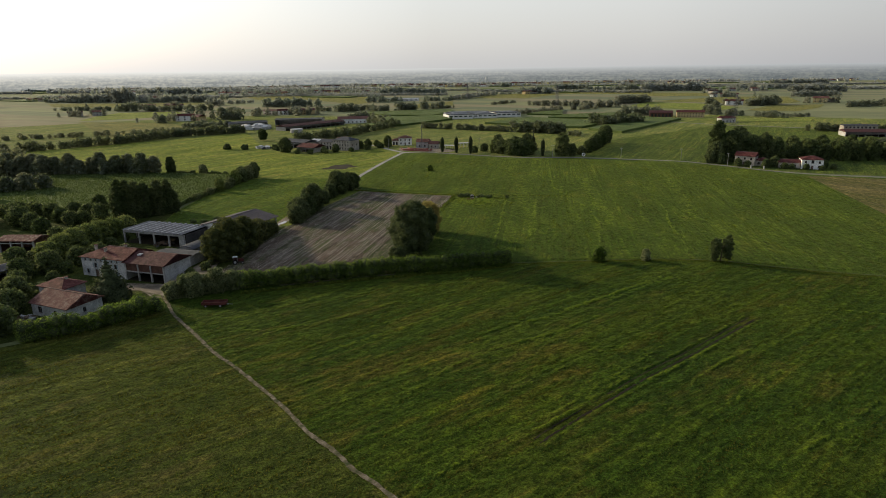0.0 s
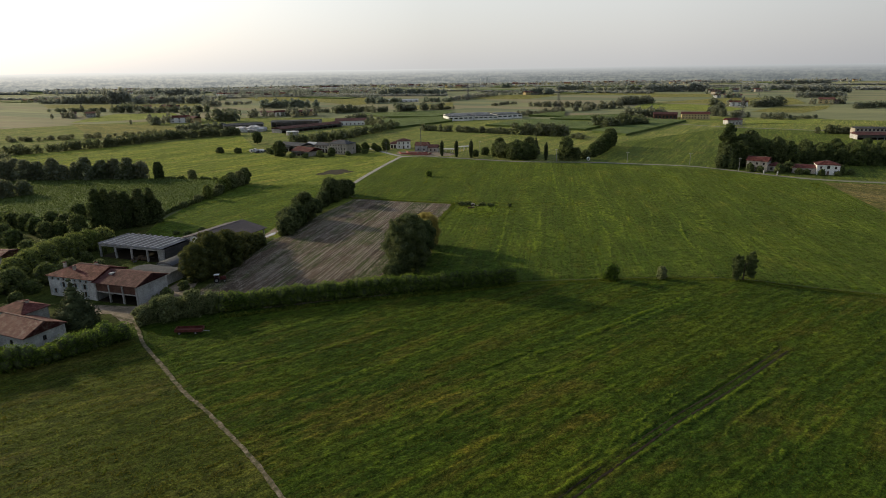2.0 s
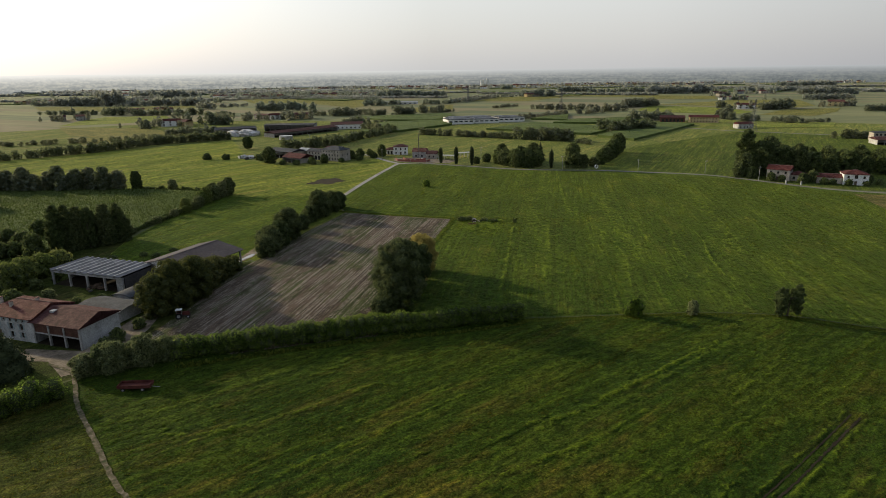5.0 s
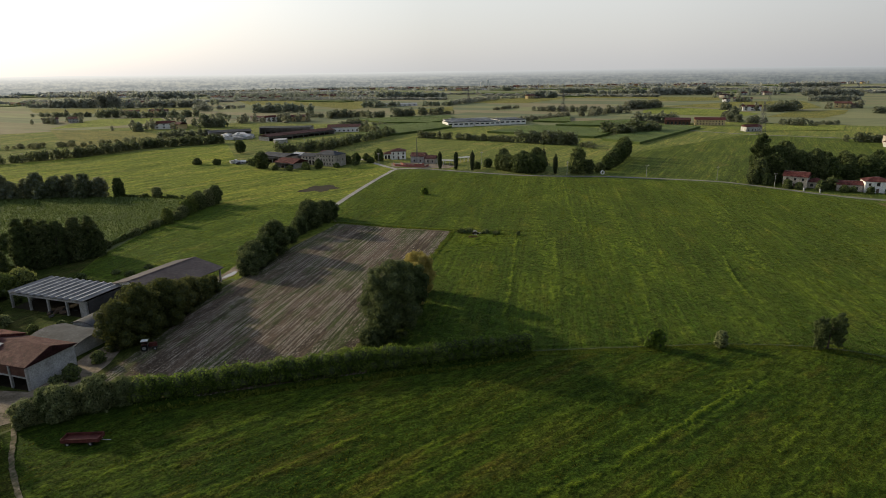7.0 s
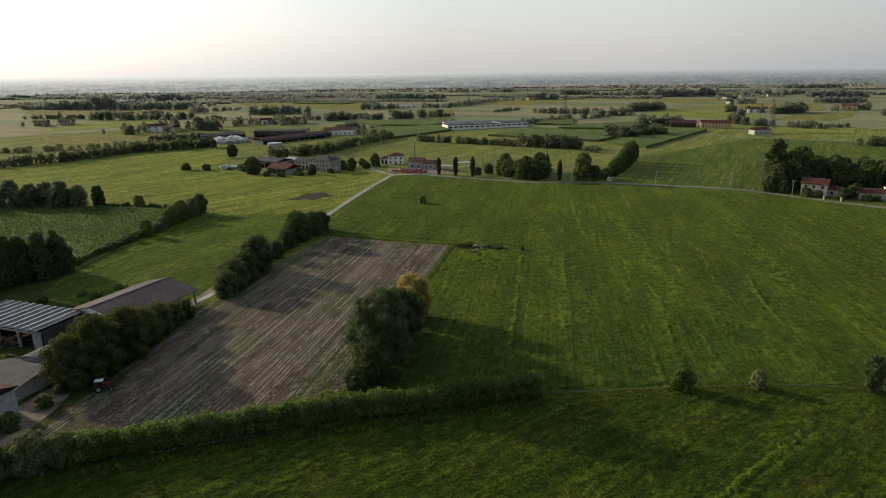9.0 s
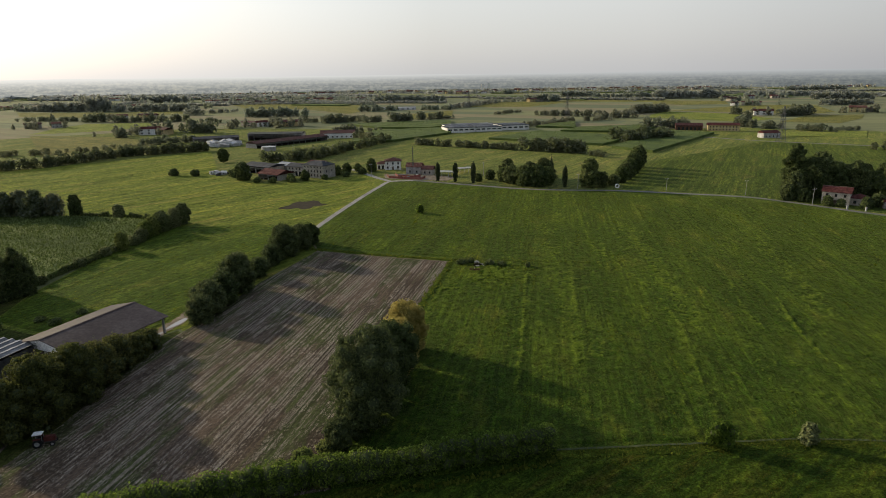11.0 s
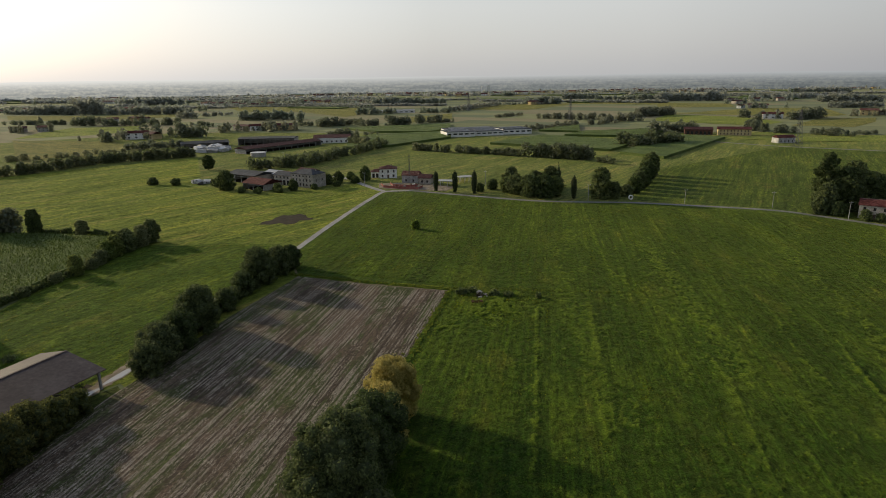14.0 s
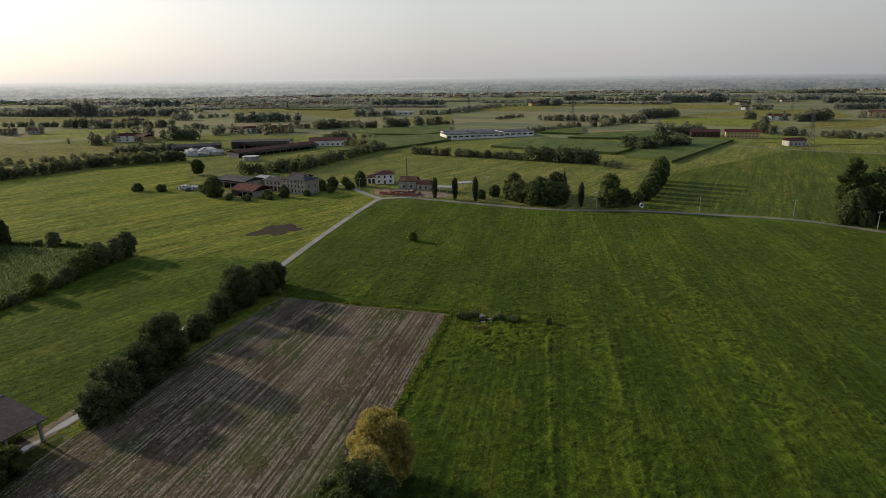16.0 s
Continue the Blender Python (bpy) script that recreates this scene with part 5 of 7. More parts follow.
for x, y, h, r in ((-19.5, 177, 2.6, 1.8), (-16.5, 180, 2.0, 1.5), (-22.5, 174.5, 2.2, 1.6), (-26, 173, 1.6, 1.4)):
    tree("pale", x, y, h, r, "weedy yellow-green bush behind the hedge", "bush", "bush", 0.8, 0.2)
tree("hedge", 48.4, 180.4, 4.6, 2.2, "round glossy dark bush on the ditch", "bush", "bush", 1.3, 0.34)
tree("grey", 62.9, 180.6, 3.8, 1.5, "small pale green bush on the ditch", "bush", "bush", 1.3, 0.3)
tree("forked", 85.4, 178.8, 8.6, 3.8, "open dark tree with a forked crown on the ditch", leafy=0.6, size=0.22)
tree("hedge", -7, 359, 3.6, 1.9, "lone round bush in the meadow", "bush", "bush", 1.2)
for x, y, h, r in ((-71.5, 184.5, 11.2, 4.6), (-69, 189.5, 13.4, 5.4), (-70.5, 195.5, 10.4, 4.8), (-66.8, 197.5, 11.8, 5.0), (-66.5, 204.5, 8.8, 4.6), (-66, 210.5, 7.6, 4.0), (-64.8, 215.5, 5.8, 3.6), (-64, 220, 5.0, 3.0)):
    tree("olive", x, y, h, r, "dense olive-green walnut tree beside the long barn", size=0.22, leafy=0.8)
for x, y, h, r in ((-58, 236, 7.2, 3.8), (-58.3, 242.5, 8.6, 4.8), (-57, 250, 8.6, 4.4), (-55.8, 259, 11.4, 5.2), (-54, 272, 6.0, 3.4), (-53, 284, 7.0, 3.5), (-51, 293, 11.2, 5.6), (-47.5, 303, 9.0, 4.4), (-45.5, 309, 7.6, 3.6)):
    tree("dark", x, y, h, r, "dark round-headed tree in the row along the lane", size=0.27, leafy=0.85)
hedge("hedge", [(-60.5, 243), (-59.5, 248), (-57.5, 258), (-54.5, 275), (-52, 290), (-46.5, 308)], 3.4, 4.2, M_LEAF, "dark undergrowth along the lane", 9, 0.42, 1.8, 0.4)
for i in range(17):
    s = i / 16
    x, y = -132 + 15.5 * s + 1.6 * math.sin(i * 2.4), 240.5 + 19 * s + 2.6 * math.cos(i * 2.1)
    tree("poplar", x, y, 15.2 - 3.4 * s + 2.6 * math.sin(i * 1.9), 2.5 + 0.7 * math.sin(i * 3.1), "tall dark poplar in a close stand", size=0.27, leafy=0.75)
tree("mid", -136, 237, 8.5, 3.6, "leafy garden tree among the farm buildings", size=0.32, leafy=0.85)
for x, y, h, r in ((-127, 188, 6.5, 4.2), (-126, 194, 7.4, 4.6), (-125, 200, 7.8, 4.8), (-124, 206, 7.8, 4.8), (-123, 212, 7.6, 4.6), (-121.5, 218, 7.0, 4.4), (-120, 224, 6.4, 4.0)):
    tree("pale", x, y, h, r, "pale yellow-green tree in a soft row", size=0.24, leafy=0.85)
for x, y, h, r in ((-124, 170, 6.5, 3.6), (-120, 177, 6.8, 3.8), (-115, 184, 6.0, 3.4), (-112, 150, 7.5, 4), (-108, 142, 7, 3.8), (-103, 131, 7.2, 4.2), (-107, 125, 7.5, 4.4), (-118, 160, 6, 3.4), (-128, 160, 7, 4), (-112, 190, 5.5, 3), (-133, 182, 6.5, 3.6), (-137, 172, 6, 3.6), (-122, 136, 8, 4.6), (-133, 148, 8, 4.4)):
    tree("mid", x, y, h, r, "leafy garden tree among the farm buildings", size=0.32, leafy=0.85)
for x, y, h, r in ((-168, 236, 8, 4.4), (-173, 243, 8.5, 4.6), (-160, 231, 6.5, 3.6), (-152, 225, 6, 3.4), (-178, 232, 7.5, 4), (-147, 248, 6.5, 3.5), (-150, 262, 7.5, 3.4), (-140, 214, 5, 3), (-190, 246, 8, 4.2), (-156, 243, 6, 3.4), (-163, 249, 6.5, 3.6), (-171, 252, 6, 3.4), (-149, 238, 5.5, 3.2), (-182, 250, 6, 3.4), (-158, 256, 5.5, 3.2), (-145, 240, 5, 3), (-176, 258, 5.5, 3.2)):
    tree("mid", x, y, h, r, "orchard tree at the edge of the maize", size=0.4)
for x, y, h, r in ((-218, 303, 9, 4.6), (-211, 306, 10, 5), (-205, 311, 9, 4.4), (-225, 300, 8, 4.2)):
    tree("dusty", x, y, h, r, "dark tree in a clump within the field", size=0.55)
for i, (x, y, h) in enumerate(((-104, 191, 2.6), (-97, 193, 2.2), (-107, 197, 3.0), (-91, 194.5, 2.4), (-113, 167, 3.4), (-111, 159, 3.0), (-108.5, 181, 2.8), (-114, 176, 3.6), (-108.5, 145, 3.2), (-108, 152.5, 2.8), (-111, 137, 3.4), (-75.2, 166.5, 2.4), (-74, 169.5, 3.0), (-72.5, 177, 2.6), (-117, 196, 3.2), (-116, 206, 3.0), (-115, 214, 2.6), (-114, 222, 2.8), (-120, 150, 3.4), (-126, 176, 3.2), (-134, 190, 3.0), (-138, 210, 2.6), (-128, 232, 2.8), (-110, 228, 2.2))):
    tree(("shrub", "mid", "grey")[i % 3], x, y, h, h * 0.62, "rough garden shrub among the farm buildings", "shrub", "shrub", 1.0, 0.3)
spire(-89, 153.5, 11.8, 5.2, "broad dark conifer before the farmhouse", "conifer_tree", cone=True, leafy=2.2)
for x, y, h, r in ((-118.5, 268, 2.6, 1.8), (-116.5, 285, 3.0, 2.0), (-114.5, 297, 3.4, 2.2), (-111.2, 311, 3.8, 2.4), (-111, 316, 5.0, 2.6), (-109.5, 337, 4.4, 2.8)):
    tree("loose", x, y, h, r, "low scrub bush along the maize", "bush", "bush", 1.2, 0.26)
tree("pale", -112.2, 304, 6.8, 2.5, "pale yellowish young tree in the scrub row", size=0.22, leafy=1.1)
for x, y, h, r in ((-111.5, 321, 6.6, 3.0), (-111, 326, 7.6, 3.2), (-109.5, 331, 8.6, 3.4), (-108, 339, 8.0, 3.2), (-106.5, 344, 9.0, 3.2)):
    tree("pale" if y < 330 else "loose", x, y, h, r, "grey-green hedgerow tree beside the maize", size=0.3, leafy=1.1)
hedge("hedge", [(-120.5, 258), (-117.5, 280), (-114, 300), (-111, 322), (-107, 344)], 1.9, 2.4, M_LEAF_MID, "rank weeds and brambles along the maize", 16, 0.3, 1.6, 0.45)
# paler leaves here paint in the haze over the field hedge
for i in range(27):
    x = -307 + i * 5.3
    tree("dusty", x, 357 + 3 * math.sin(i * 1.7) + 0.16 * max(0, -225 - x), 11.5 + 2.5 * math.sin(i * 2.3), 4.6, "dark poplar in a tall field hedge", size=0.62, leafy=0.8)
tree("airy", -158.8, 356.5, 11.0, 3.3, "lone airy tree beside the field hedge", size=0.3, leafy=0.8)
tree("loose", -140.6, 357, 6.0, 2.8, "small round tree by the field hedge", size=0.3)
hedge("hedge", [(-162, 358), (-140, 358.5), (-120, 352), (-108, 348)], 2.0, 2.4, M_LEAF_MID, "low weedy hedge along the maize", 12, 0.34, 1.6, 0.4)

# cypresses and trees along the far road
for x, y, h in ((0.5, 444, 11), (10.6, 439.5, 12), (20.6, 435, 12.6), (69, 418, 12)):
    spire(x, y, h, 1.45, "slender dark cypress beside the road")
for kind, x, y, h, r in (("dark", 31, 447, 5.5, 3.2), ("dark", 24, 440, 4.5, 2.2), ("mid", 38, 439, 8, 4), ("dark", 42, 432, 10, 5), ("mid", 48, 425, 11, 5.5), ("dark", 55, 422, 11.5, 5.5), ("mid", 61, 426, 10, 4.5), ("dark", 52, 432, 12, 5), ("dark", 41, 446, 12, 5), ("dark", 61, 440, 13, 5),
                         ("mid", 82, 417, 15.5, 5.5), ("dark", 89, 417, 8, 3.5), ("dark", 96, 421, 6, 3.2), ("mid", 103, 430, 9, 4), ("dark", 108, 440, 10, 4.2), ("mid", 113, 450, 11, 4.5), ("dark", 119, 462, 12, 4.5), ("mid", 124, 474, 14.5, 5), ("dark", 130, 486, 14, 5)):
    tree(kind, x, y, h, r, "leafy green tree beside the far road" if kind == "mid" else "dense dark tree beside the far road", size=0.6, leafy=0.9)
spire(67, 449, 14, 3.6, "tall dark conifer in the roadside garden", "conifer_tree", cone=True)
for i in range(36):
    s = 112 * (i + 0.5) / 36
    x, y = 172 + s, 383 - 0.1 * s + min(34, 0.85 * s) * (0.1, 0.9, 0.5)[i % 3]
    h = (16 if s < 30 else 11.5) * (0.85 + 0.3 * abs(math.sin(i * 2.7)))
    tree("dark" if i % 4 else "mid", x, y, h, h * 0.36, "dark tree in the wood behind the roadside houses", size=0.6, leafy=0.9)
for x, y, h, r in ((166, 376, 8, 3.6), (171, 372, 6, 3), (181, 383, 19, 6.5), (189, 392, 20.5, 7), (197, 400, 17, 6), (190, 356, 5, 2.6), (196, 358, 6, 3), (170, 379, 13, 5), (174, 387, 25, 5.6)):
    tree("dark", x, y, h, r, "dark garden tree beside a roadside house", size=0.62, leafy=0.8)
for x, y, h, r in ((177, 363, 4.5, 2.4), (181, 360, 3.5, 2), (188.5, 355, 3.2, 1.9), (198, 350.5, 3.4, 2), (202, 350, 2.8, 1.8), (208, 346.5, 3.2, 1.9), (216, 344.5, 2.6, 1.7), (221, 351, 4.8, 2.4), (224, 347, 3, 2)):
    tree("mid", x, y, h, r, "clipped garden shrub before a roadside house", "shrub", "shrub", 0.9, 0.5)


# ---- grass ----
def rank_grass(name, lines, tall, label, seed, per=9, spread=1.0, leaf=None, slim=1.0):
    """Tufts of uncut grass along banks and edges."""
    r = np.random.default_rng(seed)
    p = []
    for pts in lines:
        for q in smooth_line(pts, 1.0):
            p.append(np.array([q.x, q.y]) + r.normal(0, spread, (per, 2)))
    p = np.concatenate(p)
    n = len(p)
    a = r.uniform(0, 6.28, n)
    h = tall * r.uniform(0.4, 1.3, n)
    w = slim * h * r.uniform(0.4, 0.8, n)
    side = np.c_[np.cos(a) * w, np.sin(a) * w, np.zeros(n)]
    tip = np.c_[r.normal(0, 0.35, (n, 2)) * h[:, None], h]
    base = np.c_[p, np.full(n, 0.02)]
    v = np.stack([base - side, base + side, base + side * 0.6 + tip * 1.05, base - side * 0.5 + tip * 0.9], 1).reshape(-1, 3)
    tagged(part(name, array_mesh(name, v, np.arange(4 * n).reshape(-1, 4), [leaf or M_TUFT]), None), label, "grass", kind="stuff")


rank_grass("bank_grass", [DITCH], 0.28, "uncut grass tufts along the ditch", 5, 60, 0.75, slim=0.5)
rank_grass("edge_grass", [[(-15, 190), (-6, 232), (6, 286)], [(-46, 303), (-18, 293.5), (6, 287), (60, 280)], [(8, 279), (30, 275)]], 0.4, "uncut grass tufts at the field edges", 6, 9, 0.7)
rank_grass("edge_grass", [[(21, 176.5), (3, 171.5), (-14, 168), (-30, 164), (-55, 156)]], 0.5, "uncut grass tufts at the foot of the hedge", 8, 10, 0.5)

# ---- farm ----
house("farmhouse", -98.7, 176.8, -18, 16, 11, 5.9, 2.0, "hip_left", M_PLASTER, M_TILE, "long white two-storey farmhouse with a worn red tile roof",
      front=[(1.6 + 1.95 * i, 4.75, 0.7, 0.65) for i in range(7)] + [(5.2, 2.8, 1.0, 1.5), (9.4, 2.8, 1.0, 1.5), (12.6, 2.8, 1.0, 1.5), (2.0, 0.9, 0.9, 1.3), (9.4, 0.9, 0.9, 1.3), (12.6, 0.9, 0.9, 1.3)],
      doors=[(5.4, 0.0, 1.2, 2.2)], left=[(3, 2.9, 0.9, 1.4), (8, 2.9, 0.9, 1.4)], chimneys=[(-6.2, -1.2, 1.7), (-1.2, -2.6, 1.6), (3.2, 0.6, 1.9)], shutters=M_SHUTTER)
barn = open_barn("farm_barn", -84.4, 172.1, -18, 14, 11, 5.4, 1.9, 3, M_TILE_BROWN, "white barn with three open bays and brown tiles", 0.46, M_BRICK)
part("skylight", Geo().box(-4.2, -1.6, 6.55, 1.1, 1.6, 0.5), M_SKYLIGHT, barn, "open pale roof hatch")
vault("vaulted_store", -84.2, 186.0, -18, 13.5, 10.0, 2.3, 1.0, "grey barrel-roofed store behind the barn")
vault("vaulted_store", -81.2, 201.0, 72, 19, 6.0, 2.6, 0.8, "long narrow grey barrel-roofed store")


def ribbed_shed():
    """The open concrete shed whose roof is a row of wing-shaped beams."""
    top = thing("ribbed_shed", pose(-99.2, 211.9, 0, 0, 0, -18.5), "open concrete shed with a ribbed grey roof", "shed")
    L, D, h = 26.5, 12.6, 4.4
    part("floor_slab", Geo().box(0, 0, 0, L - 0.2, D - 0.2, 0.06), M_SOIL, top)
    for i in range(5):
        part("post", Geo().box(-L / 2 + 0.3 + (L - 0.6) * i / 4, -D / 2 + 0.3, 0, 0.5, 0.5, h - 0.55), M_CONCRETE, top)
    part("beam", Geo().box(0, -D / 2 + 0.3, h - 0.54, L, 0.6, 0.55), M_CONCRETE, top)
    part("beam", Geo().box(0, D / 2 - 0.3, h - 0.54, L, 0.6, 0.55), M_CONCRETE, top)
    part("side_wall", Geo().box(L / 2 - 0.2, 0.31, 0, 0.3, D - 1.3, h - 0.02), M_DARKWALL, top)
    part("side_wall", Geo().box(-L / 2 + 0.2, D * 0.2, 0, 0.3, D * 0.5, h - 0.02), M_CONCRETE, top)
    part("back_wall", Geo().box(0, D / 2 - 0.75, 0, L - 0.9, 0.25, h - 0.02), M_DARKWALL, top)
    part("front_panel", Geo().box(L / 2 - 1.6, -D / 2 + 0.35, 0, 2.0, 0.2, h - 0.56), M_CONCRETE, top)
    n = 11
    w = L / n
    for i in range(n):
        x = -L / 2 + w * (i + 0.5)
        g = Geo()
        prof = [(-w * 0.46, 0.5), (-w * 0.12, 0.12), (w * 0.12, 0.12), (w * 0.46, 0.5), (w * 0.46, 0.58), (w * 0.1, 0.24), (-w * 0.1, 0.24), (-w * 0.46, 0.58)]
        m = len(prof)
        g.add([(x + u, -D / 2 - 0.3, h + z) for u, z in prof] + [(x + u, D / 2 + 0.3, h + z) for u, z in prof], [tuple(range(m))[::-1], tuple(range(m, 2 * m))] + [(j, (j + 1) % m, m + (j + 1) % m, m + j) for j in range(m)])
        part("roof_beam", g, M_RIB, top)
        if i:
            part("roof_sheet", Geo().box(x - w / 2, 0, h + 0.585, w * 0.24, D + 0.4, 0.05), M_SKYLIGHT, top)


ribbed_shed()


def long_barn():
    """The long gabled hay barn: local x runs from its near to its far end, the near long side at y = 0."""
    ang = math.degrees(math.atan2(20.2, 8.8))
    top = thing("long_barn", pose(-73.2, 208.7, 0, 0, 0, ang), "long open hay barn with a brown sheet roof", "barn")
    L, a, b, h, r = 23.0, 10.4, 8.0, 4.2, 2.0
    part("floor_slab", Geo().box(L / 2, (a + b) / 2, 0, L, a + b, 0.06), M_SOIL, top)
    for y in (0.4, a, a + b - 0.4):
        for i in range(5):
            part("post", Geo().box(0.4 + (L - 0.8) * i / 4, y, 0, 0.42, 0.42, (h if y != a else h + r) - 0.1), M_CONCRETE, top)
    g = Geo()
    o = 0.6
    prof = [(-o, h - o * r / a), (a, h + r), (a + b + o, h - o * r / b)]
    g.add([(x, y, z + t) for x in (-o, L + o) for t in (0, 0.14) for y, z in prof], [(0, 1, 7, 6), (1, 2, 8, 7), (3, 9, 10, 4), (4, 10, 11, 5), (0, 6, 9, 3), (2, 5, 11, 8), (0, 3, 4, 1), (1, 4, 5, 2), (6, 7, 10, 9), (7, 8, 11, 10)])
    part("roof", g, M_SHEET, top)
    g = Geo().add([(x, y, z) for x in (0.05, 0.25) for y, z in ((0.2, h - 0.7), (0.2, h), (a, h + r - 0.03), (a + b - 0.2, h), (a + b - 0.2, h - 0.7))], [(0, 1, 2, 3, 4), (9, 8, 7, 6, 5), (0, 5, 6, 1), (1, 6, 7, 2), (2, 7, 8, 3), (3, 8, 9, 4), (4, 9, 5, 0)])
    part("gable", g, M_WHITE, top, "white gable panel")
    part("ridge_cap", Geo().box(L / 2, a, h + r + 0.12, L + 1.2, 0.5, 0.06), M_SHEET, top)


long_barn()
house("ruined_house", -95.5, 144.8, -23, 13, 9.6, 3.4, 2.1, "gable", M_PLASTER, M_TILE_OLD, "half-ruined low house with broken lichened tiles", front=[(3, 0.9, 1.6, 1.7), (8.5, 0.9, 1.2, 1.4)], right=[(4.6, 1.0, 0.9, 1.2)])
house("old_annex", -101, 152.5, -23, 9, 6.5, 4.9, 1.3, "hip", M_PLASTER, M_TILE, "small white house with a red hipped roof", front=[(2, 3.0, 0.8, 1.0), (6, 3.0, 0.8, 1.0)], chimneys=[(1.5, 0.5, 1.4)])
open_barn("outbuilding", -143.8, 202.0, -4, 12.5, 7.5, 4.3, 0.9, 3, M_TILE_OLD, "low brick outbuilding with open bays", 0.2, None, M_BRICK)
open_barn("low_shed", -132.5, 170.5, 62, 12, 7, 3.0, 0.9, 3, M_GREYROOF, "low shed with a dark grey roof", 0.1, None, M_CONCRETE)


def trailer(x, y, turn):
    top = thing("farm_trailer", pose(x, y, 0, 0, 0, turn), "faded red flatbed farm trailer parked on the grass", "trailer")
    part("bed", Geo().box(0, 0, 0.75, 6.2, 2.2, 0.16), M_RED, top)
    for k in (-1, 1):
        part("side_board", Geo().box(0, k * 1.07, 0.914, 6.2, 0.06, 0.5), M_RED, top)
        part("end_board", Geo().box(k * 3.07, 0, 0.914, 0.06, 2.06, 0.5), M_RED, top)
        part("chassis_rail", Geo().box(0, k * 0.5, 0.55, 6.0, 0.12, 0.196), M_METAL, top)
        for e in (-2.1, 1.6):
            w = part("wheel", Geo().tube((e, k * 0.78, 0.42), (e, k * 1.02, 0.42), 0.42, 0.42, 16), M_RUBBER, top)
            part("rim", Geo().tube((e, k * 1.0, 0.42), (e, k * 1.04, 0.42), 0.22, 0.22, 12), M_METAL, w)
    part("drawbar", Geo().tube((3.0, 0, 0.6), (4.6, 0, 0.4), 0.06, 0.05), M_METAL, top)


trailer(-59.0, 147.0, 3)


def tractor(x, y, turn):
    top = thing("tractor", pose(x, y, 0, 0, 0, turn), "old red tractor with a white roof by the field", "tractor")
    part("bonnet", Geo().box(0.95, 0, 0.8, 1.7, 0.75, 0.75).box(0.95, 0, 1.55, 1.5, 0.6, 0.1), M_RED, top)
    part("chassis", Geo().box(0.3, 0, 0.5, 3.0, 0.5, 0.3), M_DARKWALL, top)
    part("seat", Geo().box(-0.75, 0, 1.1, 0.5, 0.5, 0.1).box(-0.98, 0, 1.2, 0.08, 0.5, 0.4), M_DARKWALL, top)
    for k in (-1, 1):
        for e, r, w in ((-0.8, 0.75, 0.4), (1.4, 0.42, 0.26)):
            wheel = part("wheel", Geo().tube((e, k * 0.55, r), (e, k * (0.55 + w), r), r, r, 18), M_RUBBER, top)
            part("rim", Geo().tube((e, k * (0.53 + w), r), (e, k * (0.57 + w), r), r * 0.55, r * 0.55, 14), M_METAL, wheel)
        part("mudguard", Geo().box(-0.8, k * 0.75, 1.52, 1.2, 0.42, 0.06), M_RED, top)
        for e in (-1.35, -0.1):
            part("roof_post", Geo().tube((e, k * 0.5, 1.0), (e, k * 0.5, 2.25), 0.03, 0.03, 6), M_METAL, top)
    part("roof", Geo().box(-0.72, 0, 2.24, 1.5, 1.3, 0.08), M_WHITE, top)
    part("exhaust", Geo().tube((1.3, 0.2, 1.6), (1.3, 0.2, 2.4), 0.035, 0.035, 6), M_DARKWALL, top)


tractor(-64.6, 183.2, 15)


def heap(name, x, y, size, height, n, mats, label, category, piece=0.8, seed=1):
    """A heap of odd boards and lumps as it lies."""
    r = np.random.default_rng(seed)
    top = thing(name, pose(x, y, 0), label, category)
    for i in range(n):
        a, d = r.uniform(0, 6.28), size * r.uniform(0, 1) ** 0.6
        z = max(0.0, height * (1 - d / size) * r.uniform(0, 0.8))
        s = piece * r.uniform(0.4, 1.4, 3)
        g = Geo().box(0, 0, 0, s[0], s[1], s[2] * 0.5)
        ob = part("piece", g, mats[i % len(mats)], top)
        ob.matrix_basis = pose(d * math.cos(a), d * math.sin(a), z * 0.9, r.uniform(-14, 14), r.uniform(-14, 14), r.uniform(0, 360))


def puddle(x, y, a, b, turn, seed):
    r = np.random.default_rng(seed)
    pts = []
    bend = r.uniform(0, 6.28, 2)
    for i in range(36):
        t = 6.2832 * i / 36
        k = 1 + 0.16 * math.sin(2 * t + bend[0]) + 0.12 * math.sin(3 * t + bend[1]) + 0.04 * r.uniform(-1, 1)
        u, v = a * k * math.cos(t), b * k * math.sin(t)
        c, s = math.cos(radians(turn)), math.sin(radians(turn))
        pts.append((x + u * c - v * s, y + u * s + v * c))
    sheet("puddle", pts, 0.12, M_WATER, "pale rain puddle on the gravel lane", "puddle")


puddle(-63.9, 235.2, 3.9, 0.9, 76, 1)
puddle(-61.9, 240.5, 1.2, 0.5, 60, 2)
puddle(-66.1, 227.6, 2.6, 0.8, 62, 3)
heap("rubble_heap", -68, 226.5, 1.8, 0.9, 14, [M_CONCRETE, M_WOOD], "pale rubble and planks under the barn roof", "rubble", 0.7, 4)
for i, (x, y) in enumerate(((-76, 219), (-79, 226), (-73, 227), (-72, 216))):
    heap("scrap_heap", x, y, 2.2, 1.5, 12, [M_DARKWALL, M_WOOD, M_CONCRETE], "dark machinery scrap inside the hay barn", "scrap", 0.9, 10 + i)
heap("wood_ruin", -103.5, 139.0, 2.6, 1.2, 18, [M_WOOD, M_CONCRETE], "fallen beams beside the ruined house", "rubble", 1.2, 6)
heap("log_pile", -98, 206, 3.5, 1.6, 16, [M_WOOD, M_DARKWALL], "dark timber stacked in the shed", "timber", 1.1, 8)
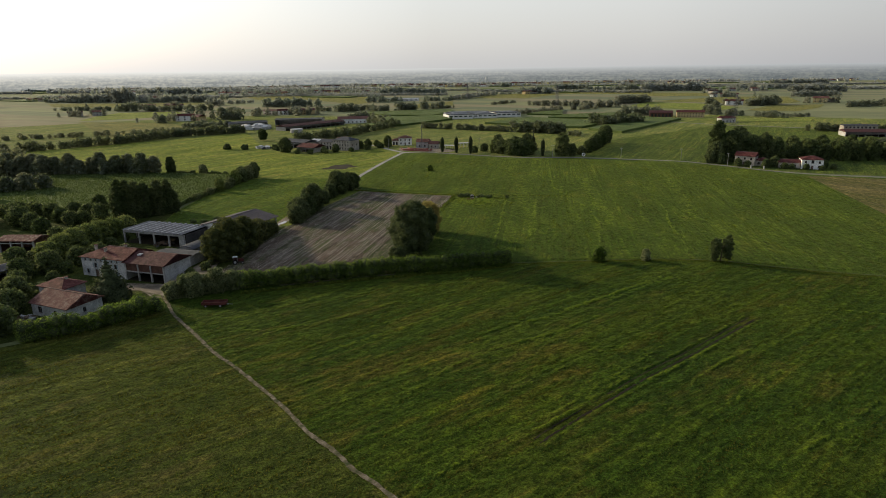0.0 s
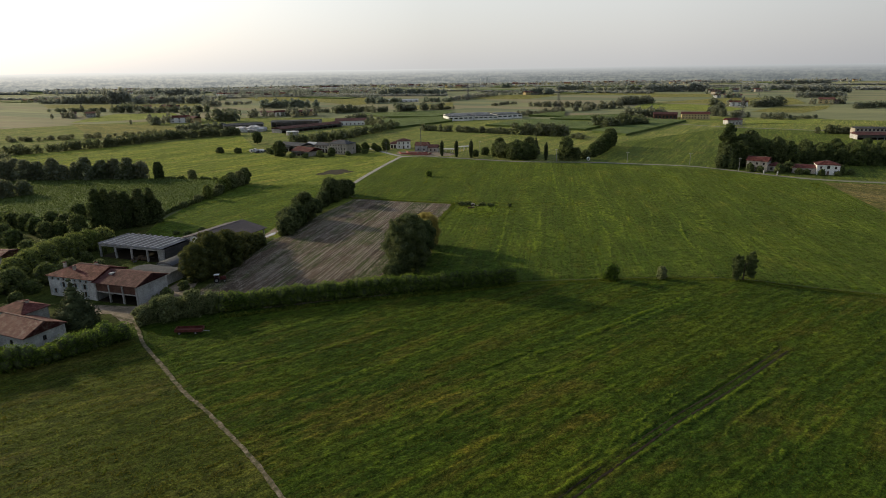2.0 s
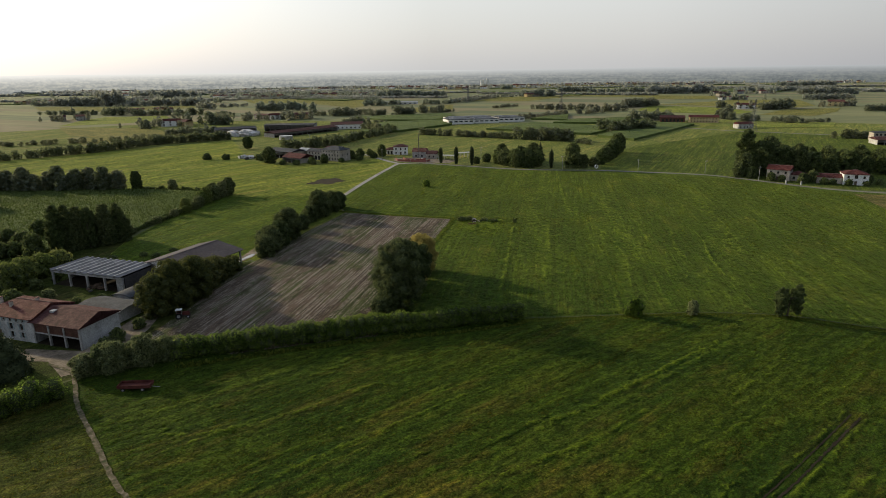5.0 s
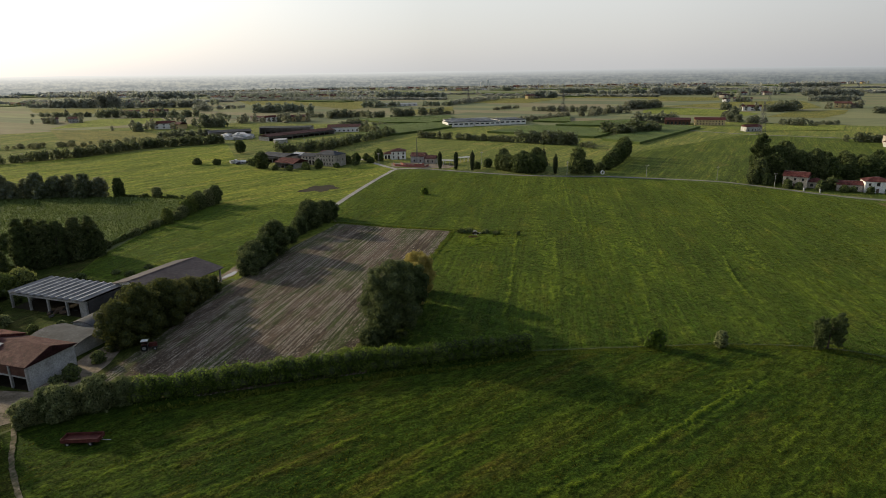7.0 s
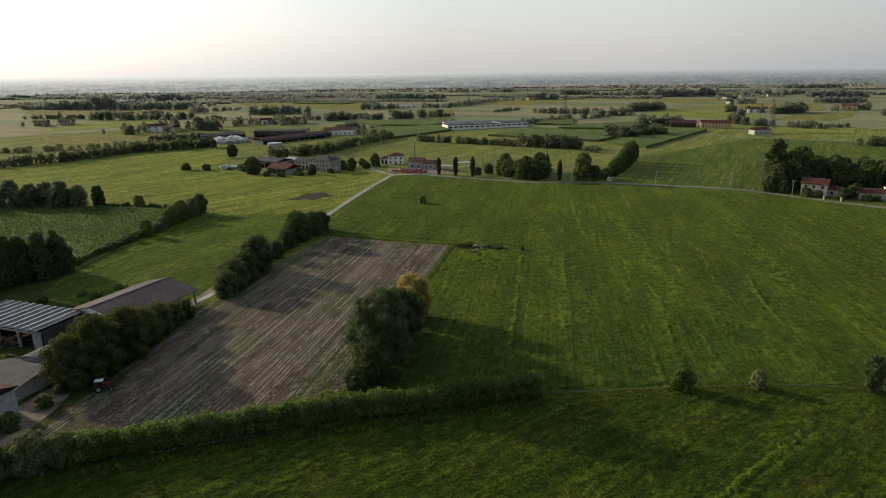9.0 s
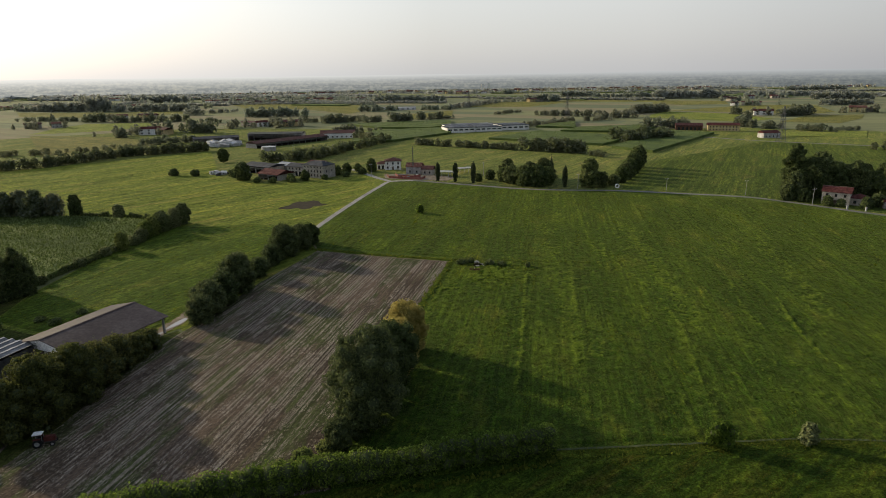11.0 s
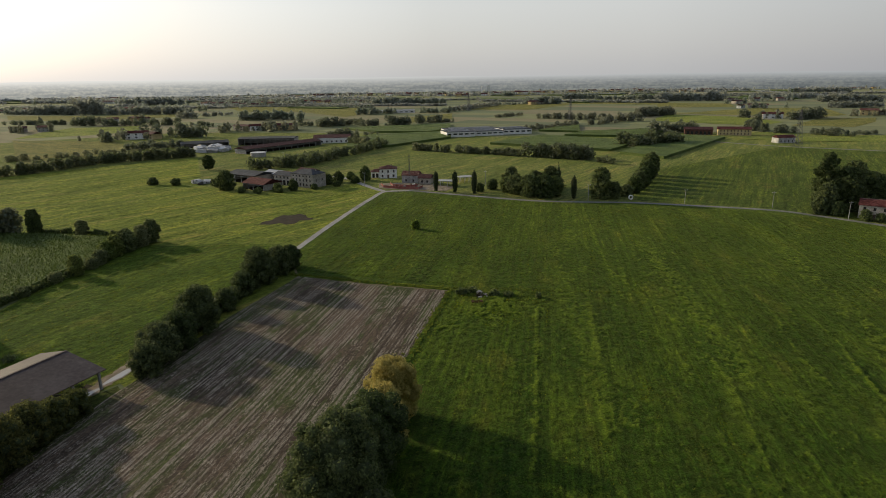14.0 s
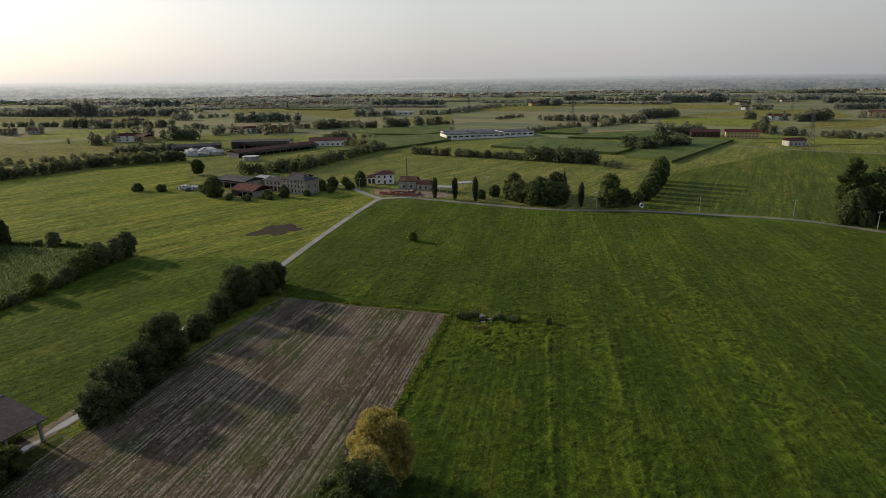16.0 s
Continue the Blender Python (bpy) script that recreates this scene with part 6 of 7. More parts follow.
def harrow(x, y, turn):
    top = thing("harrow", pose(x, y, 0, 0, 0, turn), "rusty abandoned farm harrow on an overgrown heap", "harrow")
    for k in (-1, 0, 1):
        part("frame_bar", Geo().tube((-1.5, k * 0.55, 0.75), (1.5, k * 0.55, 0.75), 0.06, 0.06, 6), M_RUST, top)
    for e in (-1.4, 0, 1.4):
        part("cross_bar", Geo().tube((e, -0.7, 0.82), (e, 0.7, 0.82), 0.05, 0.05, 6), M_RUST, top)
        for k in (-0.55, 0.55):
            part("tine", Geo().tube((e, k, 0.74), (e + 0.1, k - 0.12, 0.02), 0.04, 0.02, 5), M_RUST, top)
    part("upright", Geo().tube((0, 0.2, 0.8), (0, -0.1, 1.5), 0.05, 0.05, 6), M_METAL, top)
    part("side_plate", Geo().box(1.2, 0, 0.85, 0.7, 1.2, 0.05).box(-1.1, 0.1, 0.85, 0.8, 1.0, 0.05), M_RUST, top)


harrow(12.9, 274.2, 8)
# the overgrown heap in the meadow
heap("stone_heap", 14, 281, 2.2, 1.3, 14, [M_STONE, M_SOIL], "grey rubble heap overgrown with weeds", "rubble", 0.9, 12)
for x, y, h, r in ((9, 282, 1.8, 1.8), (12, 283.5, 1.6, 1.6), (18, 281, 1.6, 1.7), (22, 280, 1.4, 1.6), (30, 278, 1.6, 0.9)):
    tree("shrub", x, y, h, r, "low dark weeds on an overgrown heap", "bush", "bush", 1.0, 0.35)
for i, (x, y) in enumerate(((-100, 238), (-95, 236), (-108, 233), (-92, 243), (-82, 237))):
    tree("shrub", x, y, 1.2 + 0.3 * (i % 3), 1.6, "rough dark bramble patch in the grass", "bush", "bush", 1.0, 0.35)

# ---- farmstead beside the lane ----
house("villa", -72.5, 466, -31, 16.5, 11, 7.7, 2.0, "hip", M_STONE, M_GREYROOF, "three-storey beige country house with a grey hipped roof", front=[(2 + 2.5 * i, s, 0.95, h) for i in range(6) for s, h in ((0.9, 1.5), (3.4, 1.5), (6.0, 0.9))], right=[(3, 3.4, 0.9, 1.4), (8, 3.4, 0.9, 1.4)], chimneys=[(5, 1, 1.4)])
house("villa_wing", -86.3, 473.5, -31, 13, 8.5, 5.8, 1.4, "gable", M_STONE, M_GREYROOF, "lower beige wing with arched bays", front=[(2.2 + 2.9 * i, 0.1, 1.9, 2.9) for i in range(4)] + [(2.2 + 2.9 * i, 3.9, 1.1, 1.2) for i in range(4)])
open_barn("red_barn", -97.5, 460.5, -33, 17, 13, 3.6, 2.2, 4, M_TILE, "long barn with a bright red tile roof", 0.15, None, M_STONE)
open_barn("grey_barn", -112, 488, -33, 24, 15, 4.6, 1.5, 4, M_GREYROOF, "wide barn with a weathered grey roof", 0.2, None, M_STONE)
open_barn("grey_barn", -97, 491, -33, 12, 11, 4.4, 1.3, 3, M_SKYLIGHT, "small barn with a pale sheet roof", 0.2, None, M_STONE)
house("farm_cottage", -78, 491, -31, 11, 8, 5.2, 1.4, "gable", M_STONE, M_TILE_BROWN, "brown-roofed cottage behind the country house", front=[(3, 2.6, 0.9, 1.2), (8, 2.6, 0.9, 1.2)])
heap("plastic_heap", -140, 481, 6.5, 3.2, 22, [M_PLASTIC, M_PLASTIC, M_DARKWALL], "silage clamp under white plastic sheets", "silage", 2.6, 21)
for kind, x, y, h, r in (("dark", -116, 456, 10.5, 5.2), ("airy", -155, 535, 10, 4.2), ("dark", -152, 474, 4, 3), ("dark", -166, 476, 4.5, 3), ("mid", -128, 472, 4, 2.6), ("mid", -105, 447, 3, 2.4), ("mid", -95, 444, 3.2, 2.4), ("mid", -86, 449, 4.6, 2.6), ("dark", -78, 452, 6, 2.8), ("mid", -62, 470, 6, 3), ("dark", -57, 476, 6.5, 3.2), ("mid", -51, 484, 5, 2.6), ("mid", -42, 483, 8.5, 3.4), ("mid", -47, 474, 4, 2.8), ("mid", -56, 464, 3, 2.4), ("mid", -67, 455, 3, 2), ("dark", -124, 466, 3.5, 2.4), ("mid", -84, 446, 2.6, 2)):
    tree(kind, x, y, h, r, "rounded tree beside the old farmstead" if kind == "dark" else "green garden tree at the farmstead", size=0.6, leafy=0.9)

# ---- white house and building site ----
house("white_house", -29.2, 494, 4, 10.5, 9.5, 5.7, 1.6, "hip", M_WHITE, M_TILE_BROWN, "new white two-storey house with a brown hipped roof", front=[(1.8, 3.5, 1.0, 1.4), (5.2, 3.5, 1.0, 1.4), (8.6, 3.5, 1.0, 1.4), (1.8, 0.9, 1.0, 1.4), (8.4, 0.9, 1.2, 1.4)], doors=[(5.2, 0, 1.2, 2.2)], right=[(3, 3.5, 1.0, 1.3), (6.5, 3.5, 1.0, 1.3), (3, 0.9, 1.0, 1.3)], chimneys=[(2, 1.0, 1.2)])
house("white_annex", -37.2, 495.5, 4, 5.2, 7, 3.6, 1.2, "hip_left", M_WHITE, M_TILE_BROWN, "white porch wing with arched openings", front=[(1.4, 0.1, 1.5, 2.5), (3.7, 0.1, 1.5, 2.5)])
house("site_house", -14, 474.5, -12, 9.5, 8, 4.6, 1.8, "gable", M_CONCRETE, M_TILE_OLD, "unfinished grey house on a building site", front=[(2.5, 0.9, 1.1, 1.3), (6.8, 0.9, 1.1, 1.3)], right=[(4, 0.9, 1.0, 1.3)])
house("site_house_wing", -5.5, 469.5, -12, 7, 7, 3.6, 1.5, "gable", M_STONE, M_TILE_BROWN, "low wing of an unfinished house", front=[(2, 0.9, 1.0, 1.3), (5, 0.9, 1.0, 1.3)])


def canopy(x, y, turn, L, D, h, label):
    top = thing("canopy", pose(x, y, 0, 0, 0, turn), label, "canopy")
    for i in range(4):
        for k in (-1, 1):
            part("post", Geo().box(-L / 2 + 0.3 + (L - 0.6) * i / 3, k * (D / 2 - 0.3), 0, 0.18, 0.18, h - 0.004), M_METAL, top)
    part("roof", Geo().box(0, 0, h, L, D, 0.18), M_SKYLIGHT, top)


canopy(5.5, 461, -14, 13, 6, 2.8, "white flat canopy on thin posts")
canopy(17, 472, 20, 9, 6, 3.2, "pale flat-roofed carport on posts")


def netting(pts, height):
    top = thing("site_fence", pose(0, 0, 0), "orange-red mesh fence round a building site", "fence")
    for (x0, y0), (x1, y1) in zip(pts, pts[1:]):
        n = math.hypot(x1 - x0, y1 - y0)
        part("netting", Geo().box((x0 + x1) / 2, (y0 + y1) / 2, 0.05, n - 0.1, 0.04, height, math.degrees(math.atan2(y1 - y0, x1 - x0))), M_NET, top)
        part("post", Geo().tube((x0, y0, 0), (x0, y0, height + 0.2), 0.05, 0.05, 6), M_METAL, top)


netting([(-31, 466), (-29, 457), (-20, 452), (-9, 449), (-7, 456)], 1.3)
netting([(-26, 468), (-24, 461), (-14, 457), (-10, 459)], 1.2)
sheet("building_site", [(-33, 470), (-31, 455), (-20, 450), (-6, 446), (6, 444), (12, 456), (-4, 466), (-20, 472)], 0.1, M_DIRT, "bare earth and gravel of a building site", "yard")
heap("brick_heap", -20, 458, 3.0, 1.0, 16, [M_NET, M_BRICK, M_CONCRETE], "stacked bricks and red sheets on site", "rubble", 1.4, 31)
heap("brick_heap", -12, 462, 2.0, 0.9, 12, [M_BRICK, M_CONCRETE], "stacked bricks and red sheets on site", "rubble", 1.2, 32)


def pole(x, y, h, label, arms=True):
    top = thing("utility_pole", pose(x, y, 0), label, "pole")
    part("shaft", Geo().tube((0, 0, -0.2), (0, 0, h), 0.16, 0.1, 8), M_CONCRETE, top)
    if arms:
        part("cross_arm", Geo().box(0, 0, h - 0.6, 1.8, 0.1, 0.12), M_METAL, top)
        for k in (-0.8, 0, 0.8):
            part("insulator", Geo().tube((k, 0, h - 0.48), (k, 0, h - 0.2), 0.06, 0.05, 6), M_WHITE, top)


for x, y, h in ((28, 459, 8.5), (-40, 462, 8), (75, 413, 8), (153, 390, 7.5), (172, 366, 7.5), (118, 402, 7), (-180, 600, 9), (-110, 560, 9)):
    pole(x, y, h, "grey concrete utility pole")


def lattice(name, x, y, h, base, label, arms, steel=0.09):
    """A steel lattice mast: four legs, cross braces, arms."""
    top = thing(name, pose(x, y, 0, 0, 0, 25), label, "pylon")
    def leg(a, b, z):
        w = base / 2 * (1 - 0.86 * z / h)
        return Vector((a * w, b * w, z))
    n = 9
    for a, b in ((-1, -1), (1, -1), (1, 1), (-1, 1)):
        part("leg", Geo().tube(leg(a, b, 0), leg(a, b, h), steel, steel * 0.6, 5), M_STEEL, top)
    for (a, b), (c, d) in (((-1, -1), (1, -1)), ((1, -1), (1, 1)), ((1, 1), (-1, 1)), ((-1, 1), (-1, -1))):
        g = Geo()
        for i in range(n):
            z0, z1 = h * i / n, h * (i + 1) / n
            g.tube(leg(a, b, z0), leg(c, d, z1), steel * 0.6, steel * 0.6, 4)
            g.tube(leg(c, d, z0), leg(a, b, z1), steel * 0.6, steel * 0.6, 4)
        part("brace", g, M_STEEL, top)
    for z, r in arms:
        g = Geo()
        for k in (-1, 1):
            g.tube((0, 0, z + 0.9), (k * r, 0, z), steel * 0.7, steel * 0.5, 4)
            g.tube((0, 0, z - 0.2), (k * r, 0, z), steel * 0.7, steel * 0.5, 4)
        part("arm", g, M_STEEL, top)


lattice("pylon", 292, 618, 30, 5.5, "tall steel lattice power pylon in the fields", ((27, 4), (23, 5), (19, 4)), 0.14)
lattice("pylon", 179, 968, 31, 5.5, "tall steel lattice power pylon in the fields", ((28, 4), (24, 5), (20, 4)), 0.16)
lattice("pylon", 52, 1221, 31, 5.5, "tall steel lattice power pylon in the fields", ((28, 4), (24, 5), (20, 4)), 0.18)
lattice("mast", -15, 471, 17, 0.9, "slim steel lattice mast beside the building site", ((15.5, 1.0), (13.5, 0.8)), 0.05)


def ring_gate(x, y):
    top = thing("round_trough", pose(x, y, 0, 0, 0, 10), "white concrete ring standing upright by the road", "concrete ring")
    g, n = Geo(), 20
    for i in range(n):
        a, b = 6.2832 * i / n, 6.2832 * (i + 1) / n
        p = [(r * math.cos(q), y0, 1.15 + r * math.sin(q)) for q in (a, b) for r in (0.75, 1.15) for y0 in (-0.4, 0.4)]
        g.add(p, [(0, 4, 5, 1), (2, 3, 7, 6), (0, 2, 6, 4), (1, 5, 7, 3)])
    part("ring", g, M_WHITE, top)


ring_gate(96, 413.5)

# ---- roadside houses ----
house("roadside_house", 184, 368, -38, 11, 9, 5.8, 1.8, "gable", M_STONE, M_TILE, "pale two-storey house with a red tile roof", front=[(2, 3.6, 1, 1.3), (5.5, 3.6, 1, 1.3), (9, 3.6, 1, 1.3), (2, 0.9, 1, 1.3), (9, 0.9, 1, 1.3)], doors=[(5.5, 0, 1.2, 2.1)], chimneys=[(3, 1, 1.3)])
house("house_porch", 192, 364, -38, 7, 7, 3.4, 1.4, "hip", M_STONE, M_TILE, "low wing with a red hipped roof", front=[(2, 0.9, 1.2, 1.4), (5, 0.9, 1.2, 1.4)])
house("long_cottage", 203, 356, -20, 11, 7, 3.4, 1.3, "gable", M_STONE, M_TILE, "low pale cottage with a red tile roof", front=[(2, 0.9, 1, 1.3), (8.5, 0.9, 1, 1.3)], doors=[(5, 0, 1.2, 2.1)])
house("roadside_villa", 213.5, 351.5, -20, 11, 9, 5.6, 1.6, "hip", M_WHITE, M_TILE, "white two-storey house with a red hipped roof", front=[(2, 3.4, 1, 1.3), (5.5, 3.4, 1.4, 1.8), (9, 3.4, 1, 1.3), (2, 0.9, 1, 1.3), (9, 0.9, 1, 1.3)], doors=[(5.5, 0, 1.2, 2.1)])
for k in range(2):
    top = thing("gate_pillar", pose(180.5 + 5.5 * k, 354.5 - 4.2 * k, 0), "pale masonry gate pillar by the road", "pillar")
    part("shaft", Geo().box(0, 0, 0, 0.55, 0.55, 1.7), M_PLASTER, top)
    part("cap", Geo().box(0, 0, 1.7, 0.75, 0.75, 0.12), M_CONCRETE, top)

# ---- dairy farm behind the farmstead ----
open_barn("cattle_barn", -214, 686, 26, 41, 15, 4.0, 1.6, 6, M_GREYROOF, "long cattle barn with a pale grey roof", 0.2, None, M_CONCRETE)
open_barn("open_stable", -160, 705, 3, 52, 22, 6.0, 0.9, 9, M_GREYROOF, "tall open stable with a flat grey roof", 0.15, None, M_CONCRETE)
open_barn("cattle_barn", -138, 660, 53, 82, 15, 4.0, 1.8, 12, M_TILE_BROWN, "very long low cattle barn with a brown roof", 0.2, None, M_CONCRETE)
house("dairy_house", -101, 712, 8, 34, 18, 5.0, 2.2, "gable", M_WHITE, M_TILE_BROWN, "white dairy building with a brown gable roof", front=[(3 + 4.5 * i, 1.0, 1.6, 1.4) for i in range(7)], category="barn")
heap("silage_clamp", -196, 652, 15, 3.0, 40, [M_PLASTIC, M_PLASTIC, M_CONCRETE], "long silage clamp under white sheeting", "silage", 6.0, 41)
top = thing("slurry_tank", pose(-142, 607, 0), "round pale concrete slurry tank", "tank")
part("shell", Geo().tube((0, 0, 0), (0, 0, 3.2), 6, 6, 28), M_CONCRETE, top)
part("rim", Geo().tube((0, 0, 3.2), (0, 0, 3.4), 6.15, 6.15, 28), M_METAL, top)

# ---- works and far houses ----
def works():
    top = thing("factory", pose(48, 780, 0, 0, 0, 14), "low white factory with grey sawtooth sheds", "factory")
    for i, (x, y, l, d, h) in enumerate(((-32, -14, 30, 26, 5.0), (0, -8, 30, 30, 4.4), (32, -4, 32, 30, 5.0), (-8, 22, 60, 22, 4.2))):
        part("wall", Geo().box(x, y, 0, l - 0.3, d, h), M_WHITE, top)
        part("roof", Geo().box(x, y, h, l, d + 0.6, 0.4), M_GREYROOF, top)
        for k in range(5):
            part("window", Geo().box(x - l * 0.4 + l * 0.2 * k, y - d / 2 - 0.03, h * 0.45, l * 0.13, 0.12, h * 0.28), M_GLASS, top)
        for k in range(4):
            part("skylight", Geo().box(x, y - d * 0.38 + d * 0.25 * k, h + 0.4, l * 0.8, 1.4, 0.5), M_SKYLIGHT, top)


works()
house("nursery_hall", -80, 1200, 8, 74, 16, 4.0, 1.2, "gable", M_WHITE, M_SKYLIGHT, "long low nursery hall with a pale roof", front=[(6 + 9 * i, 1.0, 4.0, 1.6) for i in range(8)], category="hall")
house("yellow_house", 291, 727, -16, 30, 10, 6.0, 2.0, "gable", M_YELLOW, M_TILE, "long yellow farmhouse with a red tile roof", front=[(2.5 + 3.1 * i, s, 1.1, 1.4) for i in range(9) for s in (0.9, 3.7)])
house("brick_barn", 262, 742, -16, 26, 11, 5.0, 2.0, "gable", M_BRICK, M_TILE_BROWN, "long brick barn joined to a farmhouse", front=[(3 + 4 * i, 0.2, 2.2, 3.0) for i in range(6)], category="barn")
house("field_house", 301, 655, 8, 16, 9, 4.6, 1.8, "gable", M_PLASTER, M_TILE, "pale farmhouse with a red tile roof", front=[(2.5 + 3.6 * i, 0.9, 1.1, 1.4) for i in range(4)])
open_barn("brick_stable", 352, 512, -14, 34, 16, 3.8, 1.8, 7, M_TILE_BROWN, "wide low stable with a brown roof", 0.2, None, M_PLASTER)
house("stable_house", 362, 536, -14, 26, 10, 6.5, 0.8, "gable", M_STONE, M_GREYROOF, "long beige building behind a stable", front=[(2 + 3 * i, 4.2, 1.6, 1.6) for i in range(8)])
house("hidden_villa", 56, 450, -10, 11, 8, 6.2, 1.8, "hip", M_PLASTER, M_TILE_BROWN, "house with a brown roof among garden trees", front=[(3, 3.4, 1, 1.3), (8, 3.4, 1, 1.3)])

# ---- maize ----
def maize(name, outline, height, label, rows_along, n_leaf, seed):
    """A block of standing maize: ragged rows on a dark mass of stalks."""
    r = np.random.default_rng(seed)
    o = np.array(outline, float)
    k = len(o)
    g = Geo().add([(x, y, 0) for x, y in o] + [(x, y, height * 0.86) for x, y in o], [tuple(range(k, 2 * k))] + [(i, (i + 1) % k, k + (i + 1) % k, k + i) for i in range(k)])
    top = tagged(part(name, g, M_CROP), label, "crop", kind="stuff")
    lo, hi = o.min(0), o.max(0)
    p = r.uniform(lo, hi, (n_leaf, 2))
    inside = np.zeros(n_leaf, bool)
    for i in range(k):
        a, b = o[i], o[(i + 1) % k]
        hit = ((a[1] > p[:, 1]) != (b[1] > p[:, 1])) & (p[:, 0] < (b[0] - a[0]) * (p[:, 1] - a[1]) / (b[1] - a[1] + 1e-9) + a[0])
        inside ^= hit
    p = p[inside]
    c, s = math.cos(radians(rows_along)), math.sin(radians(rows_along))
    across = -p[:, 0] * s + p[:, 1] * c
    snap = np.round(across / 1.5) * 1.5 - across + r.normal(0, 0.12, len(p))
    p = p + np.stack([-s * snap, c * snap], 1)
    n = len(p)
    z = height * r.uniform(0.7, 1.08, n)
    pos = np.c_[p, z]
    ta = unit(np.c_[0.45 * r.normal(size=(n, 2)), r.uniform(0.4, 1.2, n)])
    tb = unit(np.cross(ta, r.normal(size=(n, 3))))
    q = r.uniform(0.25, 0.6, (n, 1))
    v = np.stack([pos - ta * q, pos - tb * q * 0.25, pos + ta * q, pos + tb * q * 0.25], 1).reshape(-1, 3)
    tagged(part("leaves", array_mesh("maize_leaves", v, np.arange(4 * n).reshape(-1, 4), [M_CORN]), None, top), kind="stuff")


maize("maize_field", [(-119, 258), (-117, 300), (-113, 344), (-158, 355), (-236, 352), (-250, 312), (-215, 285), (-165, 262), (-138, 240)], 2.1, "dense green maize standing in rows", 62, 90000, 3)
maize("maize_field", [(47, 672), (138, 608), (182, 668), (106, 741)], 2.3, "far maize field with a dark edge", 35, 6000, 4)
maize("maize_field", [(141, 592), (163, 558), (268, 694), (232, 726)], 2.3, "far maize field with a dark edge", 53, 6000, 5)
maize("maize_field", [(127, 739), (156, 778), (239, 798), (235, 765), (190, 719)], 2.4, "far maize field with a dark edge", 35, 5000, 6)
maize("maize_field", [(110, 796), (151, 776), (168, 861), (135, 833)], 2.4, "far maize field with a dark edge", 35, 3000, 7)
maize("maize_field", [(-87, 726), (-68, 770), (14, 798), (13, 733), (-42, 661), (-79, 652)], 2.4, "far maize field with a dark edge", 35, 6000, 8)
maize("maize_field", [(-69, 808), (-12, 795), (14, 834), (15, 910), (-74, 882), (-116, 863)], 2.4, "far maize field with a dark edge", 35, 5000, 9)

field_rng = np.random.default_rng(77)
for i in range(30):
    y = field_rng.uniform(1350, 2300)
    x = field_rng.uniform(-0.75, 0.8) * (y - 80)
    turn, fl, fw = radians(-30 + 90 * (field_rng.random() < 0.3)), field_rng.uniform(90, 220), field_rng.uniform(35, 70)
    corners = [(x + u * fl / 2 * math.cos(turn) - v * fw / 2 * math.sin(turn), y + u * fl / 2 * math.sin(turn) + v * fw / 2 * math.cos(turn)) for u, v in ((-1, -1), (1, -1), (1, 1), (-1, 1))]
    maize("maize_field", corners, 2.1 + 0.02 * i, "far maize field with a dark edge", 60, 2500, 100 + i)

# ---- far hedges, woods and hamlets ----
def row(a, b, h, step=5.0, wide=0.75, jitter=1.5):
    n = max(2, int(math.hypot(b[0] - a[0], b[1] - a[1]) / min(step, 0.5 * h + 0.6)))
    out = []
    for i in range(n + 1):
        t = i / n
        k = h * rng.uniform(0.7, 1.25)
        out.append((a[0] + (b[0] - a[0]) * t + rng.normal() * jitter, a[1] + (b[1] - a[1]) * t + rng.normal() * jitter, k, (k * wide + 1.0) * rng.uniform(0.9, 1.4)))
    return out


woods("field_hedge", row((-330, 480), (-276, 525), 6.5, 3) + row((-276, 523), (-250, 580), 6.8, 2.5) + row((-250, 579), (-195, 612), 7.5, 2.2), "tall dark hedge along a field boundary", category="hedge")
woods("field_hedge", row((-127, 536), (-94, 545), 8, 3.5) + row((-94, 545), (-45, 670), 7, 4) + row((-110, 550), (-80, 610), 6, 4), "dark tree hedge behind the farmstead", category="hedge")
woods("field_hedge", row((-20, 637), (61, 588), 5.5, 3) + row((25, 612), (60, 590), 4.5, 3), "low dark hedge across the fields", category="hedge")
woods("field_hedge", row((69, 584), (113, 560), 9.5, 3) + row((113, 548), (120, 540), 4, 3), "mixed tree hedge with autumn tints", category="hedge")
woods("copse", row((157, 645), (213, 662), 10, 3, 0.9, 4) + row((165, 632), (205, 655), 8, 3.5, 0.9, 4), "dark copse round a farmhouse")
woods("copse", [(-648 + rng.normal() * 15, 1285 + rng.normal() * 7, 27 * rng.uniform(0.7, 1.1), 19) for i in range(14)], "huge round-headed tree clump in the plain", M_FAR_HAZED)
woods("copse", row((-80, 690), (-60, 660), 8, 5) + row((-420, 560), (-250, 640), 4, 12, 0.9, 6) + row((-300, 430), (-380, 500), 8, 4, 0.8, 4) + row((-252, 360), (-330, 395), 12, 5, 0.7, 4), "hedges and trees across the western fields")
woods("copse", row((280, 395), (420, 352), 11, 4, 0.7, 4) + row((290, 420), (430, 370), 8, 5, 0.8, 5) + row((330, 560), (420, 520), 6, 6) + row((420, 470), (520, 420), 9, 5), "dark hedge behind the eastern field")

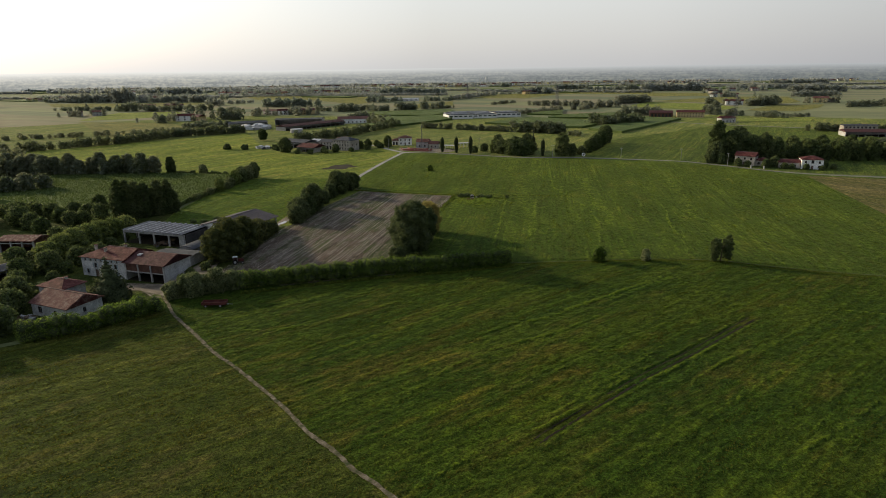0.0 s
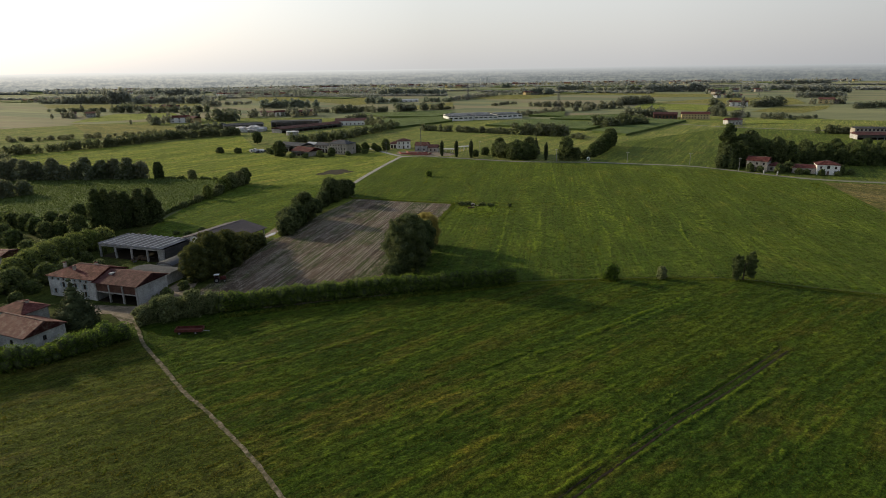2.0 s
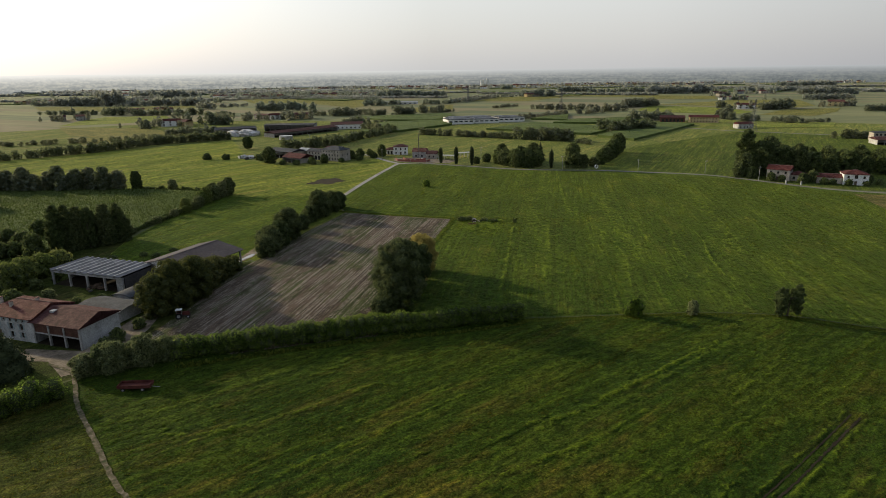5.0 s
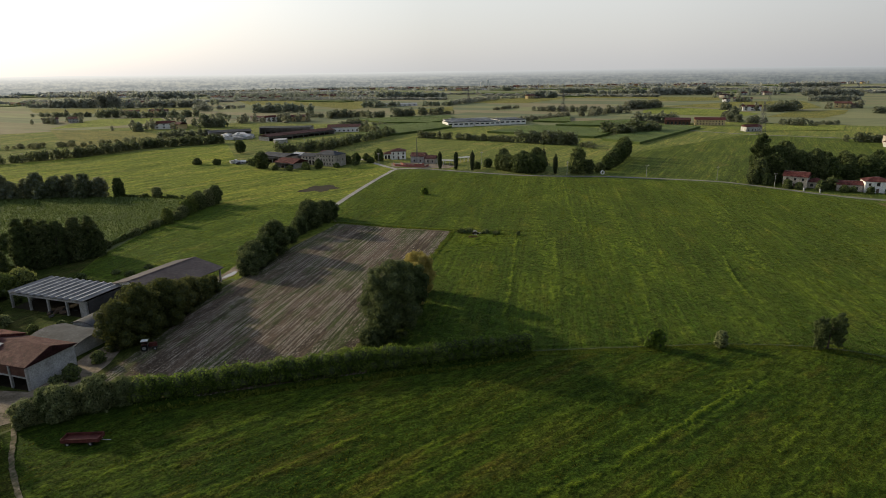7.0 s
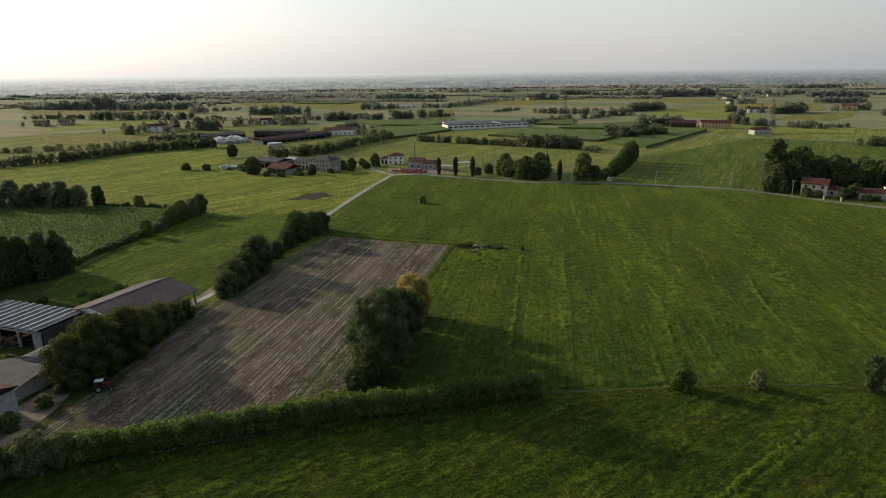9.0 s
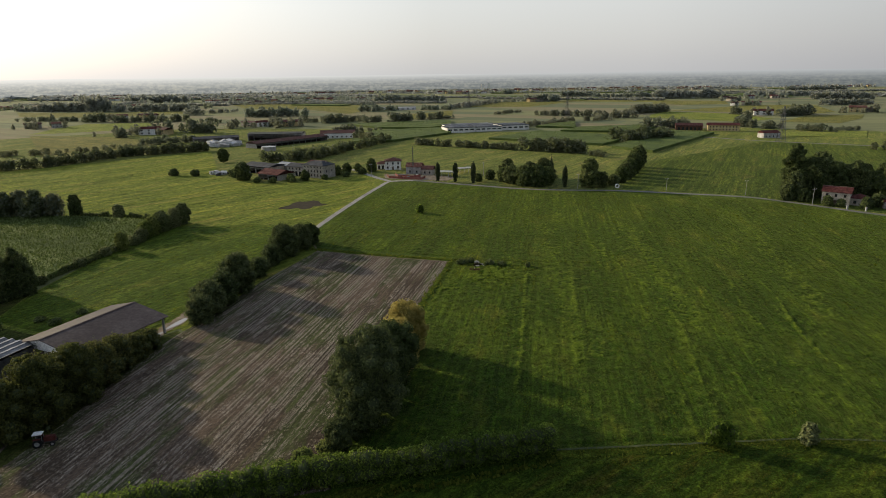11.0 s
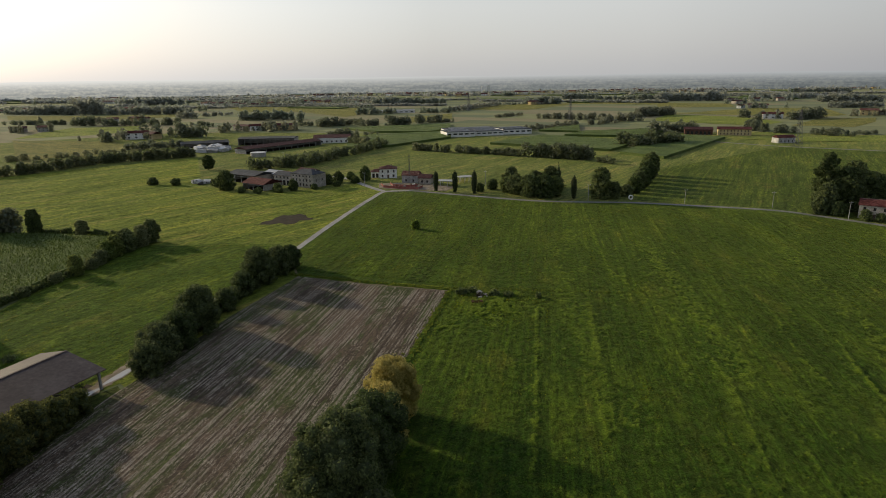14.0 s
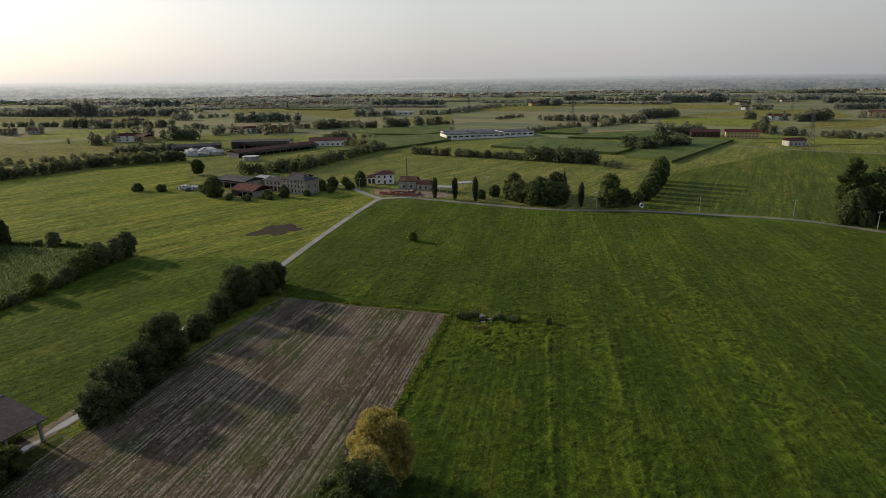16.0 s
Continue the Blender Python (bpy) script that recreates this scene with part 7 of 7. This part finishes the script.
# tree belts of the middle plain: from, to, height
BELTS_WEST = [(-503, 988, -480, 984, 15.4), (-628, 1028, -521, 1008, 6.7), (-826, 1318, -779, 1307, 8.9), (-779, 1307, -690, 1286, 17), (-458, 974, -358, 978, 9.7), (-610, 1271, -449, 1257, 12.9), (-321, 801, -298, 798, 12.5), (-277, 785, -255, 787, 13.8), (-320, 934, -297, 935, 7.7), (-417, 1124, -395, 1128, 10.5), (-280, 669, -238, 671, 7.3), (-272, 682, -232, 684, 7), (-338, 743, -328, 741, 8.9), (-347, 801, -339, 800, 4.4), (-333, 803, -315, 790, 3.6), (-397, 1166, -365, 1210, 6.3), (-501, 900, -513, 929, 8.0), (-791, 1693, -644, 1698, 17), (-80, 782, -71, 785, 4.3)]
BELTS_MIDDLE = [(-297, 1057, -205, 1058, 13.4), (-180, 924, -102, 931, 8.4), (-150, 904, -124, 920, 11.3), (-99, 909, -78, 911, 10.6), (-64, 903, -36, 904, 12.8), (-30, 946, -21, 944, 11.8), (-17, 954, -11, 952, 8.7), (-7, 958, 0, 957, 10.5), (0, 960, 18, 971, 4.5), (-131, 1155, -78, 1184, 10.0), (-28, 1182, 22, 1192, 8.9), (-85, 1538, 11, 1535, 13.5), (-150, 1521, -98, 1552, 16.0), (-259, 1459, -132, 1390, 4.7), (-517, 1658, -320, 1700, 11.0), (-328, 1737, -250, 1733, 10.6), (-106, 728, -80, 732, 10.5)]
BELTS_NORTH = [(98, 807, 172, 880, 6.4), (143, 1004, 224, 957, 9.2), (214, 918, 258, 936, 10.8), (282, 1006, 343, 1044, 12.9), (182, 1460, 255, 1454, 15.1), (314, 1708, 407, 1739, 13.3), (383, 1643, 468, 1610, 10.7), (465, 1587, 561, 1610, 13.2), (22, 1215, 116, 1411, 8.5), (118, 1428, 160, 1440, 7.0), (183, 878, 221, 901, 6.4), (85, 1037, 125, 1085, 5.0), (192, 1991, 220, 2014, 13.4)]
BELTS_EAST = [(231, 769, 270, 763, 11.5), (332, 786, 334, 753, 11.6), (359, 832, 366, 831, 13.1), (337, 742, 360, 742, 7.8), (365, 722, 387, 697, 7.9), (408, 963, 420, 964, 11.3), (450, 911, 508, 945, 14.4), (488, 1522, 622, 1505, 18), (720, 1570, 859, 1550, 12.0), (1046, 1992, 1196, 1949, 12.1), (770, 1389, 869, 1353, 14.1), (653, 1164, 691, 1166, 9.9), (688, 1167, 737, 1165, 9.9), (404, 712, 422, 717, 4.2), (317, 1028, 343, 1044, 12.2), (520, 700, 600, 760, 8), (560, 860, 680, 900, 9)]
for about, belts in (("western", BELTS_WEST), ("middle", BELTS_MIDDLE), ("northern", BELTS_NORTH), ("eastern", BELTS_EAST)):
    # leaves turn paler band by band: haze put into their colour
    for low, high, leaf, detail in ((0, 1050, M_FAR_MID, "loose"), (1050, 1400, M_FAR_HAZED, "plain"), (1400, 2600, M_FAR_HAZE_GREY, "plain")):
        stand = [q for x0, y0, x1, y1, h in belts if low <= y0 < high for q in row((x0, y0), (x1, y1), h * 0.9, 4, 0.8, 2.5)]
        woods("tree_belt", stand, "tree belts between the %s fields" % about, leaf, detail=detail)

HAMLETS = [(-640, 1400, 14), (-830, 1420, 8), (-417, 1650, 20), (-300, 1700, 10), (-480, 1045, 4), (-235, 862, 3), (-205, 868, 2), (620, 2350, 18), (300, 2300, 14), (900, 2250, 14), (-900, 1900, 12), (-1200, 2200, 12), (60, 2100, 10), (-500, 2200, 14), (1300, 2200, 12), (600, 1640, 6), (700, 1480, 5), (-150, 2300, 14), (583, 1363, 1), (536, 1198, 2), (448, 947, 1), (596, 977, 2), (-505, 892, 2), (-323, 775, 2), (210, 1452, 2)]


def hamlet_house(wall, roof, lights):
    top = thing("village_house", pose(0, 0, -60), "small village house with a tiled roof", "house", "village houses")
    part("wall", Geo().box(0, 0, 0, 12, 9, 5.6).add([(x, y, z) for x in (-5.99, 5.99) for y, z in ((-4.5, 5.6), (4.5, 5.6), (0, 7.4))], [(0, 1, 2), (3, 5, 4)]), wall, top)
    part("roof", roof_geo(12, 9, 5.6, 1.9, "gable", 0.5), roof, top)
    for i in range(3):
        for s in (1.0, 3.7):
            part("window", Geo().box(-4 + 4 * i, -4.53, s, 1.1, 0.1, 1.3), M_GLASS, top)
    part("chimney", Geo().box(2, 1, 6.4, 0.7, 0.7, 1.6), M_STONE, top)
    return top


MODELS = [hamlet_house(M_WHITE, M_TILE, 1), hamlet_house(M_STONE, M_TILE_BROWN, 1), hamlet_house(M_YELLOW, M_TILE_OLD, 1), hamlet_house(M_PLASTER, M_TILE, 1)]
used = [False] * len(MODELS)
far_trees = []
for hx, hy, count in HAMLETS:
    wide = 8 + 6.5 * count
    for i in range(count):
        x, y = hx + rng.normal() * wide * 0.8, hy + rng.normal() * wide * 0.35
        k = rng.integers(len(MODELS))
        m = pose(x, y, 0, 0, 0, rng.uniform(-40, 40)) @ Matrix.Diagonal((rng.uniform(0.8, 1.8), rng.uniform(0.8, 1.2), rng.uniform(0.85, 1.15), 1))
        if used[k]:
            copy_thing(MODELS[k], m)
        else:
            MODELS[k].matrix_basis, used[k] = m, True
    for i in range(count * 5):
        h = rng.uniform(5, 12)
        far_trees.append((hx + rng.normal() * wide, hy - 8 + rng.normal() * wide * 0.4, h, h * rng.uniform(0.6, 1.0)))
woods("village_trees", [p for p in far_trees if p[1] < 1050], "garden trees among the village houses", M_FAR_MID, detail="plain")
woods("village_trees", [p for p in far_trees if 1050 <= p[1] < 1400], "garden trees among the village houses", M_FAR_HAZED, detail="plain")
woods("village_trees", [p for p in far_trees if 1400 <= p[1] < 1900], "garden trees among the far houses, greyed for haze", M_FAR_HAZE_GREY, detail="coarse")
woods("village_trees", [p for p in far_trees if p[1] >= 1900], "garden trees among the farthest houses, paled for haze", M_FAR_HAZE_PALE, detail="coarse")


def clear_of(x, y):
    """True where the plain is open to more hedges: away from what stands near the flight."""
    return math.hypot(x, y - 70) < 2560 and (y > 1400 or abs(x) > 0.62 * y + 120)


for band, (y0, y1, count, label) in enumerate(((900, 1050, 6, "hedgerows between the outer fields"), (1050, 1400, 8, "long hedgerows of the plain"), (1400, 1900, 26, "hedgerows and woods of the plain"), (1900, 2560, 54, "far hedgerows and woods paled for haze"))):
    places = []
    for i in range(count):
        y = rng.uniform(y0, y1)
        x = rng.uniform(-0.95, 0.95) * (y + 200)
        a = radians(-14 + 90 * (rng.random() < 0.2) + rng.normal() * 8)
        n = rng.uniform(80, 300) * (1 + band * 0.5)
        p, q = (x, y), (x + n * math.cos(a), y + n * math.sin(a))
        if not (clear_of(*p) and clear_of(*q)):
            continue
        places += row(p, q, rng.uniform(3.0, 7.5), 6 + 2 * band, 1.0 + 0.2 * band, 2)
    for i in range(count // 2):
        y = rng.uniform(y0, y1)
        x = rng.uniform(-0.95, 0.95) * (y + 200)
        if clear_of(x, y):
            h = rng.uniform(4, 11)
            places.append((x, y, h, h * rng.uniform(0.8, 1.3)))
    woods("hedgerows", places, label, (M_FAR_MID, M_FAR_HAZED, M_FAR_HAZE_GREY, M_FAR_HAZE_PALE)[band], detail=("plain", "plain", "coarse", "coarse")[band])


# scaled down to fit the camera's view; white walls stand in for haze
def tower(x, y, w, h):
    top = thing("tower_block", pose(x, y, 0), "pale high-rise block far on the horizon", "tower")
    part("wall", Geo().box(0, 0, 0, w, w * 0.8, h), M_WHITE, top)
    part("roof", Geo().box(0, 0, h, w * 0.6, w * 0.5, 0.8), M_WHITE, top)


tower(178, 2440, 9, 27)
tower(158, 2450, 12, 22)
